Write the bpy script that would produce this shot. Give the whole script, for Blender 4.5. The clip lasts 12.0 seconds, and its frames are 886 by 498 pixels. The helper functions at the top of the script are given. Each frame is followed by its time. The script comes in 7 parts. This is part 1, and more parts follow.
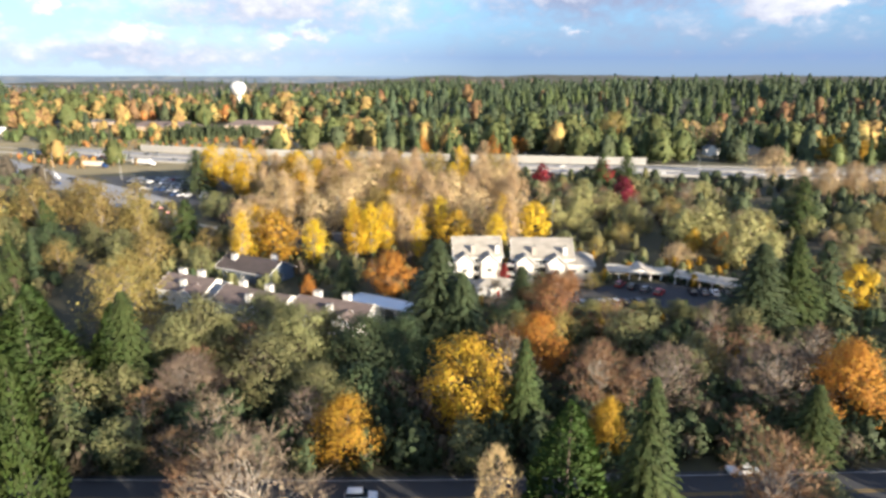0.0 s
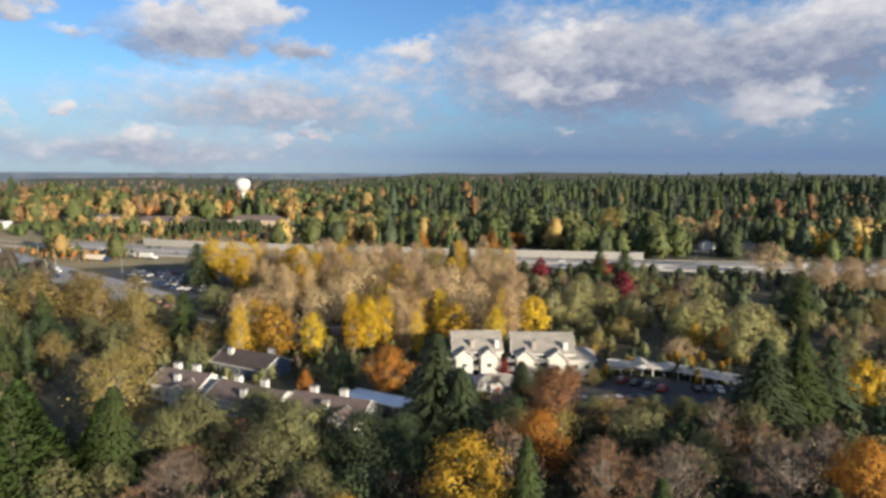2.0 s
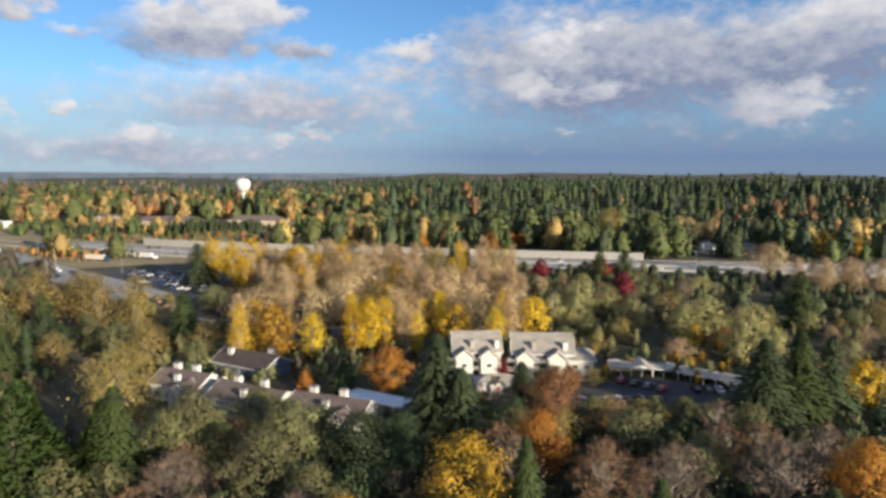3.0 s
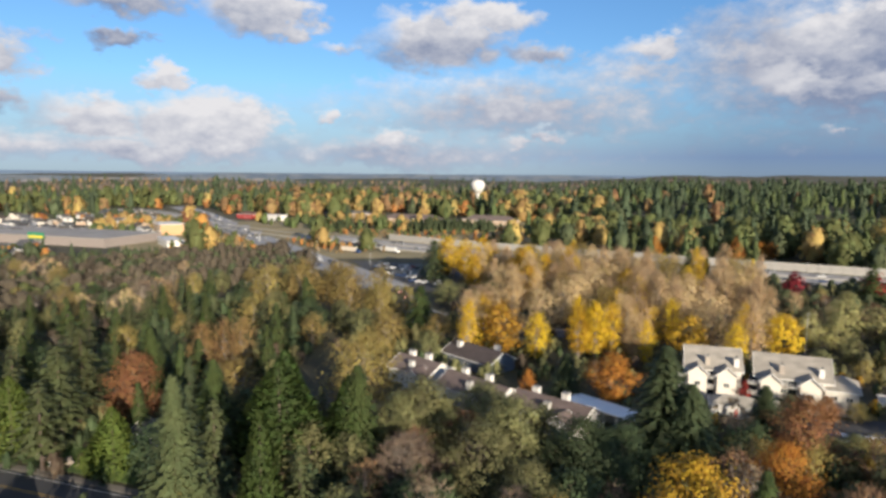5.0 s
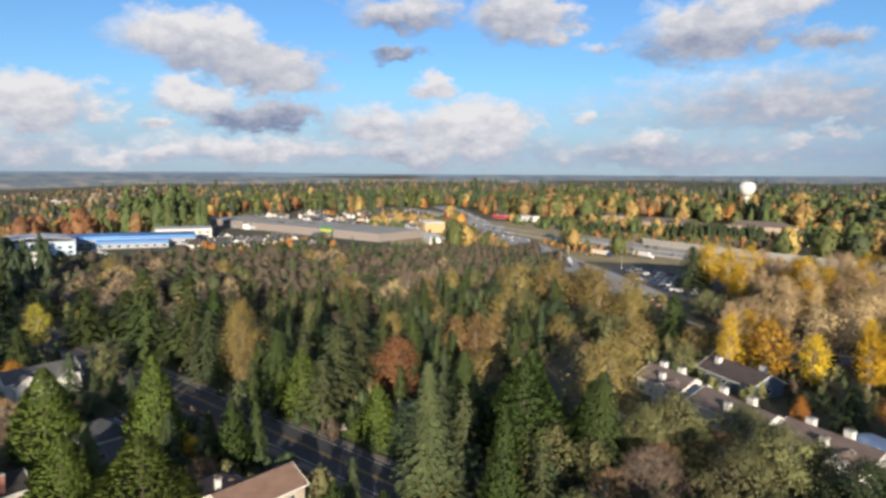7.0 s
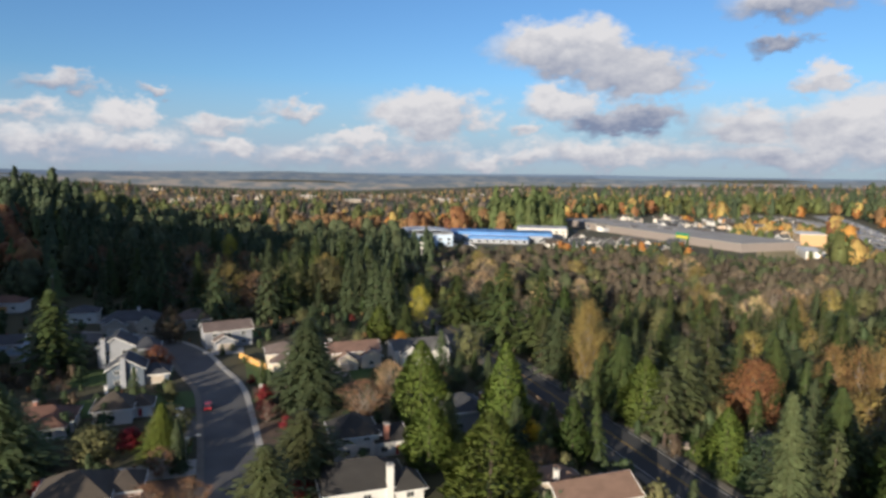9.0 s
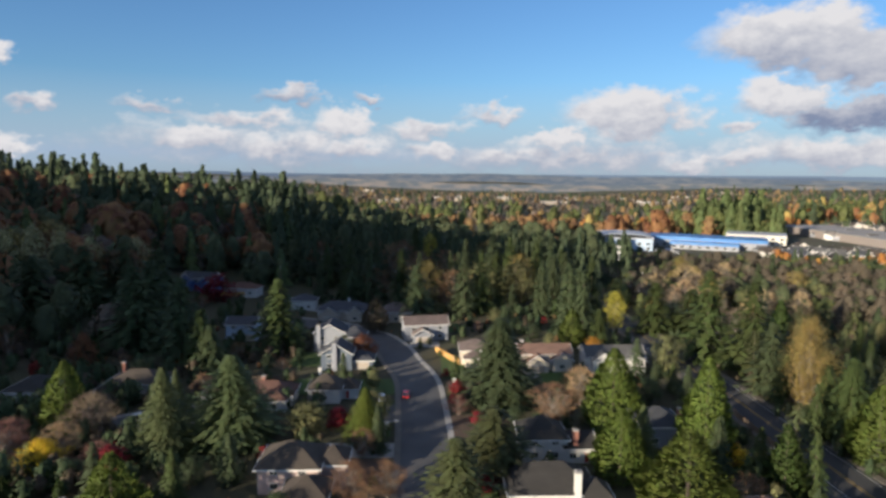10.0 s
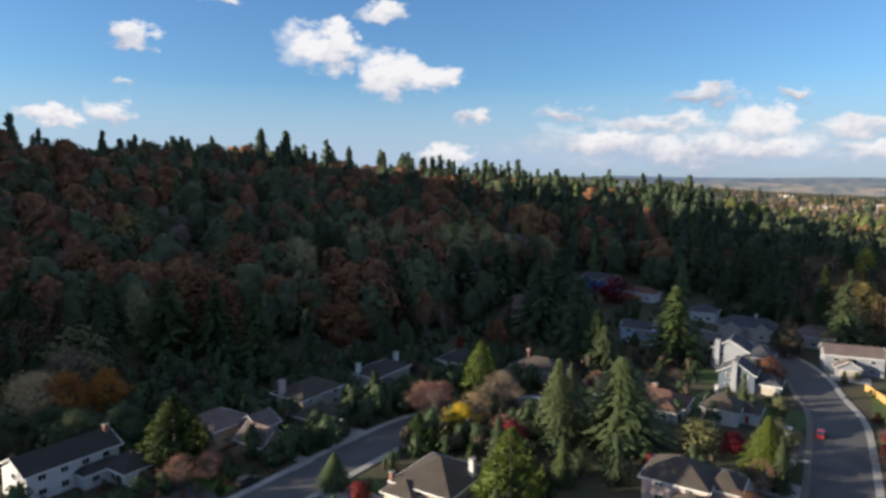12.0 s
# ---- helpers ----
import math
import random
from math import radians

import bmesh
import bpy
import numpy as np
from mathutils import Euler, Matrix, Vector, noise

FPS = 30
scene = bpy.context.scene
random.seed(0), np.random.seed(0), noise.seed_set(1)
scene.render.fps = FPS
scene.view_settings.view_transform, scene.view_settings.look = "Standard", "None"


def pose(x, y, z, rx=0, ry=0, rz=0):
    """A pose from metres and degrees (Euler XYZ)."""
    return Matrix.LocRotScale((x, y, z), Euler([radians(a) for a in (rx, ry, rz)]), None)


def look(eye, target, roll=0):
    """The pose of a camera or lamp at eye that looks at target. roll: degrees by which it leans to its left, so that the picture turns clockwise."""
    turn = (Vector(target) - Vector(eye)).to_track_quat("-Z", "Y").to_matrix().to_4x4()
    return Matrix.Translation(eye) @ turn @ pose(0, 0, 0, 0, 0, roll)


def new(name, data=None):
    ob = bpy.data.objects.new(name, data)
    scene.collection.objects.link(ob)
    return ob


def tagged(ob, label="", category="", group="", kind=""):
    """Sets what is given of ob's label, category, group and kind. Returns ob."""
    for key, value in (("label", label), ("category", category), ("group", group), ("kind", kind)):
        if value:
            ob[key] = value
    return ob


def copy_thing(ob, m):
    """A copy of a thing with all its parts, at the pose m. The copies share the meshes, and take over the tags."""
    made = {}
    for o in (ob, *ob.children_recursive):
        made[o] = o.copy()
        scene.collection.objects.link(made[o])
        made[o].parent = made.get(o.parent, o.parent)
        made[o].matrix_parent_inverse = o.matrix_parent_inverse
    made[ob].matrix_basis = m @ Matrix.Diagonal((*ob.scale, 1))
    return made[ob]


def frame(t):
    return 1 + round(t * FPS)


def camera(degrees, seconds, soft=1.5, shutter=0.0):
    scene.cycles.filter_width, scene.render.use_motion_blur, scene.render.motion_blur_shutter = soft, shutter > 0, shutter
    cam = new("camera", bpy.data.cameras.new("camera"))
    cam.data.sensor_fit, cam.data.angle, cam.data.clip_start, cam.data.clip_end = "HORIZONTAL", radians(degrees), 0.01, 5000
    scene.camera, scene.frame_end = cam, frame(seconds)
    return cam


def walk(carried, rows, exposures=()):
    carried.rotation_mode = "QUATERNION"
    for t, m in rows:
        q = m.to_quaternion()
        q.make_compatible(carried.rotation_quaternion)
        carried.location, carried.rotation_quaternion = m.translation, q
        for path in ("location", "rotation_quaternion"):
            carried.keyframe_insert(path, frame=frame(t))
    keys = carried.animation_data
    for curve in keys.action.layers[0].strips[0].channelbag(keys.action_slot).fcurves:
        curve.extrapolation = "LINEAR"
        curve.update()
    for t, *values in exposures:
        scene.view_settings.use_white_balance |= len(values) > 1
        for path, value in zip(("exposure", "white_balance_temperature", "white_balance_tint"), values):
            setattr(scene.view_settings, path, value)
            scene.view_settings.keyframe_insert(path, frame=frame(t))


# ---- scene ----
# The camera hovers over a hillside suburb, tips up and then turns to its left.
cam = camera(68.73, 12.0, soft=3.15)
EYE = 58.0
PATH = [(0.0, -1.70, -14.97, -0.20), (0.5, -1.73, -9.28, -0.22), (1.0, -1.75, -6.68, -0.30), (1.5, -1.75, -6.68, -0.32),
        (2.5, -1.74, -6.66, -0.36), (3.0, -1.73, -6.65, -0.40), (3.6, 2.40, -6.65, -0.50), (4.3, 10.25, -6.65, -0.60),
        (5.0, 18.42, -6.66, -0.58), (5.5, 24.14, -6.67, -0.53), (6.0, 29.59, -6.68, -0.50), (6.5, 34.95, -6.67, -0.43),
        (7.0, 40.42, -6.68, -0.38), (7.5, 46.30, -6.68, -0.42), (8.1, 55.70, -6.68, -0.60), (8.8, 67.62, -6.68, -0.70),
        (9.5, 79.60, -6.70, -0.61), (10.0, 88.19, -6.69, -0.47), (10.5, 96.82, -6.67, -0.29), (11.0, 105.37, -6.61, -0.20),
        (11.5, 113.84, -6.56, -0.18), (12.0, 122.70, -6.51, -0.18)]
walk(cam, [(t, pose(0, 0, EYE, 90 + p, r, a)) for t, a, p, r in PATH],
     exposures=[(0.0, 1.65), (0.6, 1.2), (1.2, 0.9), (7.0, 0.9), (9.0, 0.78), (9.5, 0.80), (10.5, 0.90), (12.0, 1.08)])

# ---- daylight: low afternoon sun behind the camera, broken cumulus ----
SUN_AZ, SUN_EL = 222.0, 12.8        # azimuth counted to the left from +y


def heading(az, el=0.0):
    a, e = radians(az), radians(el)
    return Vector((-math.sin(a) * math.cos(e), math.cos(a) * math.cos(e), math.sin(e)))


sun_data = bpy.data.lights.new("sun", "SUN")
sun_data.energy, sun_data.angle, sun_data.color = 5.0, radians(0.6), (1.0, 0.87, 0.68)
sun = new("sun", sun_data)
sun.matrix_world = look(heading(SUN_AZ, SUN_EL) * 900, (0, 0, 0))

# Clouds: azimuth, elevation, half width, half height in degrees, density, tone (1 white, 0 grey).
CLOUDS_AHEAD = [(18.8, 10.8, 6.4, 2.3, 1.0, 0.42), (14.5, 13.0, 5.4, 1.6, 1.0, 0.85), (9.8, 10.2, 4.4, 1.1, 0.8, 0.35),
    (20.9, 12.2, 4.5, 1.7, 0.8, 0.9), (0.9, 10.2, 3.6, 1.3, 0.9, 0.85), (26.5, 10.0, 2.8, 0.6, 0.6, 0.8),
    (31.1, 11.2, 2.2, 0.7, 0.8, 0.8), (-10.9, 11.1, 2.8, 1.7, 1.1, 1.0), (-9.3, 7.2, 2.9, 1.4, 1.1, 1.0),
    (-28.4, 5.3, 4.1, 1.7, 1.1, 1.0), (-15.0, 7.1, 2.5, 0.9, 0.9, 0.95), (-14.4, 9.0, 16.0, 5.4, 0.95, 0.20),
    (-29.3, 8.9, 12.6, 4.6, 0.95, 0.20), (-19.2, 3.4, 26.3, 3.3, 0.34, 0.10), (-32.8, 11.8, 6.4, 1.9, 1.0, 0.7),
    (12.0, 5.6, 20.0, 3.4, 0.62, 0.50), (2.0, 8.2, 12.0, 2.2, 0.50, 0.45)]
CLOUDS_AHEAD_HIGH = [(23.0, 1.9, 20.0, 1.8, 0.55, 0.45), (28.4, 5.2, 1.2, 0.8, 1.0, 1.0), (22.9, 3.0, 2.2, 1.0, 1.0, 0.95),
    (11.8, 2.8, 2.2, 0.6, 0.9, 0.9), (8.9, 3.4, 1.7, 0.6, 0.9, 0.9), (-12.5, 3.5, 1.2, 0.5, 0.8, 0.8)]
CLOUDS_LEFT = [(61.3, 10.3, 6.4, 2.7, 1.2, 0.72), (56.1, 9.1, 7.2, 2.2, 1.0, 0.3), (54.4, 8.1, 5.2, 2.0, 1.2, 0.9),
    (61.1, 6.0, 3.7, 1.5, 1.2, 0.9), (55.8, 4.7, 5.6, 1.5, 1.1, 0.2), (43.9, 13.5, 5.6, 1.7, 1.0, 0.5),
    (33.3, 12.6, 4.8, 2.3, 1.1, 0.6), (41.5, 7.2, 1.9, 1.0, 0.9, 0.8), (43.9, 10.1, 2.0, 0.9, 0.8, 0.2),
    (45.9, 4.3, 4.7, 1.9, 1.0, 0.72), (38.1, 3.7, 5.9, 3.0, 1.2, 0.80), (44.0, 1.7, 6.7, 1.4, 0.9, 0.70),
    (57.6, 1.7, 4.6, 1.4, 1.0, 0.9), (64.0, 1.6, 2.8, 0.9, 1.0, 0.9), (64.1, 3.9, 1.7, 0.9, 0.9, 0.85),
    (68.4, 1.3, 2.1, 0.9, 0.9, 0.8)]
CLOUDS_LEFT_HIGH = [(55.5, 1.9, 17.8, 1.6, 0.58, 0.6)]
CLOUDS_WEST = [(97.0, 4.5, 2.8, 1.4, 1.1, 0.9), (100.9, 6.3, 2.5, 0.8, 0.8, 0.6), (94.2, 6.4, 1.5, 0.5, 0.8, 0.6),
    (108.6, 2.7, 3.8, 1.2, 1.1, 0.9), (102.7, 2.3, 2.8, 1.0, 1.0, 0.9), (96.1, 2.1, 3.2, 0.9, 1.0, 0.9),
    (88.6, 2.1, 2.9, 0.9, 1.0, 0.9), (82.8, 1.6, 2.5, 0.7, 1.0, 0.9), (72.5, 5.0, 5.8, 2.4, 1.2, 0.85),
    (78.8, 2.9, 3.4, 0.9, 1.0, 0.9), (101.4, 2.4, 17.5, 2.3, 0.56, 0.62), (77.8, 1.5, 19.1, 1.7, 0.58, 0.6),
    (104.5, 4.4, 5.0, 0.9, 0.75, 0.75), (90.0, 4.0, 4.6, 0.9, 0.75, 0.75), (84.5, 5.2, 3.4, 0.8, 0.7, 0.7), (111.5, 5.2, 3.2, 0.7, 0.7, 0.7)]
CLOUDS_SOUTH = [(133.0, 10.4, 4.0, 1.9, 1.1, 0.95), (131.1, 11.7, 1.5, 1.2, 1.0, 1.0), (127.3, 8.6, 2.7, 1.8, 1.2, 1.0),
    (123.7, 8.4, 2.7, 1.2, 1.1, 0.95), (127.3, 13.8, 2.4, 0.8, 0.9, 0.85), (147.3, 10.5, 1.7, 0.9, 1.0, 0.9),
    (153.6, 4.6, 1.7, 0.8, 1.0, 0.9), (149.5, 4.9, 2.2, 1.0, 0.8, 0.8), (122.4, 2.0, 2.0, 1.1, 1.0, 1.0),
    (140.2, 13.8, 1.7, 0.4, 1.0, 0.9), (120.5, 5.1, 2.1, 0.7, 0.7, 0.7), (148.2, 7.2, 1.4, 0.4, 0.6, 0.7)]


def build_world():
    world = bpy.data.worlds.new("sky")
    scene.world = world
    world.use_nodes = True
    nt = world.node_tree
    nt.nodes.clear()

    def op(operation, *args):
        n = nt.nodes.new("ShaderNodeMath")
        n.operation = operation
        for i, a in enumerate(args):
            if isinstance(a, (int, float)):
                n.inputs[i].default_value = a
            else:
                nt.links.new(a, n.inputs[i])
        return n.outputs[0]

    def vop(operation, a, b):
        n = nt.nodes.new("ShaderNodeVectorMath")
        n.operation = operation
        for i, q in enumerate((a, b)):
            if isinstance(q, tuple):
                n.inputs[i].default_value = q
            elif q is not None:
                nt.links.new(q, n.inputs[i])
        return n

    def mix(fac, a, b):
        n = nt.nodes.new("ShaderNodeMix")
        n.data_type = "RGBA"
        for sock, q in ((n.inputs[0], fac), (n.inputs[6], a), (n.inputs[7], b)):
            if isinstance(q, (tuple, int, float)):
                sock.default_value = q
            else:
                nt.links.new(q, sock)
        return n.outputs[2]

    coord = nt.nodes.new("ShaderNodeTexCoord")
    sep = nt.nodes.new("ShaderNodeSeparateXYZ")
    nt.links.new(coord.outputs["Generated"], sep.inputs[0])
    x, y, z = sep.outputs
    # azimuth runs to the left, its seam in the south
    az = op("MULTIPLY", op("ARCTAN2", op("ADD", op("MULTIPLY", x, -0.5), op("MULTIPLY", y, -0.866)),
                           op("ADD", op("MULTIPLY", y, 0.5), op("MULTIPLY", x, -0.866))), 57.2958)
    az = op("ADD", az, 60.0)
    el = op("MULTIPLY", op("ARCSINE", z), 57.2958)
    comb = nt.nodes.new("ShaderNodeCombineXYZ")
    nt.links.new(az, comb.inputs[0])
    nt.links.new(el, comb.inputs[1])
    flat = comb.outputs[0]

    def fbm(scale, stretch, detail, rough, shift):
        v = vop("MULTIPLY", flat, (scale, scale * stretch, 1.0)).outputs[0]
        v = vop("ADD", v, (shift, shift * 0.7, shift)).outputs[0]
        n = nt.nodes.new("ShaderNodeTexNoise")
        n.inputs["Scale"].default_value, n.inputs["Detail"].default_value, n.inputs["Roughness"].default_value = 1.0, detail, rough
        nt.links.new(v, n.inputs["Vector"])
        return n

    big = fbm(0.16, 1.6, 5.0, 0.6, 3.1)
    fine = fbm(0.55, 1.7, 6.0, 0.62, 9.7)
    # the outline of each cloud is pushed about by the noise
    push = vop("SUBTRACT", big.outputs["Color"], (0.5, 0.5, 0.5)).outputs[0]
    push = vop("MULTIPLY", push, (7.0, 4.0, 0.0)).outputs[0]
    push2 = vop("SUBTRACT", fine.outputs["Color"], (0.5, 0.5, 0.5)).outputs[0]
    push2 = vop("MULTIPLY", push2, (4.0, 2.6, 0.0)).outputs[0]
    warped = vop("ADD", vop("ADD", flat, push).outputs[0], push2).outputs[0]

    total, white, weight, count = None, None, None, 0
    for row in (CLOUDS_AHEAD, CLOUDS_AHEAD_HIGH, CLOUDS_LEFT, CLOUDS_LEFT_HIGH, CLOUDS_WEST, CLOUDS_SOUTH):
        for a, e, w, h, density, tone in row:
            d = vop("MULTIPLY", vop("SUBTRACT", warped, (a, e, 0.0)).outputs[0], (1 / w, 1 / h, 0.0)).outputs[0]
            length = vop("LENGTH", d, None).outputs["Value"]
            mask = op("MULTIPLY", op("MAXIMUM", op("SUBTRACT", 1.25, length), 0.0), density)
            part_y = nt.nodes.new("ShaderNodeSeparateXYZ")
            nt.links.new(d, part_y.inputs[0])
            lit = op("MULTIPLY", mask, op("ADD", op("MULTIPLY", part_y.outputs[1], 0.50), tone))
            count += 1
            total = mask if total is None else op("MAXIMUM", total, mask)
            white = lit if white is None else op("ADD", white, lit)
            weight = mask if weight is None else op("ADD", weight, mask)
            if count % 4 == 0:      # keeps the shader's working store small
                warped = vop("ADD", warped, op("MULTIPLY", weight, 1e-9)).outputs[0]
    tone = op("DIVIDE", white, op("ADD", weight, 0.02))
    # thin haze of cloud low over the horizon and elsewhere out of view
    noise_d = op("MULTIPLY", op("SUBTRACT", fine.outputs["Fac"], 0.5), 1.15)
    cover = op("ADD", op("MULTIPLY", total, 1.5), noise_d)
    cover = op("MULTIPLY", op("SUBTRACT", cover, 0.24), 1.35)
    cover = op("MINIMUM", op("MAXIMUM", cover, 0.0), 1.0)
    # broken grey cloud goes on overhead and behind
    high = nt.nodes.new("ShaderNodeTexNoise")
    high.inputs["Scale"].default_value, high.inputs["Detail"].default_value = 2.6, 5.0
    nt.links.new(coord.outputs["Generated"], high.inputs["Vector"])
    rise = op("MINIMUM", op("MAXIMUM", op("MULTIPLY", op("SUBTRACT", el, 17.0), 0.12), 0.0), 1.0)
    over = op("MULTIPLY", rise, op("MINIMUM", op("MAXIMUM", op("MULTIPLY", op("SUBTRACT", high.outputs["Fac"], 0.42), 6.0), 0.0), 1.0))
    cover = op("MAXIMUM", cover, over)
    low = op("SUBTRACT", 1.0, op("MULTIPLY", op("ABSOLUTE", op("SUBTRACT", el, 1.5)), 0.16))
    low = op("MAXIMUM", low, 0.0)
    veil = op("MULTIPLY", low, 0.85)

    sky = nt.nodes.new("ShaderNodeTexSky")
    sky.sky_type, sky.sun_disc = "NISHITA", False
    sky.sun_elevation, sky.sun_rotation = radians(SUN_EL), radians(360 - SUN_AZ)
    sky.air_density, sky.dust_density, sky.ozone_density = 1.0, 0.4, 2.0
    shade = op("ADD", tone, op("MULTIPLY", op("SUBTRACT", big.outputs["Fac"], 0.5), 0.6))
    shade = op("ADD", shade, op("MULTIPLY", op("SUBTRACT", fine.outputs["Fac"], 0.5), 1.1))
    shade = op("ADD", shade, op("MULTIPLY", over, 0.5))
    shade = op("MINIMUM", op("MAXIMUM", shade, 0.0), 1.0)
    cloud = mix(shade, CLOUD_GREY, CLOUD_WHITE)
    clear = vop("MULTIPLY", sky.outputs[0], (0.73, 1.06, 1.47)).outputs[0]
    # rain haze hangs low ahead and to the right of it, bright haze elsewhere
    rain = op("MINIMUM", op("MAXIMUM", op("MULTIPLY", op("SUBTRACT", 16.0, az), 0.045), 0.0), 1.0)
    rain = op("MULTIPLY", rain, op("MINIMUM", op("MAXIMUM", op("MULTIPLY", op("ADD", az, 80.0), 0.04), 0.0), 1.0))
    hazed = mix(veil, clear, mix(rain, CLOUD_VEIL, RAIN_VEIL))
    colour = mix(cover, hazed, cloud)
    bg = nt.nodes.new("ShaderNodeBackground")
    bg.inputs[1].default_value = SKY_STRENGTH
    nt.links.new(colour, bg.inputs[0])
    out = nt.nodes.new("ShaderNodeOutputWorld")
    nt.links.new(bg.outputs[0], out.inputs[0])


SKY_STRENGTH = 0.06
CLOUD_WHITE, CLOUD_GREY = (7.2, 7.1, 7.3, 1), (2.15, 2.6, 3.8, 1)
CLOUD_VEIL, RAIN_VEIL = (3.5, 4.5, 6.2, 1), (1.35, 2.05, 4.0, 1)
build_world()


# ---- materials ----
def material(name, colour, second=None, scale=1.0, rough=0.75, metal=0.0, bump=0.0, grain=8.0, by_object=0.0,
             by_island=0.0, translucent=0.0, streak=None):
    """Two colours mixed by a large and a fine noise, with per-object and per-piece variation."""
    m = bpy.data.materials.new(name)
    m.use_nodes = True
    nt = m.node_tree
    bsdf = nt.nodes["Principled BSDF"]
    link = nt.links.new
    second = second or tuple(c * 0.72 for c in colour)
    coord = nt.nodes.new("ShaderNodeTexCoord")
    vec = coord.outputs["Object"]
    if streak:
        mp = nt.nodes.new("ShaderNodeMapping")
        mp.inputs["Scale"].default_value = streak
        link(vec, mp.inputs[0])
        vec = mp.outputs[0]
    n1 = nt.nodes.new("ShaderNodeTexNoise")
    n1.inputs["Scale"].default_value, n1.inputs["Detail"].default_value = scale, 5.0
    n2 = nt.nodes.new("ShaderNodeTexNoise")
    n2.inputs["Scale"].default_value, n2.inputs["Detail"].default_value = scale * grain, 3.0
    link(vec, n1.inputs["Vector"])
    link(vec, n2.inputs["Vector"])
    add = nt.nodes.new("ShaderNodeMath")
    add.operation = "MULTIPLY_ADD"
    link(n2.outputs["Fac"], add.inputs[0])
    add.inputs[1].default_value = 0.5
    link(n1.outputs["Fac"], add.inputs[2])
    ramp = nt.nodes.new("ShaderNodeMapRange")
    ramp.inputs["From Min"].default_value, ramp.inputs["From Max"].default_value = 0.5, 1.0
    link(add.outputs[0], ramp.inputs["Value"])
    mix = nt.nodes.new("ShaderNodeMix")
    mix.data_type = "RGBA"
    link(ramp.outputs[0], mix.inputs[0])
    mix.inputs[6].default_value, mix.inputs[7].default_value = (*second, 1), (*colour, 1)
    col = mix.outputs[2]
    for amount, source in ((by_object, ("ShaderNodeObjectInfo", "Random")), (by_island, ("ShaderNodeNewGeometry", "Random Per Island"))):
        if not amount:
            continue
        info = nt.nodes.new(source[0])
        hue = nt.nodes.new("ShaderNodeHueSaturation")
        rng = nt.nodes.new("ShaderNodeMapRange")
        link(info.outputs[source[1]], rng.inputs["Value"])
        rng.inputs["To Min"].default_value, rng.inputs["To Max"].default_value = 1 - amount, 1 + amount
        link(rng.outputs[0], hue.inputs["Value"])
        rng2 = nt.nodes.new("ShaderNodeMapRange")
        link(info.outputs[source[1]], rng2.inputs["Value"])
        rng2.inputs["To Min"].default_value, rng2.inputs["To Max"].default_value = 0.5 - amount * 0.06, 0.5 + amount * 0.06
        link(rng2.outputs[0], hue.inputs["Hue"])
        link(col, hue.inputs["Color"])
        col = hue.outputs[0]
    link(col, bsdf.inputs["Base Color"])
    bsdf.inputs["Roughness"].default_value, bsdf.inputs["Metallic"].default_value = rough, metal
    if bump:
        bp = nt.nodes.new("ShaderNodeBump")
        bp.inputs["Strength"].default_value, bp.inputs["Distance"].default_value = bump, 0.05
        link(n2.outputs["Fac"], bp.inputs["Height"])
        link(bp.outputs[0], bsdf.inputs["Normal"])
    if translucent:
        tr = nt.nodes.new("ShaderNodeBsdfTranslucent")
        link(col, tr.inputs["Color"])
        ms = nt.nodes.new("ShaderNodeMixShader")
        ms.inputs[0].default_value = translucent
        link(bsdf.outputs[0], ms.inputs[1])
        link(tr.outputs[0], ms.inputs[2])
        link(ms.outputs[0], nt.nodes["Material Output"].inputs[0])
        bsdf.inputs["Specular IOR Level"].default_value = 0.2
    return m


def leaf(name, colour, second=None, by_object=0.16, scale=0.35, by_island=0.26):
    return material("leaf_" + name, colour, second, scale=scale, grain=6.0, rough=0.7, by_object=by_object, by_island=by_island, translucent=0.24)


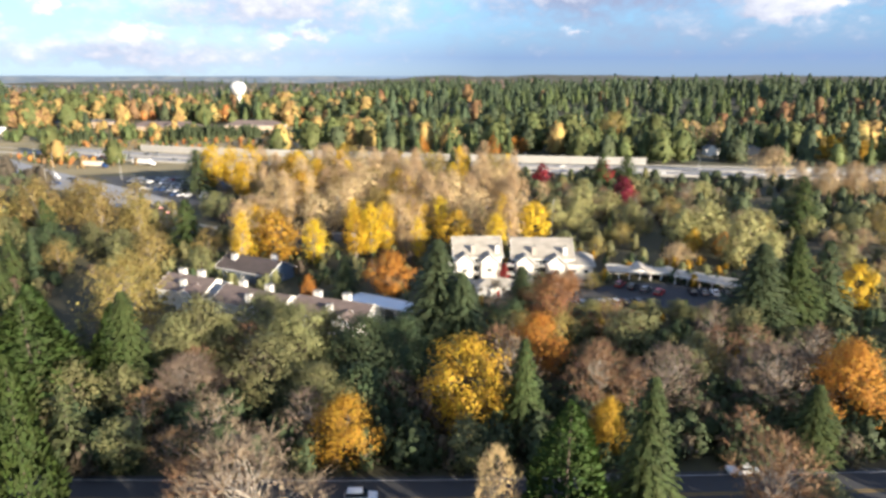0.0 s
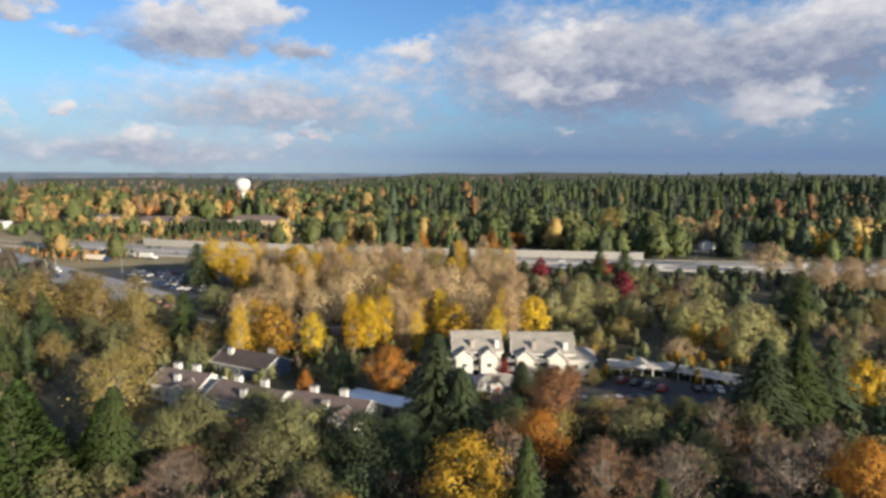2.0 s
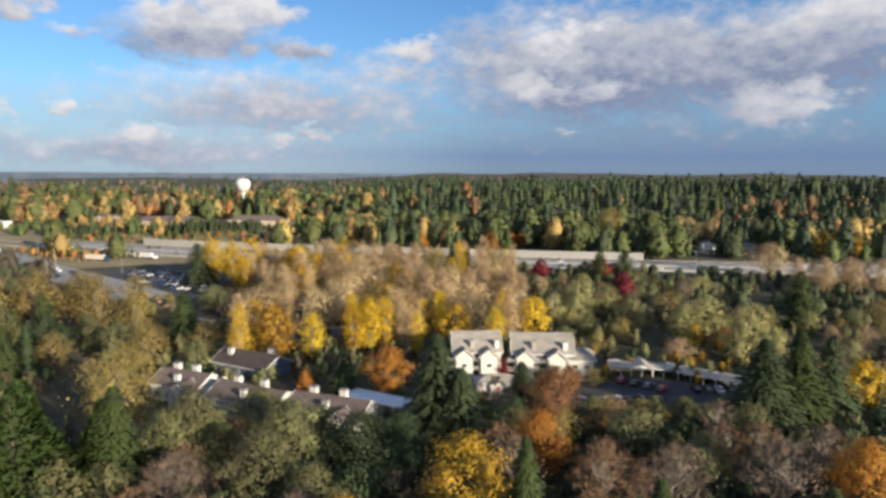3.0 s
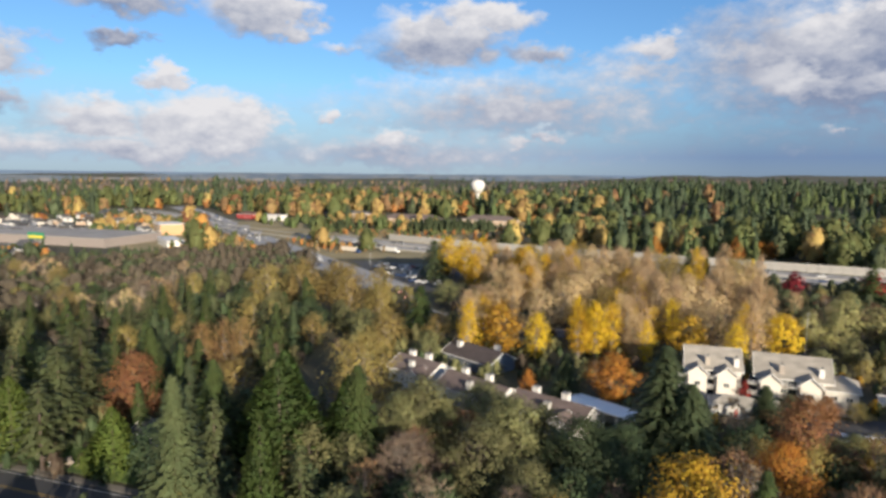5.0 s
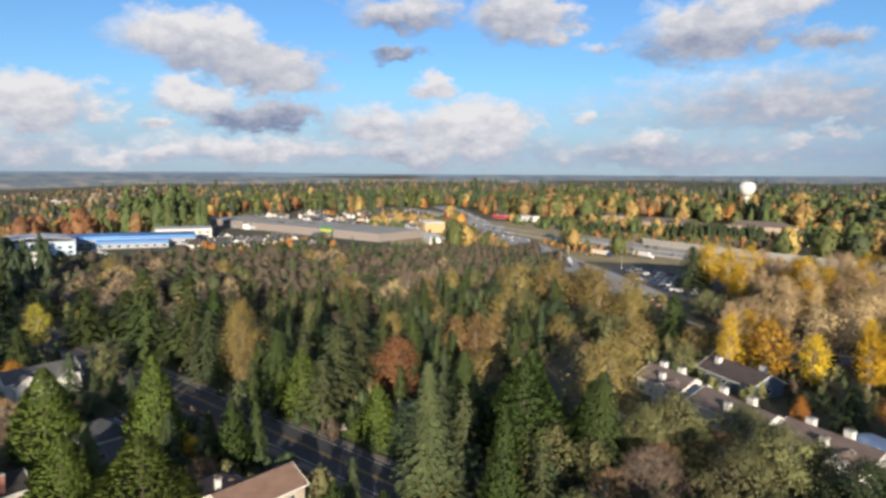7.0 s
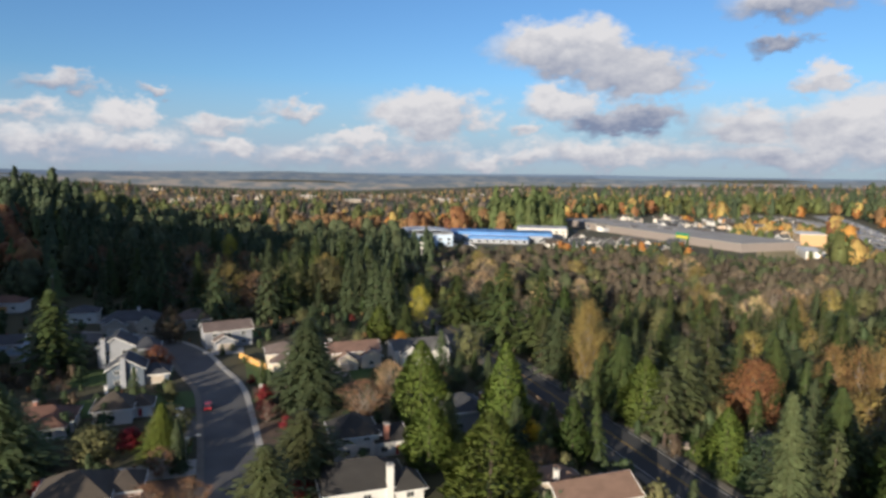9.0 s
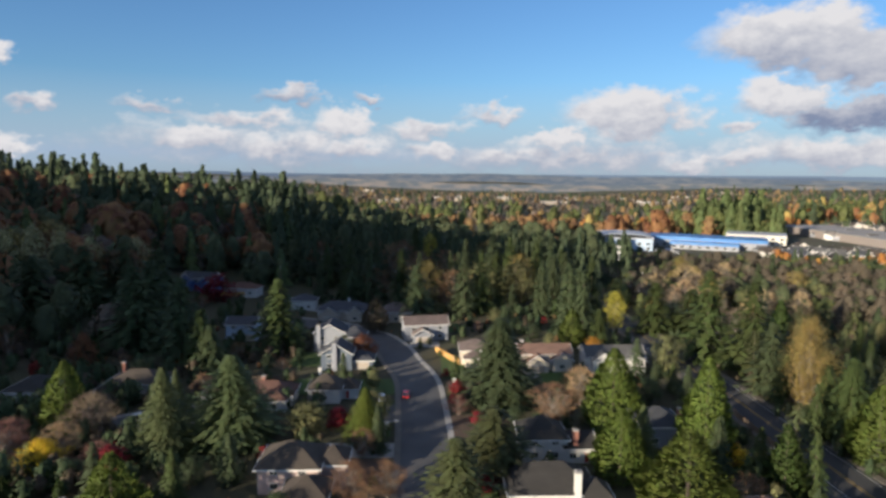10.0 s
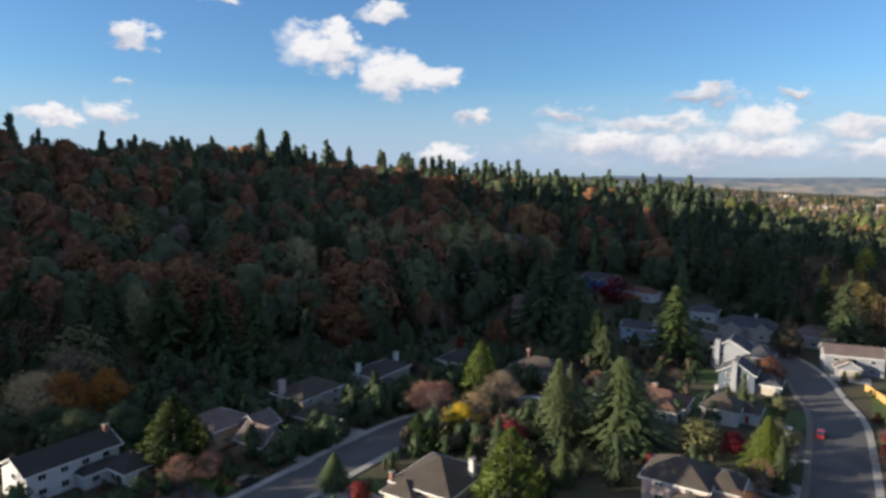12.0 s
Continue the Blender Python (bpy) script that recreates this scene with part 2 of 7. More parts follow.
LEAF = {
    "fir": leaf("fir", (0.072, 0.094, 0.03), (0.034, 0.05, 0.019)),
    "dfir": leaf("dark_fir", (0.08, 0.102, 0.048), (0.04, 0.058, 0.03)),
    "spruce": leaf("spruce", (0.118, 0.142, 0.062), (0.058, 0.080, 0.036)),
    "cedar": leaf("cedar", (0.052, 0.084, 0.018), (0.023, 0.04, 0.011)),
    "olive_cedar": leaf("olive_cedar", (0.120, 0.120, 0.030), (0.070, 0.060, 0.025)),
    "pine": leaf("pine", (0.085, 0.100, 0.040), (0.050, 0.055, 0.028)),
    "olive": leaf("olive", (0.205, 0.196, 0.084), (0.105, 0.112, 0.052)),
    "dark_olive": leaf("dark_olive", (0.072, 0.098, 0.044), (0.036, 0.054, 0.028)),
    "olive_gold": leaf("olive_gold", (0.34, 0.255, 0.086), (0.19, 0.15, 0.052)),
    "lime_cedar": leaf("lime_cedar", (0.105, 0.138, 0.025), (0.048, 0.068, 0.016)),
    "lime_yellow": leaf("lime_yellow", (0.480, 0.400, 0.070), (0.280, 0.250, 0.050)),
    "willow": leaf("willow", (0.35, 0.32, 0.135), (0.2, 0.19, 0.082)),
    "russet": leaf("russet", (0.310, 0.200, 0.082), (0.180, 0.120, 0.056)),
    "pale_alder": leaf("pale_alder", (0.400, 0.370, 0.190), (0.230, 0.215, 0.115)),
    "tan": leaf("tan", (0.54, 0.385, 0.215), (0.36, 0.26, 0.15)),
    "yellow": leaf("yellow", (0.7, 0.47, 0.035), (0.46, 0.3, 0.03)),
    "gold": leaf("gold", (0.5, 0.3, 0.03), (0.28, 0.165, 0.024)),
    "orange": leaf("orange", (0.47, 0.2, 0.032), (0.25, 0.11, 0.028)),
    "rust": leaf("rust", (0.23, 0.095, 0.044), (0.135, 0.064, 0.036)),
    "crimson": leaf("crimson", (0.25, 0.024, 0.032), (0.13, 0.016, 0.02)),
    "pink": leaf("pink", (0.300, 0.160, 0.120), (0.200, 0.110, 0.090)),
    "bright": leaf("bright", (0.13, 0.16, 0.03), (0.066, 0.092, 0.02)),
    "brown": leaf("brown", (0.13, 0.098, 0.066), (0.072, 0.058, 0.042)),
}
FAR_LEAF = {
    "conifer": leaf("far_conifer", (0.07, 0.094, 0.048), (0.042, 0.06, 0.036), scale=0.09, by_object=0.0, by_island=0.24),
    "green": leaf("far_green", (0.112, 0.142, 0.05), (0.066, 0.09, 0.038), scale=0.09, by_object=0.0, by_island=0.24),
    "olive": leaf("far_olive", (0.135, 0.148, 0.052), (0.075, 0.092, 0.036), scale=0.09, by_object=0.0, by_island=0.30),
    "gold": leaf("far_gold", (0.42, 0.275, 0.095), (0.27, 0.195, 0.078), scale=0.09, by_object=0.0, by_island=0.30),
    "orange": leaf("far_orange", (0.46, 0.195, 0.05), (0.29, 0.155, 0.058), scale=0.09, by_object=0.0, by_island=0.30),
    "rust": leaf("far_rust", (0.27, 0.12, 0.056), (0.15, 0.082, 0.048), scale=0.09, by_object=0.0, by_island=0.30),
    "russet": leaf("far_russet", (0.30, 0.17, 0.075), (0.175, 0.115, 0.062), scale=0.09, by_object=0.0, by_island=0.34),
    "brown": leaf("far_brown", (0.2, 0.155, 0.125), (0.118, 0.095, 0.08), scale=0.09, by_object=0.0, by_island=0.30),
    "tan": leaf("far_tan", (0.340, 0.225, 0.105), (0.210, 0.150, 0.076), scale=0.09, by_object=0.0, by_island=0.26),
    "thicket": leaf("far_thicket", (0.112, 0.090, 0.066), (0.068, 0.056, 0.043), scale=0.06, by_island=0.10),
    "dark": leaf("far_dark", (0.105, 0.122, 0.058), (0.058, 0.074, 0.042), scale=0.09, by_object=0.0, by_island=0.30),
}
BARK = material("bark", (0.105, 0.080, 0.062), (0.055, 0.044, 0.036), scale=1.2, rough=0.9, bump=0.5, streak=(3, 3, 0.5), by_object=0.25)
PALE_BARK = material("pale_bark", (0.320, 0.275, 0.230), (0.170, 0.145, 0.122), scale=1.4, rough=0.85, bump=0.3, streak=(3, 3, 0.7), by_object=0.2)
TWIG = material("twig", (0.215, 0.158, 0.108), (0.118, 0.087, 0.062), scale=0.4, rough=0.9, by_object=0.2, by_island=0.25)
RUST_TWIG = material("rust_twig", (0.225, 0.125, 0.062), (0.130, 0.075, 0.045), scale=0.4, rough=0.9, by_object=0.2, by_island=0.25)
ASPHALT = material("asphalt", (0.052, 0.053, 0.058), (0.034, 0.035, 0.039), scale=0.12, grain=60, rough=0.9, bump=0.15)
OLD_ASPHALT = material("worn_asphalt", (0.098, 0.097, 0.100), (0.062, 0.062, 0.066), scale=0.15, grain=50, rough=0.92, bump=0.15)
CONCRETE = material("concrete", (0.360, 0.345, 0.320), (0.250, 0.240, 0.225), scale=0.5, grain=14, rough=0.88, bump=0.1)
PAINT_WHITE = material("road_paint_white", (0.620, 0.620, 0.600), (0.420, 0.420, 0.410), scale=0.8, rough=0.8)
PAINT_YELLOW = material("road_paint_yellow", (0.420, 0.260, 0.050), (0.280, 0.180, 0.045), scale=0.8, rough=0.8)
BLEACHED = material("bleached_asphalt", (0.300, 0.298, 0.300), (0.210, 0.210, 0.214), scale=0.12, grain=40, rough=0.9)
MOTORWAY = material("motorway_concrete", (0.340, 0.325, 0.305), (0.240, 0.230, 0.220), scale=0.1, grain=30, rough=0.9)
OLD_CONCRETE = material("old_concrete", (0.165, 0.148, 0.128), (0.105, 0.094, 0.082), scale=0.4, grain=14, rough=0.9, bump=0.1)
LAWN = material("lawn", (0.060, 0.105, 0.020), (0.036, 0.064, 0.015), scale=0.18, grain=30, rough=0.95, bump=0.4)
BARKMULCH = material("planting_bed", (0.110, 0.070, 0.048), (0.060, 0.042, 0.032), scale=0.5, grain=20, rough=0.97, bump=0.5)


# ---- building blocks ----
class Geo:
    """Collects boxes, prisms, tubes and sheets into one mesh."""

    def __init__(self):
        self.v, self.f = [], []

    def add(self, verts, faces):
        n = len(self.v)
        self.v += [tuple(q) for q in verts]
        self.f += [tuple(i + n for i in face) for face in faces]
        return self

    def box(self, x0, x1, y0, y1, z0, z1):
        c = [(x, y, z) for z in (z0, z1) for x, y in ((x0, y0), (x1, y0), (x1, y1), (x0, y1))]
        return self.add(c, [(3, 2, 1, 0), (4, 5, 6, 7), (0, 1, 5, 4), (1, 2, 6, 5), (2, 3, 7, 6), (3, 0, 4, 7)])

    def prism(self, outline, z0, z1):
        """An upright solid over a ground outline that runs anticlockwise."""
        n = len(outline)
        c = [(x, y, z0) for x, y in outline] + [(x, y, z1) for x, y in outline]
        return self.add(c, [tuple(range(n - 1, -1, -1)), tuple(range(n, 2 * n))] +
                        [(i, (i + 1) % n, n + (i + 1) % n, n + i) for i in range(n)])

    def tube(self, a, b, r0, r1, sides=6, caps=True):
        a, b = Vector(a), Vector(b)
        d = (b - a).normalized()
        s = d.orthogonal().normalized()
        t = d.cross(s)
        c = []
        for p, r in ((a, r0), (b, r1)):
            c += [p + (s * math.cos(k * 2 * math.pi / sides) + t * math.sin(k * 2 * math.pi / sides)) * r for k in range(sides)]
        faces = [(k, (k + 1) % sides, sides + (k + 1) % sides, sides + k) for k in range(sides)]
        if caps:
            faces += [tuple(range(sides - 1, -1, -1)), tuple(range(sides, 2 * sides))]
        return self.add(c, faces)

    def lathe(self, rings, sides=16):
        """rings: (radius, z) from the bottom up."""
        c = [(r * math.cos(k * 2 * math.pi / sides), r * math.sin(k * 2 * math.pi / sides), z) for r, z in rings for k in range(sides)]
        faces = [(i * sides + k, i * sides + (k + 1) % sides, (i + 1) * sides + (k + 1) % sides, (i + 1) * sides + k)
                 for i in range(len(rings) - 1) for k in range(sides)]
        faces += [tuple(range(sides - 1, -1, -1)), tuple(range((len(rings) - 1) * sides, len(rings) * sides))]
        return self.add(c, faces)

    def mesh(self, name, mat):
        me = bpy.data.meshes.new(name)
        me.from_pydata(self.v, [], self.f)
        me.materials.append(mat)
        return me


def part(name, geo, mat, parent=None, label="", smooth=False):
    """One mesh object, under a thing or a part."""
    me = geo.mesh(name, mat) if isinstance(geo, Geo) else geo
    if smooth:
        me.shade_smooth()
    ob = new(name, me)
    ob.parent = parent
    return tagged(ob, label) if label else ob


def thing(name, m, label, category, group=""):
    ob = new(name)
    ob.empty_display_size = 0.2
    ob.matrix_world = m
    return tagged(ob, label, category, group)


def structure(name, geo, mat, label, category, smooth=False):
    return tagged(part(name, geo, mat, None, smooth=smooth), label, category, kind="structure")


# ---- the lie of the land ----
def smooth01(t):
    t = np.clip(t, 0.0, 1.0)
    return t * t * (3 - 2 * t)


def ground_z(x, y):
    """Height of the land: flat valley floor, wooded hill to the south and west with an unseen rise added for shade, low
    plateau ahead, far ridges.
    """
    x, y = np.asarray(x, float), np.asarray(y, float)
    r = np.hypot(x, y)
    az = np.degrees(np.arctan2(-x, y)) % 360
    # the unseen rise past 158 degrees is added to shade the western slope
    ridge = np.interp(az, (72, 88, 93, 101, 115, 129, 134, 141, 152, 158, 166, 176, 186, 193, 200, 212),
                      (0, 2, 8, 20, 34, 44, 48, 54, 55, 58, 124, 158, 112, 24, 0, 0))
    far = np.interp(az, (0, 150, 166, 180, 360), (470, 470, 430, 390, 340))
    near = np.interp(az, (0, 88, 105, 125, 150, 165, 360), (300, 300, 260, 190, 175, 170, 170))
    z = ridge * smooth01((r - near) / (far - near)) * (1 - 0.75 * smooth01((r - 650) / 700))
    a = (az + 180) % 360 - 180
    plateau = np.interp(a, (-60, -35, 0, 8, 30, 58, 72), (26, 28, 25, 12, 9, 4, -8))
    z = z + np.where((a > -90) & (a < 80), plateau, 0) * smooth01((r - 620) / 450)
    dip = np.interp(az, (50, 62, 75, 95, 108, 120), (0, -8, -26, -26, -12, 0))
    z = z + dip * smooth01((r - 620) / 500)
    z = z + 30 * smooth01((r - 2300) / 2400) * np.interp(az, (0, 60, 80, 360), (0.6, 1.0, 1.5, 1.0))
    roll = np.sin(x / 310 + 1.3) * np.sin(y / 270 + 0.4) * 4 + np.sin(x / 97) * np.cos(y / 121) * 1.6
    return z + roll * smooth01((r - 620) / 500) * np.clip(r / 900, 0, 3)


def height(x, y):
    return float(ground_z(x, y))


# ---- trees: every kind is grown once, then copied ----
def cards(pos, along, width, length, face=None, soft=None):
    """Small pointed leaf sprays as one mesh, from pos along a vector; face: the way they look, if any."""
    n = len(pos)
    side = np.cross(along, np.random.normal(size=(n, 3)) if face is None else face + np.random.normal(size=(n, 3)) * 0.45)
    side /= np.linalg.norm(side, axis=1)[:, None] + 1e-9
    side = side * width[:, None] * 0.55
    v = np.stack([pos + side, pos + along * length[:, None], pos - side], 1).reshape(-1, 3)
    normal = unit(np.cross(v[1::3] - v[0::3], v[2::3] - v[0::3]))
    if soft is not None:
        normal = unit(normal * 0.55 + unit(soft))
    return v, np.arange(n)[:, None] * 3 + np.array([[0, 1, 2]]), np.repeat(normal, 3, 0)


def array_mesh(name, chunks, mat):
    vs, fs, ns, n = [], [], [], 0
    for v, f, m in chunks:
        vs.append(v)
        ns.append(m)
        fs.append(f + n)
        n += len(v)
    me = bpy.data.meshes.new(name)
    me.from_pydata(np.concatenate(vs).tolist(), [], np.concatenate(fs).tolist())
    me.materials.append(mat)
    soften(me, np.concatenate(ns))
    return me


def soften(me, normals):
    """Leaves take the roundness of their crown."""
    me.shade_smooth()
    me.normals_split_custom_set_from_vertices(normals.tolist())


def unit(v):
    return v / (np.linalg.norm(v, axis=-1, keepdims=True) + 1e-9)


def conifer_mesh(h=20.0, rad=4.0, whorls=30, arms=8, sprays=5, droop=0.35, bare=0.08, ragged=0.25, card=0.9, taper=0.85):
    """Needle sprays along drooping boughs in rings round the stem."""
    pos, along, width, length = [], [], [], []
    for w in range(whorls):
        t = (w + np.random.rand() * 0.8) / whorls
        z = h * (bare + (1 - bare) * t)
        reach = rad * (1 - t) ** taper * (1 + np.random.uniform(-ragged, ragged)) + 0.25
        if t < 0.12:
            reach *= 0.55 + 3.5 * t
        for k in range(arms):
            if np.random.rand() < ragged * 0.35:
                continue
            a = 2 * math.pi * (k + np.random.rand() * 0.8) / arms
            out = np.array([math.cos(a), math.sin(a), 0])
            length_k = reach * np.random.uniform(1 - ragged, 1.05)
            for s in range(sprays):
                q = (s + np.random.rand()) / sprays
                if q * length_k < 0.12 * rad * (1 - t) and np.random.rand() < 0.7:
                    continue
                p = out * length_k * q + np.array([0, 0, z - droop * length_k * q * q + np.random.normal() * 0.12])
                d = out * 0.9 + np.cross(out, (0, 0, 1)) * np.random.uniform(-0.9, 0.9) + np.array([0, 0, -droop * q - np.random.uniform(0, 0.5)])
                pos.append(p)
                along.append(d)
                size = card * (0.55 + 0.55 * (1 - t)) * np.random.uniform(0.7, 1.25)
                width.append(size * 0.55)
                length.append(size)
    top = np.array([[0, 0, h * 0.955]] * 6)
    pos, along = np.array(pos + list(top)), np.array(along + [np.array([np.cos(q), np.sin(q), 3.0]) for q in range(6)])
    width, length = np.array(width + [0.25] * 6), np.array(length + [h * 0.045] * 6)
    along = unit(along)
    flat = unit(pos * (1, 1, 0)) + np.array([0, 0, 0.9])
    return cards(pos, along, width, length, face=flat, soft=unit(pos * (1, 1, 0)) + np.array([0, 0, 0.45]))


def dense_mesh(h=20.0, rad=3.6, n=1900, card=0.8, belly=0.3, lift=0.9, lumps=9):
    """A close, upright crown such as a cedar's: sprays on a lumpy spindle."""
    t = np.random.rand(n) ** 1.15
    a = np.random.rand(n) * 2 * math.pi
    shape = np.where(t < belly, 0.62 + 0.38 * np.sin(t / belly * math.pi / 2), ((1 - t) / (1 - belly)) ** 0.78)
    lump = 1 + 0.10 * np.sin(a * 3 + t * lumps) + 0.09 * np.sin(a * 5 - t * lumps * 2.3 + 1)
    r = rad * shape * lump * np.sqrt(np.random.uniform(0.55, 1.0, n)) + 0.05
    out = np.stack([np.cos(a), np.sin(a), np.zeros(n)], 1)
    pos = out * r[:, None] + np.stack([np.zeros(n), np.zeros(n), h * (0.02 + 0.95 * t)], 1)
    along = unit(out * 0.75 + np.array([0, 0, lift]) + np.random.normal(size=(n, 3)) * 0.35)
    size = card * (0.5 + 0.6 * shape) * np.random.uniform(0.65, 1.3, n)
    return cards(pos, along, size * 0.6, size, face=out + np.array([0, 0, 0.25]), soft=out + np.array([0, 0, 0.35]))


def crown_frame(h, w, n, low=0.18, power=0.6, belly=0.42, steep=0.25, seed_r=0.3, even=0.45):
    """A stem with limbs that reach to n clump centres spread through an egg-shaped crown: segments and tips."""
    segs, tips = [], []
    bow = [np.array([np.random.normal() * 0.012 * h * k, np.random.normal() * 0.012 * h * k, h * 0.9 * k / 5]) for k in range(6)]
    for k in range(5):
        segs.append((bow[k] - (0, 0, 0.3 if k == 0 else 0), bow[k + 1], seed_r * (1 - k / 5.4), seed_r * (1 - (k + 1) / 5.4), 0))
    for i in range(n):
        t = (i + np.random.rand()) / n
        egg = math.sin(math.pi * t ** (math.log(0.5) / math.log(belly))) ** power
        a = i * 2.399963 + np.random.normal() * 0.5
        r = w * 0.5 * egg * np.random.uniform(even, 1.0) ** 0.6 * (0.80 + 0.20 * math.sin(a * 2 + t * 7) + 0.16 * math.sin(a * 3 - t * 11 + 1))
        c = np.array([math.cos(a) * r, math.sin(a) * r, h * (low + (0.97 - low) * t)])
        z0 = max(h * 0.10, c[2] - steep * h * (0.5 + 0.5 * np.random.rand()) - r * 0.4)
        k = min(z0 / (h * 0.9) * 5, 4.99)
        p = bow[int(k)] * (1 - k % 1) + bow[int(k) + 1] * (k % 1)
        m = p * 0.45 + c * 0.55 + np.array([0, 0, -0.03 * h]) + np.random.normal(size=3) * 0.02 * h
        rr = seed_r * 0.36 * (1.1 - t * 0.6)
        segs.append((p, m, rr, rr * 0.6, 2))
        segs.append((m, c, rr * 0.6, rr * 0.2, 3))
        d = unit(c - m + np.array([0, 0, 0.25 * np.linalg.norm(c - m)]))
        tips.append((c, d))
    return segs, tips


def limb_geo(segs, sides=(6, 4, 3, 3, 3, 3), upto=9):
    g = Geo()
    for a, b, r0, r1, lv in segs:
        if lv <= upto:
            g.tube(a, b, max(r0, 0.018), max(r1, 0.012), sides[min(lv, 5)], caps=False)
    return g


def leaf_cloud(tips, per, radius, card, middle=0.5):
    """Leaves in clumps round the branch tips, turned outwards from clump and crown."""
    centre = np.repeat(np.array([p for p, d in tips]), per, 0)
    n = len(centre)
    off = np.random.normal(size=(n, 3)) * radius * (1, 1, 0.75)
    pos = centre + off
    top = pos[:, 2].max()
    face = unit(pos - np.array([0, 0, top * middle])) + unit(off) * 0.8 + np.array([0, 0, 0.35])
    along = unit(np.cross(face, np.random.normal(size=(n, 3))) + np.array([0, 0, -0.25]))
    size = card * np.random.uniform(0.6, 1.35, n)
    return cards(pos, along, size * 0.85, size, face=face, soft=face)


def twig_cloud(tips, per, length, thick=0.03):
    """Fine bare twigs fanning from the branch tips."""
    p0 = np.repeat(np.array([p for p, d in tips]), per, 0)
    d = unit(np.repeat(np.array([d for p, d in tips]), per, 0) + np.random.normal(size=(len(tips) * per, 3)) * 0.55 + np.array([0, 0, 0.15]))
    n = len(p0)
    ln = length * np.random.uniform(0.5, 1.3, n)
    return cards(p0, d, np.full(n, thick) * np.random.uniform(0.8, 1.6, n), ln)


def grow_all():
    """Trunk and crown meshes of each form, with its own height and width."""
    forms = {}

    def put(form, h, w, trunk, crown):
        forms.setdefault(form, []).append((h, w, trunk, crown))

    any_leaf = LEAF["fir"]

    def stem(h, r, bark=BARK):
        g = Geo()
        g.tube((0, 0, -0.3), (0.05, 0.03, h * 0.5), r, r * 0.6, 7, caps=False)
        g.tube((0.05, 0.03, h * 0.5), (0, 0, h * 0.97), r * 0.6, 0.03, 6, caps=False)
        return g.mesh("trunk", bark)

    for near in (True, False):
        tag = "_near" if near else ""
        for i in range(3):
            fir = (46, 12, 10, 0.36, 0.06, 0.26, 0.72) if near else (30, 8, 6, 0.38, 0.07, 0.28, 1.15)
            put("fir" + tag, 20, 8.4, stem(20, 0.30), array_mesh("crown", [conifer_mesh(20, 4.1, *fir)], any_leaf))
            spruce = (58, 15, 13, 0.16, 0.03, 0.24, 0.54) if near else (30, 9, 5, 0.16, 0.04, 0.2, 1.1)
            put("spruce" + tag, 20, 9.4, stem(20, 0.30), array_mesh("crown", [conifer_mesh(20, 4.7, *spruce, taper=0.95)], any_leaf))
            pine = (34, 9, 8, 0.1, 0.25, 0.42, 0.85) if near else (22, 7, 5, 0.1, 0.25, 0.42, 1.2)
            put("pine" + tag, 20, 8.0, stem(20, 0.32), array_mesh("crown", [conifer_mesh(20, 4.0, *pine, taper=0.6)], any_leaf))
            put("cedar" + tag, 20, 8.0, stem(20, 0.22), array_mesh("crown", [dense_mesh(20, 3.9, 4600 if near else 1500, 0.70 if near else 1.15, 0.30)], any_leaf))
            put("column" + tag, 20, 4.6, stem(20, 0.18), array_mesh("crown", [dense_mesh(20, 2.2, 2400 if near else 1200, 0.5 if near else 0.72, 0.35, 1.6)], any_leaf))
        for i in range(4 if near else 3):
            segs, tips = crown_frame(15, 12, 100 if near else 60, low=0.10)
            put("broad" + tag, 15, 13, limb_geo(segs, upto=9 if near else 2).mesh("trunk", BARK),
                array_mesh("crown", [leaf_cloud(tips, 70 if near else 34, 0.85 if near else 0.95, 0.33 if near else 0.58)], any_leaf))
            segs, tips = crown_frame(15, 10.6, 110 if near else 58, low=0.12, even=0.2)
            put("broad_thin" + tag, 15, 12, limb_geo(segs, upto=9 if near else 2).mesh("trunk", PALE_BARK),
                array_mesh("crown", [leaf_cloud(tips, 32 if near else 25, 1.35, 0.30 if near else 0.46), twig_cloud(tips, 18 if near else 9, 2.3, 0.05)], any_leaf))
            segs, tips = crown_frame(15, 9.5, 90 if near else 45, low=0.16, steep=0.34, power=0.7, belly=0.5)
            put("bare" + tag, 15, 11, limb_geo(segs).mesh("trunk", PALE_BARK),
                array_mesh("crown", [twig_cloud(tips, 24 if near else 16, 1.9, 0.055 if near else 0.10), leaf_cloud(tips, 9 if near else 8, 0.9, 0.26 if near else 0.38)], any_leaf))
            segs, tips = crown_frame(20, 5.4, 85 if near else 50, low=0.14, steep=0.42, power=0.5, belly=0.42)
            put("poplar" + tag, 20, 7, limb_geo(segs, upto=9 if near else 2).mesh("trunk", PALE_BARK),
                array_mesh("crown", [leaf_cloud(tips, 34 if near else 26, 0.80, 0.32 if near else 0.42), twig_cloud(tips, 14 if near else 12, 2.6, 0.05 if near else 0.08)], any_leaf))
            segs, tips = crown_frame(5, 4.6, 40 if near else 26, low=0.06, seed_r=0.1, belly=0.35)
            put("shrub" + tag, 5, 5.4, limb_geo(segs, upto=2).mesh("trunk", BARK),
                array_mesh("crown", [leaf_cloud(tips, 40 if near else 24, 0.42, 0.30 if near else 0.42)], any_leaf))
    for name in list(forms):
        fixed = []
        for h, w, trunk, crown in forms[name]:
            co = np.empty(len(crown.vertices) * 3)
            crown.vertices.foreach_get("co", co)
            co = co.reshape(-1, 3)
            spread = 2 * np.percentile(np.hypot(co[:, 0], co[:, 1]), 93)
            fixed.append((float(co[:, 2].max()), float(spread), trunk, crown))
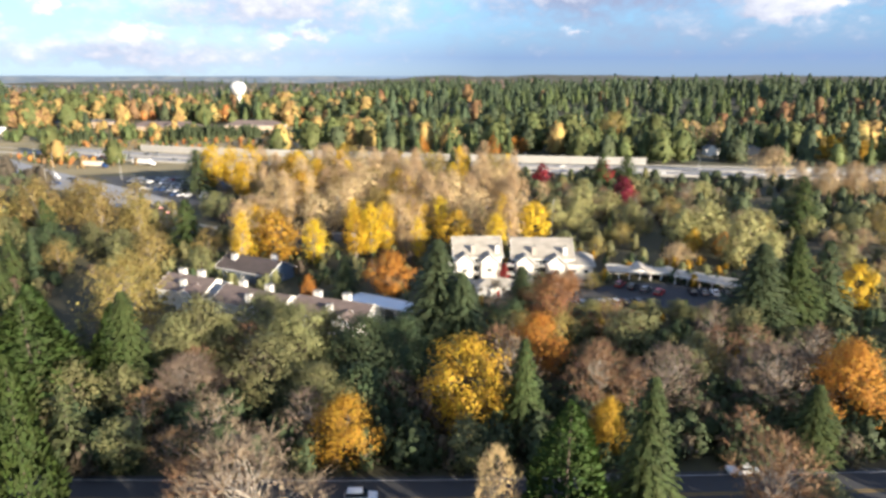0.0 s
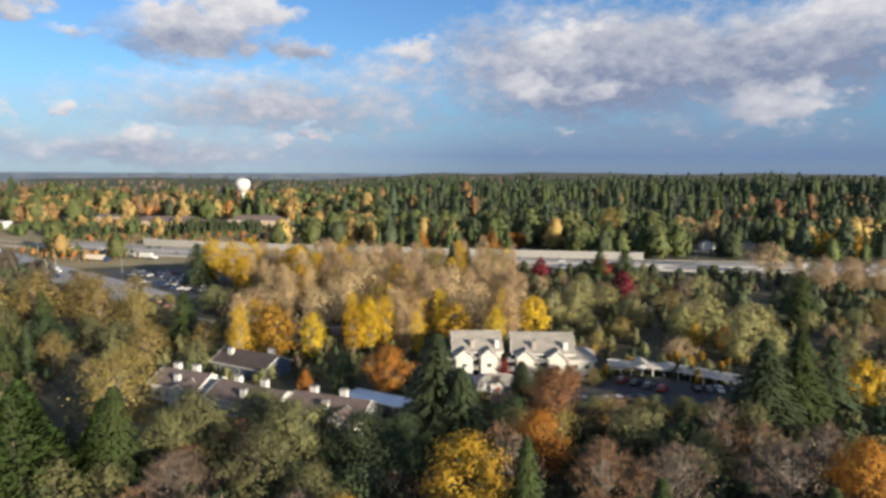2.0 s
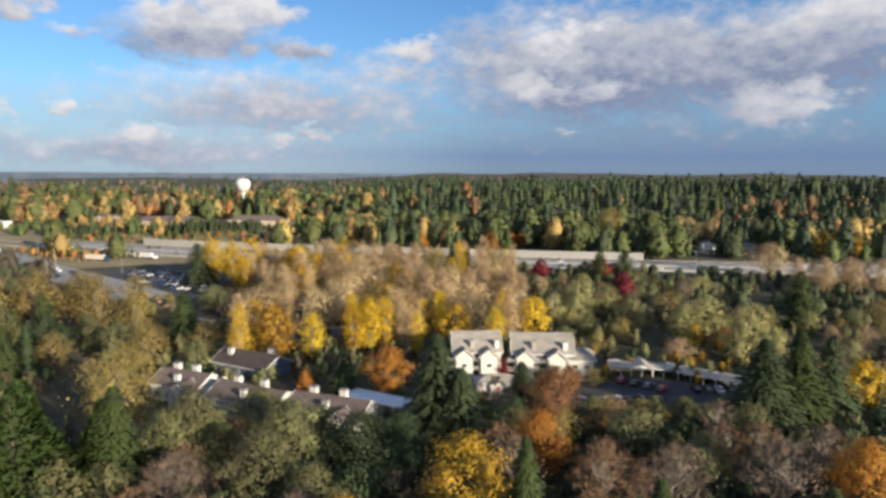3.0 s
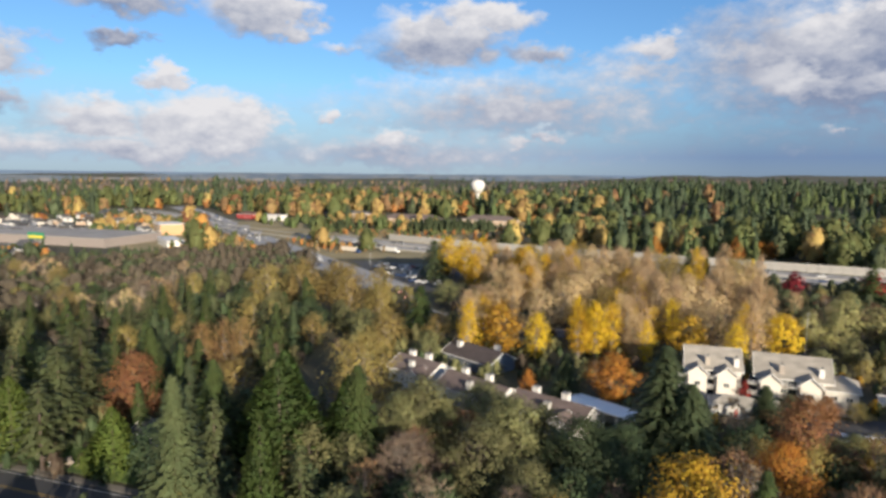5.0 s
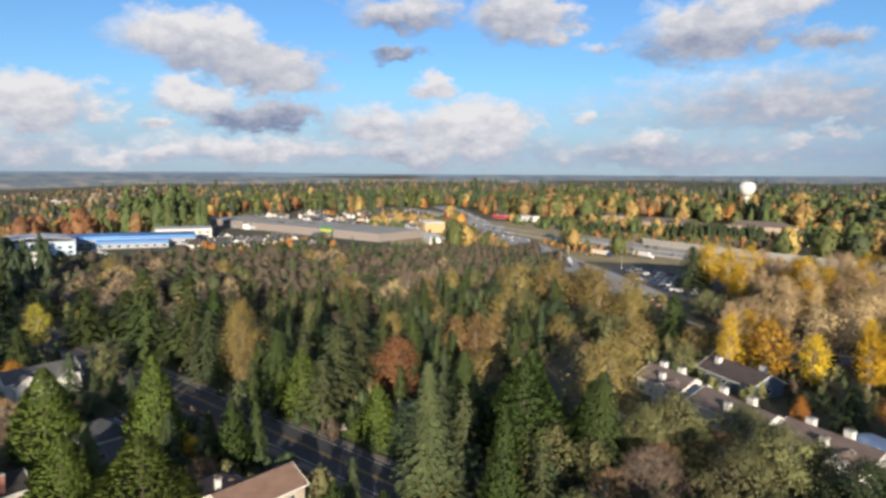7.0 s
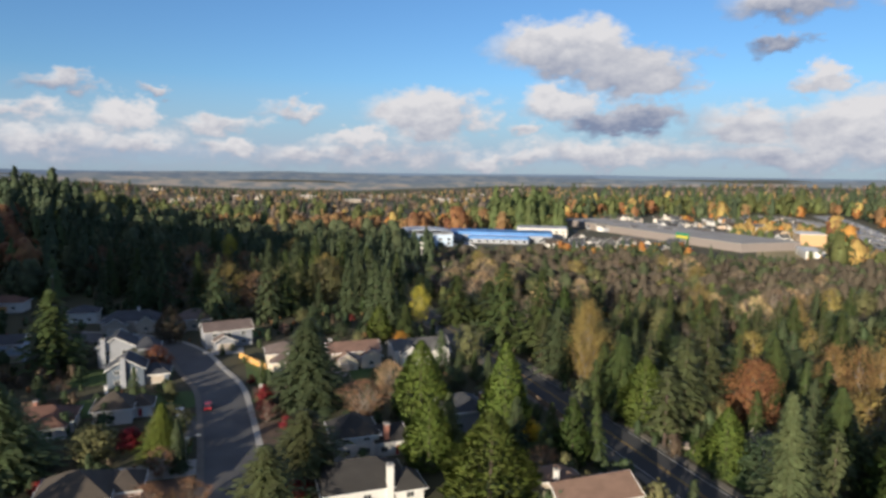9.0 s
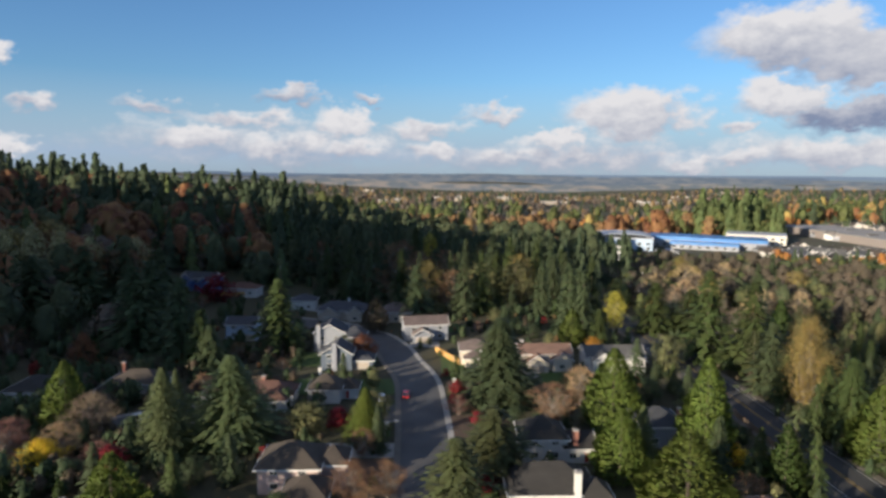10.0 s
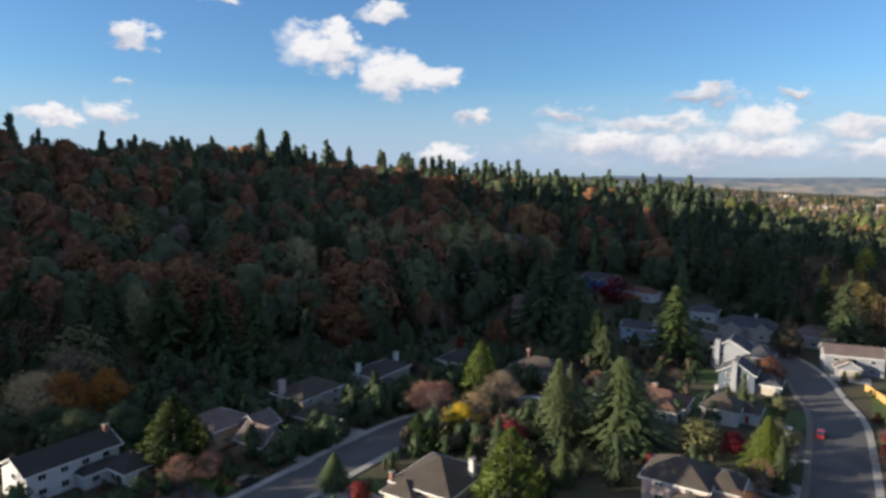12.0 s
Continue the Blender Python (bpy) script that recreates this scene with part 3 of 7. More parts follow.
        forms[name] = fixed
    return forms


FORMS = grow_all()
# kind: form, leaf, words, category
KINDS = {
    "fir": ("fir", "fir", "green fir with drooping boughs standing among other trees", "fir tree"),
    "dfir": ("fir", "dfir", "dark green hemlock with ragged boughs in the woods", "hemlock tree"),
    "spruce": ("spruce", "spruce", "pale grey-green spruce with level boughs", "spruce tree"),
    "pine": ("pine", "pine", "olive green pine with a bare lower stem", "pine tree"),
    "cedar": ("cedar", "cedar", "bright green cedar with a dense pointed crown", "cedar tree"),
    "olive_cedar": ("cedar", "olive_cedar", "olive brown cedar with a dense pointed crown", "cedar tree"),
    "lime_cedar": ("cedar", "lime_cedar", "yellow-green cedar with a dense pointed crown", "cedar tree"),
    "hedge": ("cedar", "cedar", "clipped green cypress hedge tree beside a driveway", "hedge"),
    "olive": ("broad", "olive", "alder with a wide olive green crown", "alder tree"),
    "willow": ("broad", "willow", "willow with a rounded pale olive green crown", "willow tree"),
    "dark_olive": ("broad", "dark_olive", "broadleaf tree with a dark green crown", "tree"),
    "olive_gold": ("broad_thin", "olive_gold", "thinning tree with olive and gold autumn leaves", "tree"),
    "yellow": ("broad", "yellow", "maple with bright yellow autumn leaves", "maple tree"),
    "gold": ("broad", "gold", "maple with deep gold autumn leaves", "maple tree"),
    "orange": ("broad", "orange", "maple with orange autumn leaves", "maple tree"),
    "rust": ("broad", "rust", "tree with rusty brown autumn leaves", "tree"),
    "crimson": ("shrub", "crimson", "small round tree with crimson leaves", "tree"),
    "tan_gold": ("broad_thin", "tan", "half-bare tree with tan and gold leaves", "tree"),
    "bare": ("bare", "twig", "bare grey tree with fine upright twigs", "bare tree"),
    "tan_bare": ("bare", "tan", "nearly bare tree with tan twigs", "bare tree"),
    "rust_bare": ("bare", "rust_twig", "nearly bare tree with rusty brown twigs", "bare tree"),
    "pink_bare": ("bare", "pink", "small tree with thin pinkish brown leaves", "ornamental tree"),
    "tan_poplar": ("poplar", "tan", "tall poplar with thin tan leaves and pale stems", "poplar tree"),
    "poplar_yellow": ("poplar", "yellow", "tall poplar with yellow autumn leaves", "poplar tree"),
    "gold_tall": ("broad_thin", "olive_gold", "tall cottonwood with golden leaves and a pale trunk", "cottonwood tree"),
    "tan_col": ("poplar", "russet", "narrow poplar with tan autumn leaves", "poplar tree"),
    "yellow_col": ("poplar", "lime_yellow", "narrow tree with pale yellow-green leaves", "tree"),
    "gold_col": ("spruce", "bright", "narrow yellow-green conifer in a front garden", "conifer"),
    "rust_col": ("column", "brown", "narrow tree with brown autumn leaves", "tree"),
    "orange_col": ("column", "orange", "narrow tree with glowing orange leaves", "tree"),
    "bush": ("shrub", "olive", "rounded olive green garden shrub", "shrub"),
    "bush_bright": ("shrub", "bright", "yellow-green garden shrub beside the road", "shrub"),
    "yellow_bush": ("shrub", "yellow", "garden shrub with yellow leaves", "shrub"),
    "tall_alder": ("broad", "pale_alder", "tall alder with a pale olive half-bare crown", "alder tree"),
    "brush": ("bare", "brown", "leafless brown thicket tree on the valley floor", "bare tree"),
}
SPECIAL = {"twig": TWIG, "rust_twig": RUST_TWIG}
planter = random.Random(11)


def plant(kind, x, y, h, w, near=False):
    form, leaves, words, category = KINDS[kind]
    form += "_near" if near else ""
    fh, fw, trunk, crown = planter.choice(FORMS[form])
    spot = pose(x, y, height(x, y) - 0.1, 0, 0, planter.uniform(0, 360)) @ Matrix.Diagonal((w / fw, w / fw, h / fh, 1))
    name = category.replace(" ", "_")
    ob = thing(name, spot, words, category, group=category + "s")
    part("trunk", trunk, None, ob)
    leafy = part("crown", crown, None, ob)
    leafy.material_slots[0].link = "OBJECT"
    leafy.material_slots[0].material = SPECIAL.get(leaves) or LEAF[leaves]
    return ob


# ---- ground and roads ----
GROUND = material("ground_cover", (0.058, 0.060, 0.024), (0.042, 0.033, 0.021), scale=0.03, grain=25, rough=0.97, bump=0.6)


def build_ground():
    rings = [0.0] + list(np.geomspace(8, 4900, 110))
    segs = 200
    v, f = [(0, 0, 0)], []
    for r in rings[1:]:
        a = np.arange(segs) * 2 * math.pi / segs
        x, y = r * np.cos(a), r * np.sin(a)
        v += list(zip(x.tolist(), y.tolist(), ground_z(x, y).tolist()))
    for k in range(segs):
        f.append((0, 1 + k, 1 + (k + 1) % segs))
    for i in range(len(rings) - 2):
        for k in range(segs):
            a, b = 1 + i * segs, 1 + (i + 1) * segs
            f.append((a + k, b + k, b + (k + 1) % segs, a + (k + 1) % segs))
    structure("ground", Geo().add(v, f), GROUND, "grass, leaf litter and scrub reaching to the horizon", "ground", smooth=True)


build_ground()


def bend(points, step=4.0):
    """A smooth line through plan points (Catmull-Rom)."""
    p = [Vector(q) for q in points]
    p = [p[0] * 2 - p[1]] + p + [p[-1] * 2 - p[-2]]
    out = []
    for i in range(1, len(p) - 2):
        n = max(1, int((p[i + 1] - p[i]).length / step))
        for k in range(n):
            t = k / n
            out.append(0.5 * ((2 * p[i]) + (p[i + 1] - p[i - 1]) * t + (2 * p[i - 1] - 5 * p[i] + 4 * p[i + 1] - p[i + 2]) * t * t
                              + (3 * p[i] - p[i - 1] - 3 * p[i + 1] + p[i + 2]) * t ** 3))
    out.append(p[-2])
    return out


def ribbon(line, a, b, z0, z1, gaps=()):
    """A slab that follows a line, between the offsets a and b to its left."""
    n, left, right = len(line), [], []
    for i, q in enumerate(line):
        d = (line[min(i + 1, n - 1)] - line[max(i - 1, 0)]).normalized()
        s = Vector((-d.y, d.x))
        left.append(q + s * b)
        right.append(q + s * a)
    g = Geo()
    for i in range(n - 1):
        if any(lo <= i / (n - 1) <= hi for lo, hi in gaps):
            continue
        c = [right[i], right[i + 1], left[i + 1], left[i]]
        z = [height(*q) for q in c]
        g.add([(q.x, q.y, e + z0) for q, e in zip(c, z)] + [(q.x, q.y, e + z1) for q, e in zip(c, z)],
              [(3, 2, 1, 0), (4, 5, 6, 7), (0, 1, 5, 4), (1, 2, 6, 5), (2, 3, 7, 6), (3, 0, 4, 7)])
    return g


def dashes(line, off, w, dash, gap, z):
    g, run = Geo(), 0.0
    for i in range(len(line) - 1):
        a, b = line[i], line[i + 1]
        d = (b - a).normalized()
        s = Vector((-d.y, d.x))
        run += (b - a).length
        if run % (dash + gap) < dash:
            c = [a + s * (off - w / 2), b + s * (off - w / 2), b + s * (off + w / 2), a + s * (off + w / 2)]
            g.add([(q.x, q.y, height(*q) + z) for q in c], [(0, 1, 2, 3)])
    return g


ARTERIAL = bend([(-430, 62), (-300, 76), (-200, 81), (-100, 82), (-40, 80.5), (0, 79.5), (150, 79), (430, 68)], 6)
structure("road_1", ribbon(ARTERIAL, -5.5, 5.5, -0.2, 0.05), ASPHALT, "dark asphalt arterial road with yellow centre lines", "road")
for i, (off, w, m) in enumerate(((-0.22, 0.16, PAINT_YELLOW), (0.22, 0.16, PAINT_YELLOW), (4.5, 0.14, PAINT_WHITE), (-4.5, 0.14, PAINT_WHITE))):
    structure(f"trim_{i + 1}", dashes(ARTERIAL, off, w, 500, 0, 0.056), m, "painted line along the arterial road", "road marking")
structure("pavement_8", ribbon([q for q in ARTERIAL if q.x < -70], 5.5, 7.2, -0.2, 0.19), OLD_CONCRETE, "grey concrete pavement with a kerb along the road", "pavement")
structure("pavement_1", ribbon([q for q in ARTERIAL if q.x < -78], -7.3, -5.5, -0.2, 0.19), OLD_CONCRETE, "pale concrete pavement with a kerb along the road", "pavement")

STREET = bend([(20, 2), (-60, 1), (-122, 1), (-158, 0), (-178, -1.5), (-195, -6), (-211, -10), (-226, -17), (-240, -30), (-250, -50)], 3)
structure("road_2", ribbon(STREET, -5.2, 5.2, -0.2, 0.05), OLD_ASPHALT, "worn grey residential street in dappled shade", "road")
for i, (a, b) in enumerate(((5.2, 6.6), (-6.6, -5.2))):
    structure(f"pavement_{i + 2}", ribbon(STREET, a, b, -0.2, 0.19), (OLD_CONCRETE, CONCRETE)[i], "pale concrete pavement with a kerb along the street", "pavement")
LANE = bend([(-10, -87), (-60, -86), (-105, -85), (-124, -82), (-138, -75), (-148, -64), (-152, -50), (-154, -38)], 3)
structure("road_3", ribbon(LANE, -5.0, 5.0, -0.2, 0.05), OLD_ASPHALT, "grey residential side street in late shade", "road")
for i, (a, b) in enumerate(((5.0, 6.6), (-6.6, -5.0))):
    structure(f"pavement_{i + 4}", ribbon(LANE, a, b, -0.2, 0.19), CONCRETE, "pale concrete pavement with a kerb along the side street", "pavement")

HIGHWAY = bend([(-700, 700), (-420, 575), (-200, 480), (-45, 440), (56, 421), (133, 408), (212, 396), (330, 380), (620, 360)], 12)
structure("road_4", ribbon(HIGHWAY, -22, 22, -0.2, 0.08), MOTORWAY, "wide grey motorway with several lanes", "motorway")
for i, off in enumerate((-18, -14.3, -10.6, -7, 7, 10.6, 14.3, 18)):
    structure(f"trim_{i + 5}", dashes(HIGHWAY, off, 0.3, 30, 18, 0.09), PAINT_WHITE, "white lane line on the motorway", "road marking")
structure("trim_13", ribbon(HIGHWAY, -0.4, 0.4, 0, 1.0), CONCRETE, "low concrete barrier between the carriageways", "barrier")
structure("trim_14", ribbon(HIGHWAY, -22.8, -22.2, 0, 1.1), CONCRETE, "low concrete barrier along the motorway edge", "barrier")

CROSSING = bend([(-660, 770), (-500, 640), (-381, 526), (-325, 480), (-240, 400), (-190, 356), (-150, 320), (-128, 298)], 8)
structure("road_5", ribbon(CROSSING, -13, 13, -0.2, 0.12), BLEACHED, "broad grey road of many lanes full of traffic", "road")
for i, off in enumerate((-9, -5.4, 5.4, 9)):
    structure(f"trim_{i + 15}", dashes(CROSSING, off, 0.25, 16, 16, 0.13), PAINT_WHITE, "white lane line on the broad road", "road marking")
structure("trim_19", dashes(CROSSING, 0, 0.5, 900, 0, 0.13), PAINT_YELLOW, "yellow centre line on the broad road", "road marking")
SLIP = bend([(-126, 296), (-108, 270), (-88, 247), (-62, 237), (-36, 234), (-8, 236)], 5)
structure("road_6", ribbon(SLIP, -5.0, 5.0, -0.2, 0.07), OLD_ASPHALT, "grey two-lane road leading past the townhouses", "road")
structure("trim_20", dashes(SLIP, 0, 0.3, 900, 0, 0.08), PAINT_YELLOW, "yellow centre line on the two-lane road", "road marking")
structure("pavement_9", ribbon(SLIP, 5.0, 6.8, -0.2, 0.2), CONCRETE, "pale concrete pavement with a kerb along the two-lane road", "pavement")
VERGE = material("dry_verge_grass", (0.300, 0.235, 0.120), (0.150, 0.130, 0.062), scale=0.035, grain=20, rough=0.97, bump=0.4)
verge = Geo()
spots = [heading(6 + k) * r for r in range(440, 761, 20) for k in range(40)]
open_ground = [all(((p.x - c.x) ** 2 + (p.y - c.y) ** 2) > 484 for c in CROSSING) or p.length < 610 for p in spots]
verge.add([(p.x, p.y, height(p.x, p.y) + (0.03 if p.length < 615 else 0.45)) for p in spots],
          [(40 * i + k, 40 * i + k + 1, 40 * i + k + 41, 40 * i + k + 40) for i in range(16) for k in range(39) if open_ground[40 * i + k]])
structure("ground_verge", verge, VERGE, "dry tan grass beside the motorway junction", "verge")
LOT = Geo().prism([(-190, 384), (-112, 392), (-96, 300), (-112, 298), (-150, 330)], -0.1, 0.1)
structure("pavement_6", LOT, ASPHALT, "dark asphalt car park crowded with cars", "car park")
structure("pavement_7", Geo().prism([(34, 157), (94, 156), (100, 168), (66, 178), (34, 170)], -0.1, 0.1), ASPHALT,
          "dark asphalt apartment car park", "car park")


# ---- distant ridges, their blue haze painted as a glow ----
def ridge(name, az0, az1, r, low, high, tint, seed, second=None):
    g = Geo()
    n = 220
    rng = random.Random(seed)
    ph = [rng.uniform(0, 6.28) for _ in range(6)]
    v = []
    for i in range(n + 1):
        a = az0 + (az1 - az0) * i / n
        q = a * 0.1
        crest = sum(math.sin(q * f + p) / f for f, p in zip((1.0, 2.3, 4.1, 9.0, 23.0, 61.0), ph)) * 0.5
        end = min(1.0, i / 12, (n - i) / 12)
        p = heading(a) * r
        v += [(p.x, p.y, -60.0), (p.x * 0.995, p.y * 0.995, (low + (high - low) * (0.5 + 0.4 * crest)) * end - 30 * (1 - end))]
    g.add(v, [(2 * i, 2 * i + 2, 2 * i + 3, 2 * i + 1) for i in range(n)])
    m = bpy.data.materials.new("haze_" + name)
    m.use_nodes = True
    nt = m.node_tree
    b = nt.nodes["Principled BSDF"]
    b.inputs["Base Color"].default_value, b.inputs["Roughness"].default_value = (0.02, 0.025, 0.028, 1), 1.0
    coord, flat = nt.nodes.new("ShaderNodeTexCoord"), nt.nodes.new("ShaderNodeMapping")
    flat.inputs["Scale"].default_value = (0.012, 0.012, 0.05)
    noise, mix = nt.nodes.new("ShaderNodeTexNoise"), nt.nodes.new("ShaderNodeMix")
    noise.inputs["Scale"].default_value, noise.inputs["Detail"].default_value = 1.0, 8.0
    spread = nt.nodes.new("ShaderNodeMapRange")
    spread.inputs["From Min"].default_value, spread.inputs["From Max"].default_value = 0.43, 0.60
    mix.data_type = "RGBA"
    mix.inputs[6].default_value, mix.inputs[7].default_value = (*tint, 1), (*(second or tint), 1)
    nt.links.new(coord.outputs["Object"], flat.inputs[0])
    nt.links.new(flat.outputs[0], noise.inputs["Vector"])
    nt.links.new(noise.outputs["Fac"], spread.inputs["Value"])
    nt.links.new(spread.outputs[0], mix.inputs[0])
    # the haze is painted: these tints glow in place of hazy air
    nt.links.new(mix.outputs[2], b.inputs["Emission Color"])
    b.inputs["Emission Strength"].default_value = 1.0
    structure(name, g, m, "wooded ridge with a painted blue haze on the horizon", "ridge", smooth=True)


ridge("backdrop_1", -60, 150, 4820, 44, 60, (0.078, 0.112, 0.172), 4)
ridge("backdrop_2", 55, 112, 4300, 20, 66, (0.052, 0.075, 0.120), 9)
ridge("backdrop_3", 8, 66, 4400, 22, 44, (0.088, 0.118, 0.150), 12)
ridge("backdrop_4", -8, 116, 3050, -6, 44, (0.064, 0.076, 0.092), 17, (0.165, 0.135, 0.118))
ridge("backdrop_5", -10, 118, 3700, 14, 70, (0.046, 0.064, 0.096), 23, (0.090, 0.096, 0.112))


# ---- single trees: kind, x, y, height, width ----
WOODLAND = [('cedar', -67, 106, 24, 13.1), ('cedar', -49, 71, 27, 7.6), ('fir', -54, 111, 21, 10.1),
    ('spruce', -63, 71, 30, 10.8), ('olive_cedar', -62, 71, 16, 10.4), ('bare', -41, 102, 13, 11.4),
    ('rust_bare', -37, 87, 8, 8.8), ('bare', -22.5, 68.5, 18, 17.5), ('rust_bare', -27, 70, 15, 11), ('bare', -41, 105, 12, 12.8),
    ('gold', -12, 88, 13, 10.0), ('gold', 7, 96, 19, 14.1), ('fir', 16, 95, 18, 6.8),
    ('cedar', 18, 71, 20, 10.8), ('fir', 28, 71, 23, 8.4), ('tan_bare', 9, 71, 15, 5.8),
    ('gold', 28, 88, 12, 5.9), ('rust_bare', 30, 102, 14, 11.1), ('bare', 42, 101, 15, 13.4)]
WOODLAND_MORE = [('rust_bare', 45, 71, 16, 11.5), ('fir', 60, 88, 13, 7.6), ('orange', 70, 95, 18, 13.0),
    ('bare', 60, 100, 16, 16.2), ('olive', -44, 121, 18, 14.0), ('olive', -27, 105, 16, 13.0), ('olive', -18, 99, 13, 11.0), ('olive', -24, 115, 18, 13.0), ('olive', -33, 127, 16, 14.0),
    ('olive', -27, 117, 17, 10.4), ('olive', -19, 121, 15, 10.4), ('olive', -48, 118, 15, 10.3),
    ('olive', -41, 123, 13, 10.3), ('dark_olive', -11, 112, 17, 14.7), ('dark_olive', -4, 113, 16, 11.7),
    ('cedar', -66, 102, 23, 16.6), ('cedar', -56, 111, 19, 10.2), ('dark_olive', -7, 112, 15, 13.7)]
MIDDLE = [('olive_gold', -65, 136, 22, 20.0), ('olive_gold', -140, 235, 25, 18.8), ('olive_gold', -128, 244, 24, 18.8),
    ('olive_gold', -117, 233, 24, 15.8), ('olive_gold', -107, 241, 22, 15.8), ('olive_gold', -158, 238, 22, 17.3),
    ('olive_gold', -148, 247, 20, 17.3), ('fir', -80, 216, 18, 13.2), ('olive_gold', -100, 226, 19, 13.0), ('olive_gold', -92, 232, 16, 11.0), ('bush', -72, 224, 6, 7.0), ('dfir', 3, 136, 24, 13.4),
    ('dfir', 8, 131, 18, 10.8), ('rust', 29, 138, 17, 14.1), ('orange', 22, 117, 15, 12.2),
    ('dfir', 24, 152, 13, 8.4), ('rust_bare', 32, 107, 13, 12.6), ('dfir', 79, 143, 21, 13.9),
    ('fir', 89, 146, 22, 12.9), ('dfir', 99, 150, 20, 12.0), ('fir', 145, 241, 22, 15.3)]
MIDDLE_MORE = [('poplar_yellow', -108, 334, 26, 12.2), ('poplar_yellow', -99, 339, 24, 12.2), ('poplar_yellow', -90, 340, 26, 12.2),
    ('poplar_yellow', -114, 345, 22, 12.0), ('poplar_yellow', -105, 350, 20, 12.0), ('poplar_yellow', -34, 195, 17, 7.5),
    ('poplar_yellow', -22, 203, 19, 7.5), ('poplar_yellow', -17, 204, 21, 8.5), ('poplar_yellow', -12, 206, 20, 7.5), ('poplar_yellow', -19, 208, 18, 8.5), ('orange', -9, 167, 14, 13.5), ('orange', -30, 161, 9, 3.9),
    ('dfir', -20, 159, 14, 8.7), ('dfir', -115, 332, 22, 17.0), ('tan_poplar', -24, 324, 26, 12.4),
    ('tan_poplar', -15, 326, 24, 12.4), ('tan_poplar', -7, 264, 25, 10.2), ('tan_poplar', 1, 266, 23, 10.2),
    ('tan_poplar', 2, 238, 24, 7.2), ('tan_poplar', 7, 240, 22, 7.2), ('tan_poplar', -37, 291, 24, 11.3)]
MIDDLE_REST = [('tan_poplar', -29, 294, 22, 11.3), ('tan_poplar', -52, 286, 22, 11.2), ('tan_poplar', -43, 290, 20, 11.2),
    ('tan_poplar', -60, 258, 21, 10.2), ('tan_poplar', -53, 261, 19, 10.2), ('tan_gold', -62, 236, 18, 19.4),
    ('tan_gold', -33, 251, 20, 20.1), ('tan_poplar', -8, 212, 22, 7.0), ('tan_poplar', -3, 214, 20, 7.0),
    ('tan_poplar', 24, 288, 22, 7.9), ('tan_poplar', 30, 290, 20, 7.9), ('tan_poplar', 33, 286, 21, 7.9),
    ('tan_poplar', 39, 288, 19, 7.9), ('tan_poplar', 38, 274, 19, 6.8), ('tan_poplar', 43, 275, 17, 6.8),
    ('yellow', 40, 230, 15, 12.4)]
EAST = [('crimson', 92, 291, 15, 15.0), ('crimson', 94, 336, 16, 13.0), ('crimson', 63, 340, 15, 12.0),
    ('olive_gold', 168, 577, 32, 28.9), ('fir', 91, 328, 20, 12.0), ('fir', 112, 354, 17, 14.7),
    ('tan_bare', 223, 536, 24, 20.6), ('tan_bare', 239, 531, 22, 20.6), ('willow', 98, 217, 18, 17.1),
    ('willow', 111, 213, 16, 17.1), ('willow', 90, 216, 15, 11.7), ('willow', 100, 214, 13, 11.7),
    ('willow', 97, 191, 16, 10.7), ('willow', 106, 188, 14, 10.7), ('willow', 65, 261, 16, 13.4),
    ('willow', 75, 260, 14, 13.4), ('willow', 50, 241, 15, 10.9), ('willow', 58, 241, 13, 10.9)]
EAST_MORE = [('gold', 90, 207, 10, 5.6), ('orange', 98, 202, 10, 6.4), ('fir', 97, 195, 11, 5.1),
    ('tan_gold', 80, 195, 9, 10.3), ('tan_gold', 203, 370, 22, 24.0), ('gold', 288, 455, 20, 21.2),
    ('gold', 291, 444, 20, 14.5), ('gold', 301, 439, 18, 14.5), ('tan_poplar', 184, 310, 20, 7.9),
    ('tan_poplar', 191, 308, 18, 7.9), ('tan_poplar', 195, 303, 20, 7.9), ('tan_poplar', 198, 310, 20, 8.1),
    ('tan_poplar', 205, 308, 18, 8.1), ('tan_poplar', 209, 303, 20, 8.1), ('tan_poplar', 211, 311, 20, 8.2),
    ('tan_poplar', 218, 309, 18, 8.2), ('tan_poplar', 222, 303, 20, 8.2), ('orange_col', -1, 481, 16, 10.1)]
EAST_REST = [('orange_col', 51, 473, 19, 10.8), ('orange', 69, 502, 14, 10.0), ('orange', 77, 503, 13, 10.0),
    ('orange_col', 121, 541, 24, 10.7), ('fir', 16, 354, 20, 9.3), ('fir', 24, 344, 18, 7.3),
    ('yellow', 110, 154, 14, 9.3), ('orange', 73, 100, 16, 10.2), ('crimson', 23, 177, 7, 3.9), ('olive', 33, 171, 6, 6.5), ('rust', 40, 170, 7, 6.5), ('dark_olive', 27, 165, 5, 6.0), ('olive_gold', 47, 172, 6, 6.0),
    ('crimson', 44, 182, 7, 6.8)] + [(('willow', 'olive', 'willow', 'olive_gold')[k % 4], 36 + 5.2 * k, 147.5 + 2.4 * math.sin(k * 1.9), 5.0 + 1.2 * math.sin(k * 2.7), 7.0) for k in range(12)]
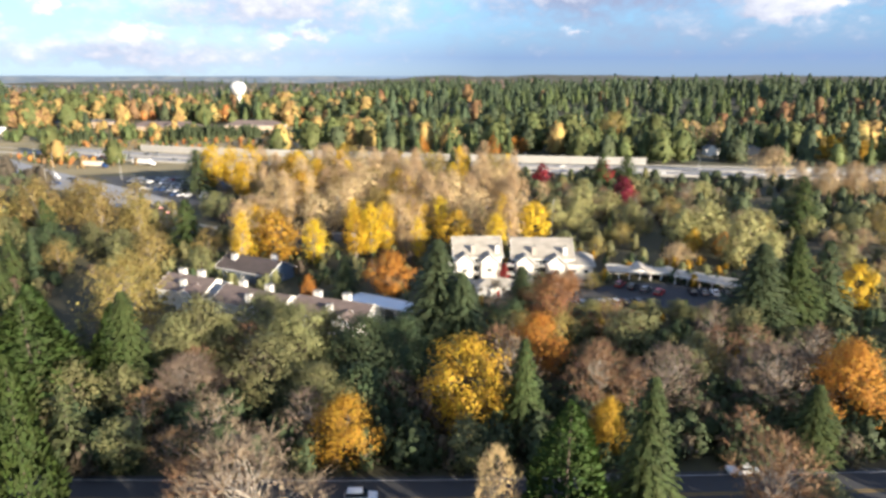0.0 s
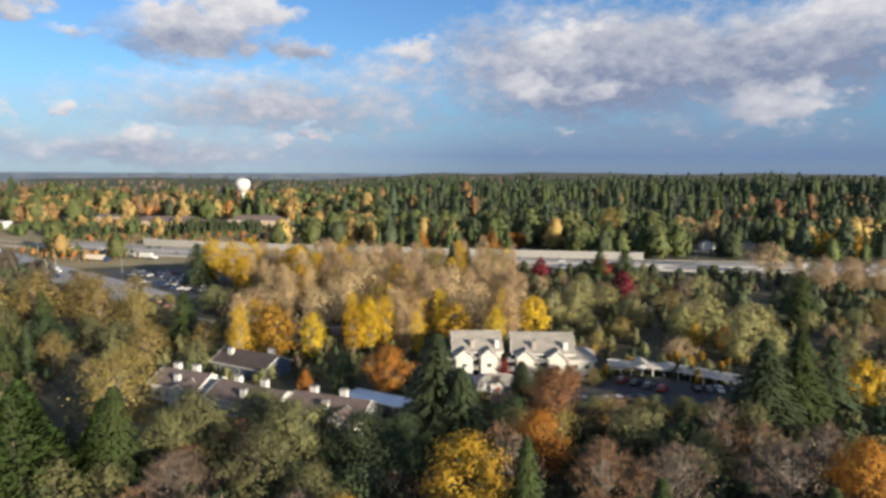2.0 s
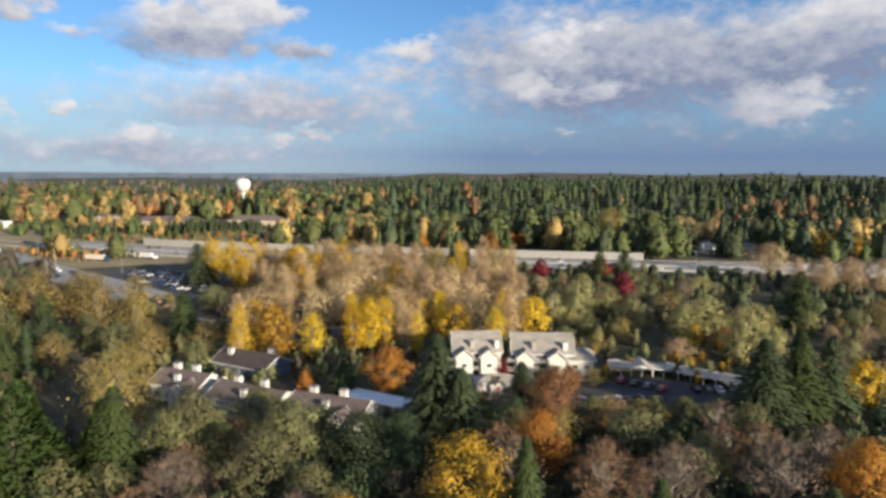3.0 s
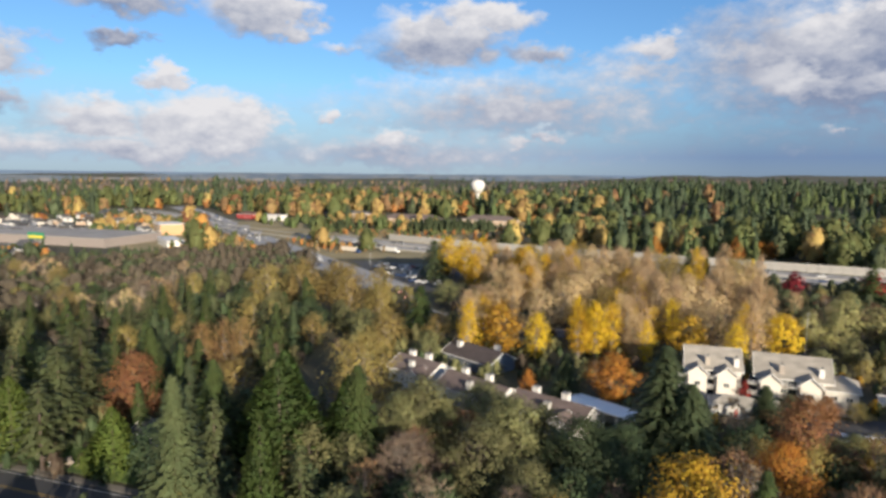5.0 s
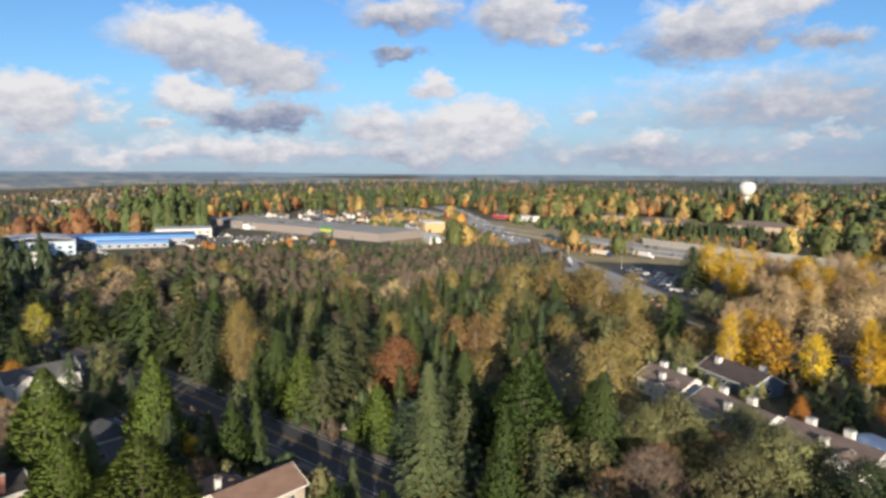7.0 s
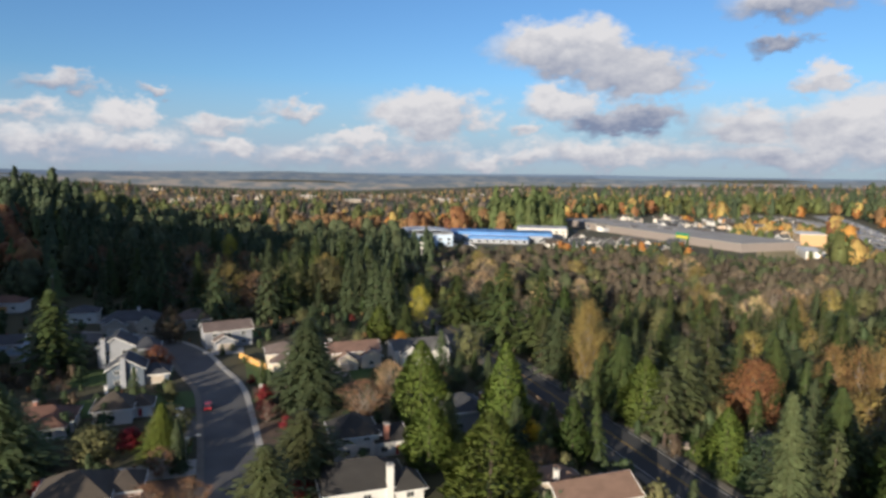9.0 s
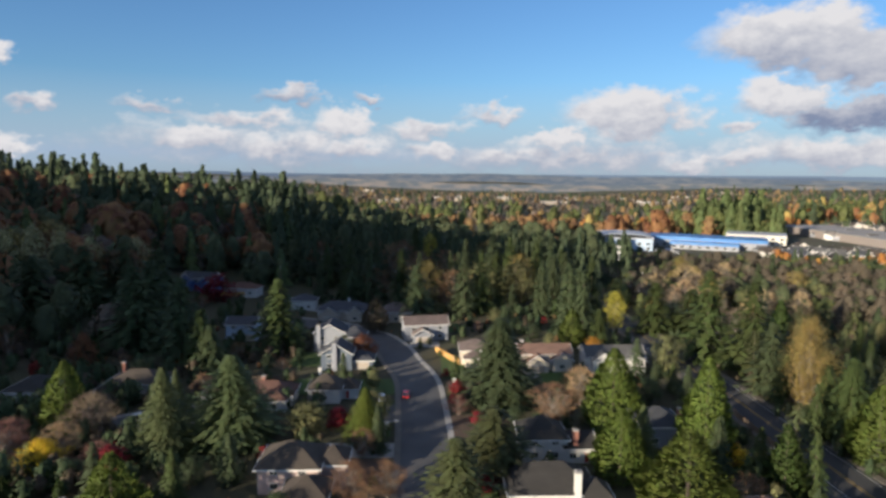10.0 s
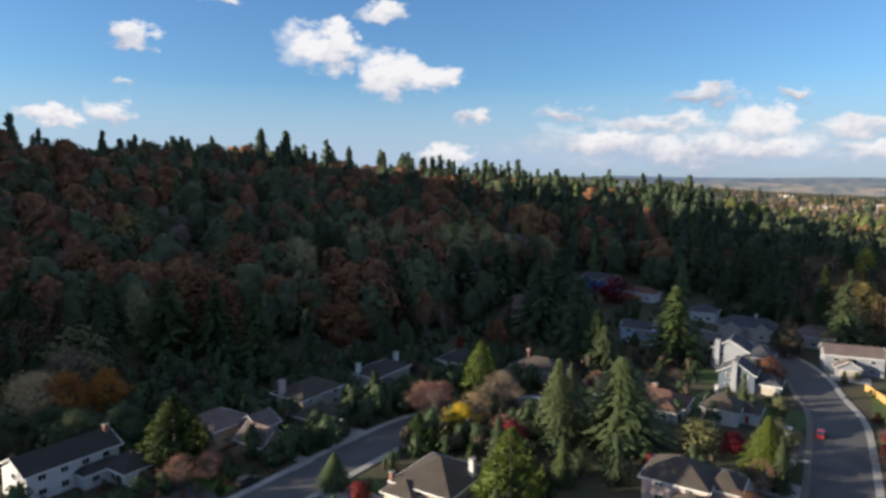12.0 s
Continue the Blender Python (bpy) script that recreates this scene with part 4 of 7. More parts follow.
ROADSIDE = [('gold_tall', -149, 93, 27, 11.0), ('fir', -183, 97, 28, 15.0), ('fir', -195, 89, 29, 16.0), ('fir', -232, 86, 19, 15.0),
    ('fir', -229, 98, 17, 15.0), ('lime_cedar', -125, 58, 22, 10.2), ('lime_cedar', -98, 43, 18, 15.5),
    ('lime_cedar', -122, 92, 17, 11.3), ('pine', -117, 99, 22, 10.3), ('pine', -125, 112, 22, 11.2),
    ('fir', -134, 94, 19, 10.3), ('rust', -111, 113, 19, 13.1), ('tan_col', -113, 139, 20, 8.0),
    ('tan_col', -108, 142, 21, 8.0), ('tan_col', -107, 148, 20, 8.1), ('lime_cedar', -96, 92, 14, 8.5),
    ('fir', -87, 110, 19, 9.6), ('dfir', -163, 92, 20, 11.6), ('fir', -117, 125, 20, 10.7)]
ROADSIDE_MORE = [('bush_bright', -101, 92, 6, 6.9)]
GARDENS = [('dfir', -220, -92, 28, 19.9), ('dfir', -198, -74, 26, 14.9), ('dfir', -209, -93, 28, 18.1),
    ('fir', -189, -65, 18, 10.6), ('spruce', -137, -41, 19, 16.8), ('spruce', -128, -52, 19, 10.0),
    ('fir', -207, -46, 24, 15.9), ('dfir', -160, 20, 22, 17.3), ('pine', -118, 14, 14, 12.7),
    ('pine', -104, 6, 14, 9.9), ('lime_cedar', -139, 43, 20, 13.1), ('lime_cedar', -117, 38, 14, 10.8),
    ('spruce', -125, 45, 12, 5.5), ('yellow_col', -232, 71, 17, 8.1), ('gold_col', -136, -12, 12, 7.8),
    ('rust_bare', -144, 31, 11, 11.5), ('tan_bare', -157, 40, 11, 8.1), ('rust_col', -232, -17, 14, 9.5)]
GARDENS_MORE = [('rust_bare', -108, -12, 9, 7.5), ('rust_bare', -110, -6, 8, 7.5), ('yellow_col', -371, 5, 24, 9.7),
    ('olive', -281, 27, 22, 16.2), ('olive', -279, 42, 22, 16.2), ('dfir', -252, -2, 22, 13.3),
    ('lime_cedar', -214, 51, 13, 8.8), ('fir', -213, 60, 13, 7.9), ('dfir', -185, -61, 14, 10.5),
    ('crimson', -144, -19, 5, 5.8), ('crimson', -113, 12, 4, 4.6), ('crimson', -158, 9, 7, 4.9),
    ('crimson', -119, 67, 5, 3.3), ('yellow_bush', -123, 63, 5, 5.8), ('orange', -201, 55, 7, 6.7),
    ('bush', -140, -25, 8, 9.2), ('bush', -171, -13, 6, 4.1), ('rust', -196, -18, 9, 8.9)]
GARDENS_REST = [('crimson', -277, -88, 13, 14.9), ('rust', -321, -102, 15, 10.6), ('rust', -330, -95, 15, 11.5),
    ('rust', -333, -86, 14, 10.9)]
HILLFOOT = [('cedar', -75, -111, 15, 12.9), ('lime_cedar', -140, -78, 17, 10.1), ('spruce', -140, -54, 15, 5.7),
    ('pink_bare', -122, -81, 11, 11.4), ('bare', -135, -70, 12, 10.4), ('pink_bare', -126, -87, 9, 6.8),
    ('pink_bare', -131, -84, 8, 6.8), ('bare', -138, -72, 11, 10.2), ('yellow', -120, -72, 8, 8.5),
    ('tan_bare', -126, -72, 9, 9.3), ('pink_bare', -121, -62, 7, 7.6), ('crimson', -119, -59, 7, 7.5),
    ('hedge', -109, -76, 8, 6.0), ('hedge', -108, -72, 6, 4.2), ('lime_cedar', -95, -47, 16, 11.4),
    ('rust', -159, -139, 17, 16.5), ('dfir', -152, -118, 14, 7.8), ('dfir', -158, -115, 14, 7.9)]
HILLFOOT_MORE = [('tan_bare', -189, -191, 24, 20.0), ('pink_bare', -70, -103, 7, 6.6), ('pink_bare', -75, -101, 6, 6.6),
    ('pink_bare', -77, -102, 6, 4.5), ('pink_bare', -81, -101, 5, 4.5), ('fir', -118, -176, 25, 16.8),
    ('fir', -126, -163, 25, 12.8), ('fir', -127, -147, 24, 12.9), ('olive_gold', -225, -183, 22, 15.2),
    ('olive_gold', -237, -172, 22, 20.5), ('olive_gold', -265, -165, 22, 19.1), ('olive_gold', -287, -162, 22, 20.2),
    ('dfir', -226, -135, 24, 20.8), ('dfir', -249, -129, 24, 19.7), ('dfir', -261, -119, 24, 15.1),
    ('dfir', -261, -105, 24, 14.8), ('tan_gold', -71, -157, 14, 16.1), ('orange', -75, -151, 14, 10.5)]
HILLFOOT_REST = [('orange', -83, -149, 13, 10.5), ('dark_olive', -56, -142, 11, 12.6), ('dark_olive', -66, -140, 10, 12.6),
    ('dark_olive', -66, -129, 12, 10.0), ('dark_olive', -74, -127, 11, 10.0), ('spruce', -86, -79, 7, 5.0),
    ('crimson', -85, -72, 4, 4.6), ('dfir', -201, -154, 24, 20.0), ('rust', -186, -98, 12, 7.5),
    ('rust_bare', -190, -129, 12, 8.9), ('rust_bare', -195, -125, 11, 8.9)]
SINGLE_TREES = (WOODLAND, WOODLAND_MORE, MIDDLE, MIDDLE_MORE, MIDDLE_REST, EAST, EAST_MORE, EAST_REST, ROADSIDE, ROADSIDE_MORE, GARDENS, GARDENS_MORE, GARDENS_REST, HILLFOOT, HILLFOOT_MORE, HILLFOOT_REST)
ALDERS = [('tall_alder', -math.sin(radians(a)) * r, math.cos(radians(a)) * r, h, 0.42 * h) for a, r, h in
          ((135.6, 252, 29), (134.6, 258, 26), (130.4, 282, 27), (128.8, 286, 28), (126.6, 292, 27), (124.2, 290, 29), (122.4, 296, 27), (120.6, 292, 29),
           (118.8, 300, 27), (116.9, 296, 26), (113.5, 302, 25), (146.0, 215, 23), (148.2, 222, 22))]
# unseen cedars added south of the arterial to throw shade across it
UNSEEN_SHADE_ROW = [('cedar', -70 + 6.2 * k + 2.0 * math.sin(k * 2.1), 58 + 2.5 * math.sin(k * 1.3), 12.5 + 1.5 * math.sin(k * 0.9 + 1), 6.5) for k in range(30)]
SINGLE_TREES += (ALDERS, UNSEEN_SHADE_ROW)
for row in SINGLE_TREES:
    for kind, x, y, h, w in row:
        plant(kind, x, y, h, w, near=x * x + y * y < 178 ** 2 and row is not UNSEEN_SHADE_ROW)


# ---- houses ----
def paint(name, c, second=None, rough=0.7):
    return material("paint_" + name, c, second or tuple(v * 0.86 for v in c), scale=0.6, grain=10, rough=rough, by_object=0.05)


WALL = {
    "white": paint("white", (0.60, 0.585, 0.56)), "cream": paint("cream", (0.60, 0.53, 0.43)), "beige": paint("beige", (0.42, 0.36, 0.30)),
    "pink": paint("pink_beige", (0.50, 0.38, 0.34)), "ivory": paint("ivory", (0.58, 0.54, 0.48)), "grey": paint("grey", (0.26, 0.27, 0.30)), "slate": paint("slate_blue", (0.095, 0.120, 0.160)),
    "blue": paint("blue", (0.10, 0.17, 0.38)), "pale_blue": paint("pale_blue", (0.42, 0.52, 0.66)), "tan": paint("tan", (0.42, 0.31, 0.22)),
    "ochre": paint("ochre", (0.47, 0.30, 0.15)), "red": paint("red", (0.35, 0.03, 0.03)), "sign_green": paint("sign_green", (0.03, 0.20, 0.10)), "sign_yellow": paint("sign_yellow", (0.60, 0.48, 0.05)),
}
TRIM = paint("trim_white", (0.70, 0.69, 0.66))


def shingles(name, c):
    return material("shingle_" + name, c, tuple(v * 0.62 for v in c), scale=0.35, grain=16, rough=0.92, bump=0.5, streak=(1, 1, 3), by_object=0.12)


ROOF = {"brown": shingles("brown", (0.066, 0.052, 0.042)), "dark": shingles("dark", (0.036, 0.033, 0.031)), "grey": shingles("grey", (0.10, 0.098, 0.098)),
        "red_brown": shingles("red_brown", (0.13, 0.066, 0.050)), "salmon": shingles("salmon", (0.22, 0.135, 0.10)), "tan": shingles("tan", (0.15, 0.11, 0.082)),
        "blue_grey": shingles("blue_grey", (0.058, 0.062, 0.074)), "plum": shingles("plum", (0.150, 0.112, 0.102)), "plum_shaded": shingles("plum_shaded", (0.075, 0.058, 0.056)), "ash": shingles("ash", (0.33, 0.30, 0.26))}
GLASS = bpy.data.materials.new("window_glass")
GLASS.use_nodes = True
_g = GLASS.node_tree.nodes["Principled BSDF"]
_g.inputs["Base Color"].default_value, _g.inputs["Roughness"].default_value, _g.inputs["Specular IOR Level"].default_value = (0.02, 0.025, 0.03, 1), 0.06, 0.8
BRICK = material("chimney_brick", (0.30, 0.13, 0.095), (0.20, 0.09, 0.07), scale=1.5, rough=0.9, bump=0.3)
DARK_METAL = material("dark_metal", (0.06, 0.06, 0.065), rough=0.5, metal=0.6)
GALV = material("galvanised_steel", (0.42, 0.43, 0.44), rough=0.45, metal=0.7, scale=2)
WOOD = material("weathered_wood", (0.20, 0.145, 0.10), (0.11, 0.08, 0.058), scale=0.8, rough=0.9, bump=0.4, streak=(4, 4, 0.6))
GOLD_WOOD = material("new_cedar_boards", (0.62, 0.36, 0.11), (0.46, 0.25, 0.08), scale=0.8, rough=0.8, bump=0.3, streak=(4, 4, 0.6))


def roof_geo(w, d, h, rise, axis, hip, over=0.55, thick=0.22):
    """A pitched slab roof over a w x d box whose eaves stand at h; the ridge runs along axis."""
    a, b = (w / 2 + over, d / 2 + over)
    if axis == "y":
        a, b = b, a
    run = b - over
    drop = rise * over / max(run, 0.1)
    z0, z1 = h - drop, h + rise
    e = a - (b if hip else 0)
    e = max(e, 0.05)
    c = [(-a, -b, z0), (a, -b, z0), (a, b, z0), (-a, b, z0), (-e, 0, z1), (e, 0, z1)]
    if axis == "y":
        c = [(-q, p, z) for p, q, z in c]
    g = Geo()
    n = 6
    v = [(p, q, z + thick) for p, q, z in c] + c
    f = [(0, 1, 5, 4), (2, 3, 4, 5), (n + 4, n + 5, n + 1, n + 0), (n + 5, n + 4, n + 3, n + 2)]
    if hip:
        f += [(1, 2, 5), (3, 0, 4), (n + 5, n + 2, n + 1), (n + 4, n + 0, n + 3)]
        edge = [(0, 1), (1, 2), (2, 3), (3, 0)]
    else:
        edge = [(0, 1), (1, 5), (5, 2), (2, 3), (3, 4), (4, 0)]
    f += [(i + n, j + n, j, i) for i, j in edge]
    return g.add(v, f), c, edge


def fascia_geo(c, edge, deep=0.26, thick=0.09):
    """One pale board running round the eaves and rakes."""
    loop = [i for i, _ in edge]
    n = len(loop)
    g, v = Geo(), []
    for i in loop:
        p = Vector(c[i])
        o = Vector((p.x, p.y, 0))
        o = Vector((math.copysign(thick, p.x) if abs(p.x) > 0.3 else 0, math.copysign(thick, p.y) if abs(p.y) > 0.3 else 0, 0))
        low, up = Vector((0, 0, 0.02)), Vector((0, 0, deep))
        v += [p + low, p + low + o, p + up + o, p + up]
    f = []
    for k in range(n):
        a, b = 4 * k, 4 * ((k + 1) % n)
        f += [(a + m, b + m, b + (m + 1) % 4, a + (m + 1) % 4) for m in range(4)]
    return g.add(v, f)


SIDES = {"+x": 90, "-x": -90, "+y": 180, "-y": 0}


def opening(parent, wing, side, u, z, w, h, kind="window"):
    """A framed window or a panelled garage door on one side of a wing."""
    cx, cy, bw, bd = wing[:4]
    out = {"+x": (bw / 2, 0), "-x": (-bw / 2, 0), "+y": (0, bd / 2), "-y": (0, -bd / 2)}[side]
    m = pose(cx + out[0], cy + out[1], 0, 0, 0, SIDES[side]) @ Matrix.Translation((u, -0.02, z))
    f = 0.09
    g = Geo()
    g.box(-w / 2, w / 2, -0.05, 0.02, 0, f).box(-w / 2, w / 2, -0.05, 0.02, h - f, h)
    g.box(-w / 2, -w / 2 + f, -0.05, 0.02, f, h - f).box(w / 2 - f, w / 2, -0.05, 0.02, f, h - f)
    if kind == "window":
        if w > 1.3:
            g.box(-f / 3, f / 3, -0.04, 0.02, f, h - f)
        fr = part("window", g, TRIM, parent)
        pane = part("pane", Geo().box(-w / 2 + f, w / 2 - f, -0.02, 0.015, f, h - f), GLASS, fr, "dark reflecting window glass")
    elif kind == "door":
        fr = part("front_door", g, TRIM, parent)
        pane = part("panel", Geo().box(-w / 2 + f, w / 2 - f, -0.03, 0.015, 0, h - f), WALL["red"], fr)
    else:
        fr = part("garage_door", g, TRIM, parent)
        rows = Geo()
        for k in range(4):
            zk = f + k * (h - 2 * f) / 4
            rows.box(-w / 2 + f, w / 2 - f, -0.03, 0.015, zk + 0.02, zk + (h - 2 * f) / 4 - 0.02)
        pane = part("panel", rows, WALL["beige"], fr)
    fr.matrix_local = m
    return fr


def house(x, y, yaw, wall, roof, wings, label, chimneys=(), name="house", group="suburban houses", trim=None):
    """wings: centre x, y, width, depth, eaves height, roof rise, ridge axis, hipped, openings by side such as '+x:ww;+y:g'."""
    t = thing(name, pose(x, y, height(x, y), 0, 0, yaw), label, name.replace("_", " "), group)
    for wing in wings:
        cx, cy, w, d, h, rise, axis, hip, holes = wing
        g = Geo().box(-w / 2, w / 2, -d / 2, d / 2, -0.4, h)
        if not hip:
            if axis == "x":
                for s in (-1, 1):
                    g.add([(s * w / 2, -d / 2, h), (s * w / 2, d / 2, h), (s * w / 2, 0, h + rise), (s * (w / 2 - 0.2), -d / 2, h), (s * (w / 2 - 0.2), d / 2, h), (s * (w / 2 - 0.2), 0, h + rise)],
                          [(0, 1, 2), (5, 4, 3), (0, 2, 5, 3), (1, 4, 5, 2)])
            else:
                for s in (-1, 1):
                    g.add([(-w / 2, s * d / 2, h), (w / 2, s * d / 2, h), (0, s * d / 2, h + rise), (-w / 2, s * (d / 2 - 0.2), h), (w / 2, s * (d / 2 - 0.2), h), (0, s * (d / 2 - 0.2), h + rise)],
                          [(0, 1, 2), (5, 4, 3), (0, 2, 5, 3), (1, 4, 5, 2)])
        body = part("wall", g, WALL[wall], t)
        body.location = (cx, cy, 0)
        rg, corners, edge = roof_geo(w, d, h, rise, axis, hip)
        r = part("roof", rg, ROOF[roof], t)
        r.location = (cx, cy, 0)
        fa = part("fascia", fascia_geo(corners, edge), trim or TRIM, r, "pale painted board along the eaves")
        for chunk in [c for c in holes.split(";") if c]:
            side, what = chunk.split(":")
            span = d if "x" in side else w
            n = len(what)
            for i, k in enumerate(what):
                u = ((i + 0.5) / n - 0.5) * span * 0.92
                if k == "w":
                    for level in range(1, int((h + 0.6) // 2.7) + 1):
                        opening(t, wing, side, u, (level - 1) * 2.7 + 0.95, min(1.5, span / n * 0.55), 1.25)
                elif k == "u":
                    opening(t, wing, side, u, h - 1.75, min(1.5, span / n * 0.55), 1.25)
                elif k == "g":
                    opening(t, wing, side, u, 0.02, min(4.8, span / n * 0.8), 2.2, "garage")
                elif k == "d":
                    opening(t, wing, side, u, 0.1, 1.0, 2.1, "door")
    for cx, cy, s, top, m in chimneys:
        c = part("chimney", Geo().box(-s / 2, s / 2, -s * 0.4, s * 0.4, 0, top), m, t)
        c.location = (cx, cy, 0)
        cap = part("chimney_cap", Geo().box(-s / 2 - 0.1, s / 2 + 0.1, -s * 0.4 - 0.1, s * 0.4 + 0.1, top, top + 0.18), CONCRETE, c)
        part("flue", Geo().tube((0, 0, top + 0.18), (0, 0, top + 0.6), 0.16, 0.14, 8), DARK_METAL, c)
    return t


W, B = WALL["white"], BRICK
# beside the curved street
house(-116, -23, 0, "pink", "brown", [(-1, -1, 10, 11, 5.0, 3.0, "y", True, "+x:ww;+y:w"), (7.5, 3, 7, 7.5, 3.0, 2.4, "x", True, "+x:g;+y:w"), (-2, 6.5, 7, 5, 4.6, 2.0, "y", True, "+y:ww")],
      "two-storey pinkish house with a grey-brown hipped roof")
house(-110.5, 23, 0, "white", "dark", [(0, 0, 10, 15, 3.2, 3.4, "y", True, "+x:www;+y:w"), (3, 7.5, 6, 5, 2.8, 2.2, "x", True, "+x:w;+y:w")],
      "white house with a dark shingle roof and a tall white chimney", [(5.3, 4, 1.3, 7.2, W)])
house(-129, 26, 0, "white", "dark", [(0, -1, 9, 9, 5.0, 3.2, "y", True, "+x:ww;+y:w"), (1, 6, 8, 6, 3.2, 2.0, "y", False, "+x:wd")],
      "white two-storey house with a dark roof and brick chimney", [(4.2, 5.2, 1.2, 6.6, B)])
house(-162.5, -24.5, 0, "white", "brown", [(0, 0, 8, 8, 3.8, 2.8, "y", True, "+x:w"), (-2.5, 5.5, 6, 5, 2.8, 1.7, "x", True, "+x:d;+y:g")],
      "low white house with a brown hipped roof beside a driveway", [(-3, -2, 0.9, 7.2, W)])
house(-190, -25, 0, "slate", "blue_grey", [(0, 0, 8, 9, 5.0, 2.8, "x", False, "+x:ww"), (-1, 7, 7, 7, 2.8, 2.2, "y", True, "+x:g")],
      "slate blue two-storey gabled house with white trim", [(4.2, -0.5, 1.6, 8.2, WALL["grey"])])
house(-212, -30, 0, "grey", "blue_grey", [(0, 0, 10, 10, 6.0, 2.8, "x", False, "+x:ww"), (2, 8, 8, 7, 5.2, 2.4, "y", True, "+x:w")],
      "pale grey two-storey house with a gable and chimney", [(5.2, -3.4, 1.6, 8.6, WALL["grey"])])
house(-225, 1, 10, "grey", "plum", [(0, 0, 9, 15, 5.6, 2.2, "y", False, "+x:www;+y:ww"), (5.5, -2, 5, 6, 3.0, 1.8, "x", False, "+x:g")],
      "pale grey two-storey house with a plum-brown roof by the bend")
house(-256, -31, 0, "beige", "blue_grey", [(0, 0, 10, 20, 4.0, 2.8, "y", True, "+x:wwww"), (5, -5, 6, 7, 3.4, 2.2, "x", False, "+x:g"), (5, 5, 6, 6, 3.6, 2.4, "x", False, "+x:w")],
      "wide beige house with a blue-grey roof and two gables", [(0, 2, 1.0, 8, W)])
house(-252, -10, 0, "beige", "plum", [(0, 0, 9, 12, 4.2, 2.8, "y", True, "+x:www;+y:w"), (5, -6, 6, 6, 3.2, 2, "x", False, "+x:g")],
      "beige house with a plum-brown hipped roof")
house(-274, -50, 0, "white", "blue_grey", [(0, 0, 9, 10, 4.0, 2.2, "y", True, "+x:ww;+y:w")], "white house with a blue-grey roof below the woods")
house(-292, -99, -15, "blue", "blue_grey", [(0, 0, 9, 15, 5.4, 2.2, "y", False, "+x:www"), (4, -4, 5, 5, 5.2, 2.0, "x", False, "+x:w"), (4, 5, 5, 5, 4.4, 2.0, "x", False, "+x:w")],
      "blue two-storey house with two front gables")
house(-291, -80, -10, "white", "red_brown", [(0, 0, 8, 14, 3.6, 2.0, "y", True, "+x:www")], "white house with a brown hipped roof by the woods")
house(-160, -43, 0, "white", "red_brown", [(0, 0, 9, 22, 3.2, 2.3, "y", True, "+x:wwww"), (4.5, -6, 6, 7, 3.0, 1.9, "x", False, "+x:g"), (4.5, 7, 5, 6, 3.0, 1.8, "x", True, "+x:w")],
      "long white house with a reddish brown roof", [(-1, 3, 1.0, 6.4, B)])
house(-227, -63, 0, "pale_blue", "blue_grey", [(0, 0, 9, 10, 5.0, 2.0, "y", False, "+x:ww"), (4, 3, 5, 6, 3.0, 1.6, "x", False, "+x:g")], "pale blue house with a grey roof behind firs")
house(-196, 17, 0, "cream", "plum", [(0, 0, 9, 10, 4.6, 2.2, "y", True, "+x:ww"), (5, -1, 6, 6, 3.0, 1.8, "x", True, "+x:w")], "cream house with a brown hipped roof by the street")
house(-191, 37, 0, "cream", "salmon", [(0, 0, 9, 15, 4.8, 2.0, "y", False, "+x:www;+y:w"), (4.5, -3, 6, 6.5, 3.0, 2.1, "x", False, "+x:g"), (4, 4.5, 5, 6, 3.6, 2.0, "x", False, "+x:w")],
      "cream house with a salmon-brown roof and front gables", [(-1, -6.6, 1.1, 7.6, W)])
house(-188, 57, 0, "white", "grey", [(0, 0, 9, 17, 4.8, 2.3, "y", False, "+x:wwww"), (4.2, -4, 5.5, 6, 4.4, 2.0, "x", False, "+x:w"), (4.2, 5, 5.5, 6, 4.4, 2.0, "x", False, "+x:w")],
      "white two-storey house with a grey roof and twin gables")
house(-93.5, 60, 0, "beige", "salmon", [(0, 0, 8.5, 15, 3.2, 2.3, "y", False, "+x:www;+y:w"), (-7, -3, 7, 8, 3.0, 1.9, "x", True, "+y:w")],
      "low beige house with a salmon shingle roof near the road", [(-3, -5, 0.9, 6.2, W)])
house(-136, 52, 0, "grey", "blue_grey", [(0, 0, 10, 9, 4.8, 2.6, "y", True, "+x:ww;+y:w")], "grey house with a dark blue-grey roof under firs", [(3, 3.6, 0.9, 8.0, B), (4.5, 4.8, 1.0, 5.4, B)])
# along the side street below the hill
house(-60, -124, 0, "white", "dark", [(0, 0, 17, 9, 5.4, 2.2, "x", False, "+y:wwww;+x:w"), (-4, 5.6, 8, 3.5, 2.9, 0.9, "x", True, "+y:ww"), (-9, 9, 9, 8, 3.0, 2.0, "x", True, "+y:g;+x:w")],
      "white two-storey house with a dark roof under the hill", [(-8, 1, 1.0, 8.6, B)])
house(-89, -112, 0, "tan", "plum", [(0, -4, 10, 10, 4.4, 2.5, "x", True, "+y:ww;+x:w"), (-1, 9, 7, 7.5, 3.0, 2.5, "y", False, "+y:g;+x:w"), (-4.5, 4, 5, 7, 4.2, 2.0, "x", False, "+x:u;+y:w")],
      "tan house with a plum-brown roof and white garage gable")
house(-114, -111, 0, "beige", "brown", [(0, -2, 14, 10, 4.9, 2.5, "x", True, "+y:www;+x:w"), (7, 8, 8, 8, 2.9, 2.2, "y", True, "+y:g;+x:w")],
      "beige two-storey house with a brown roof and garage wing", [(6.8, -4, 1.4, 8.4, WALL["pink"])])
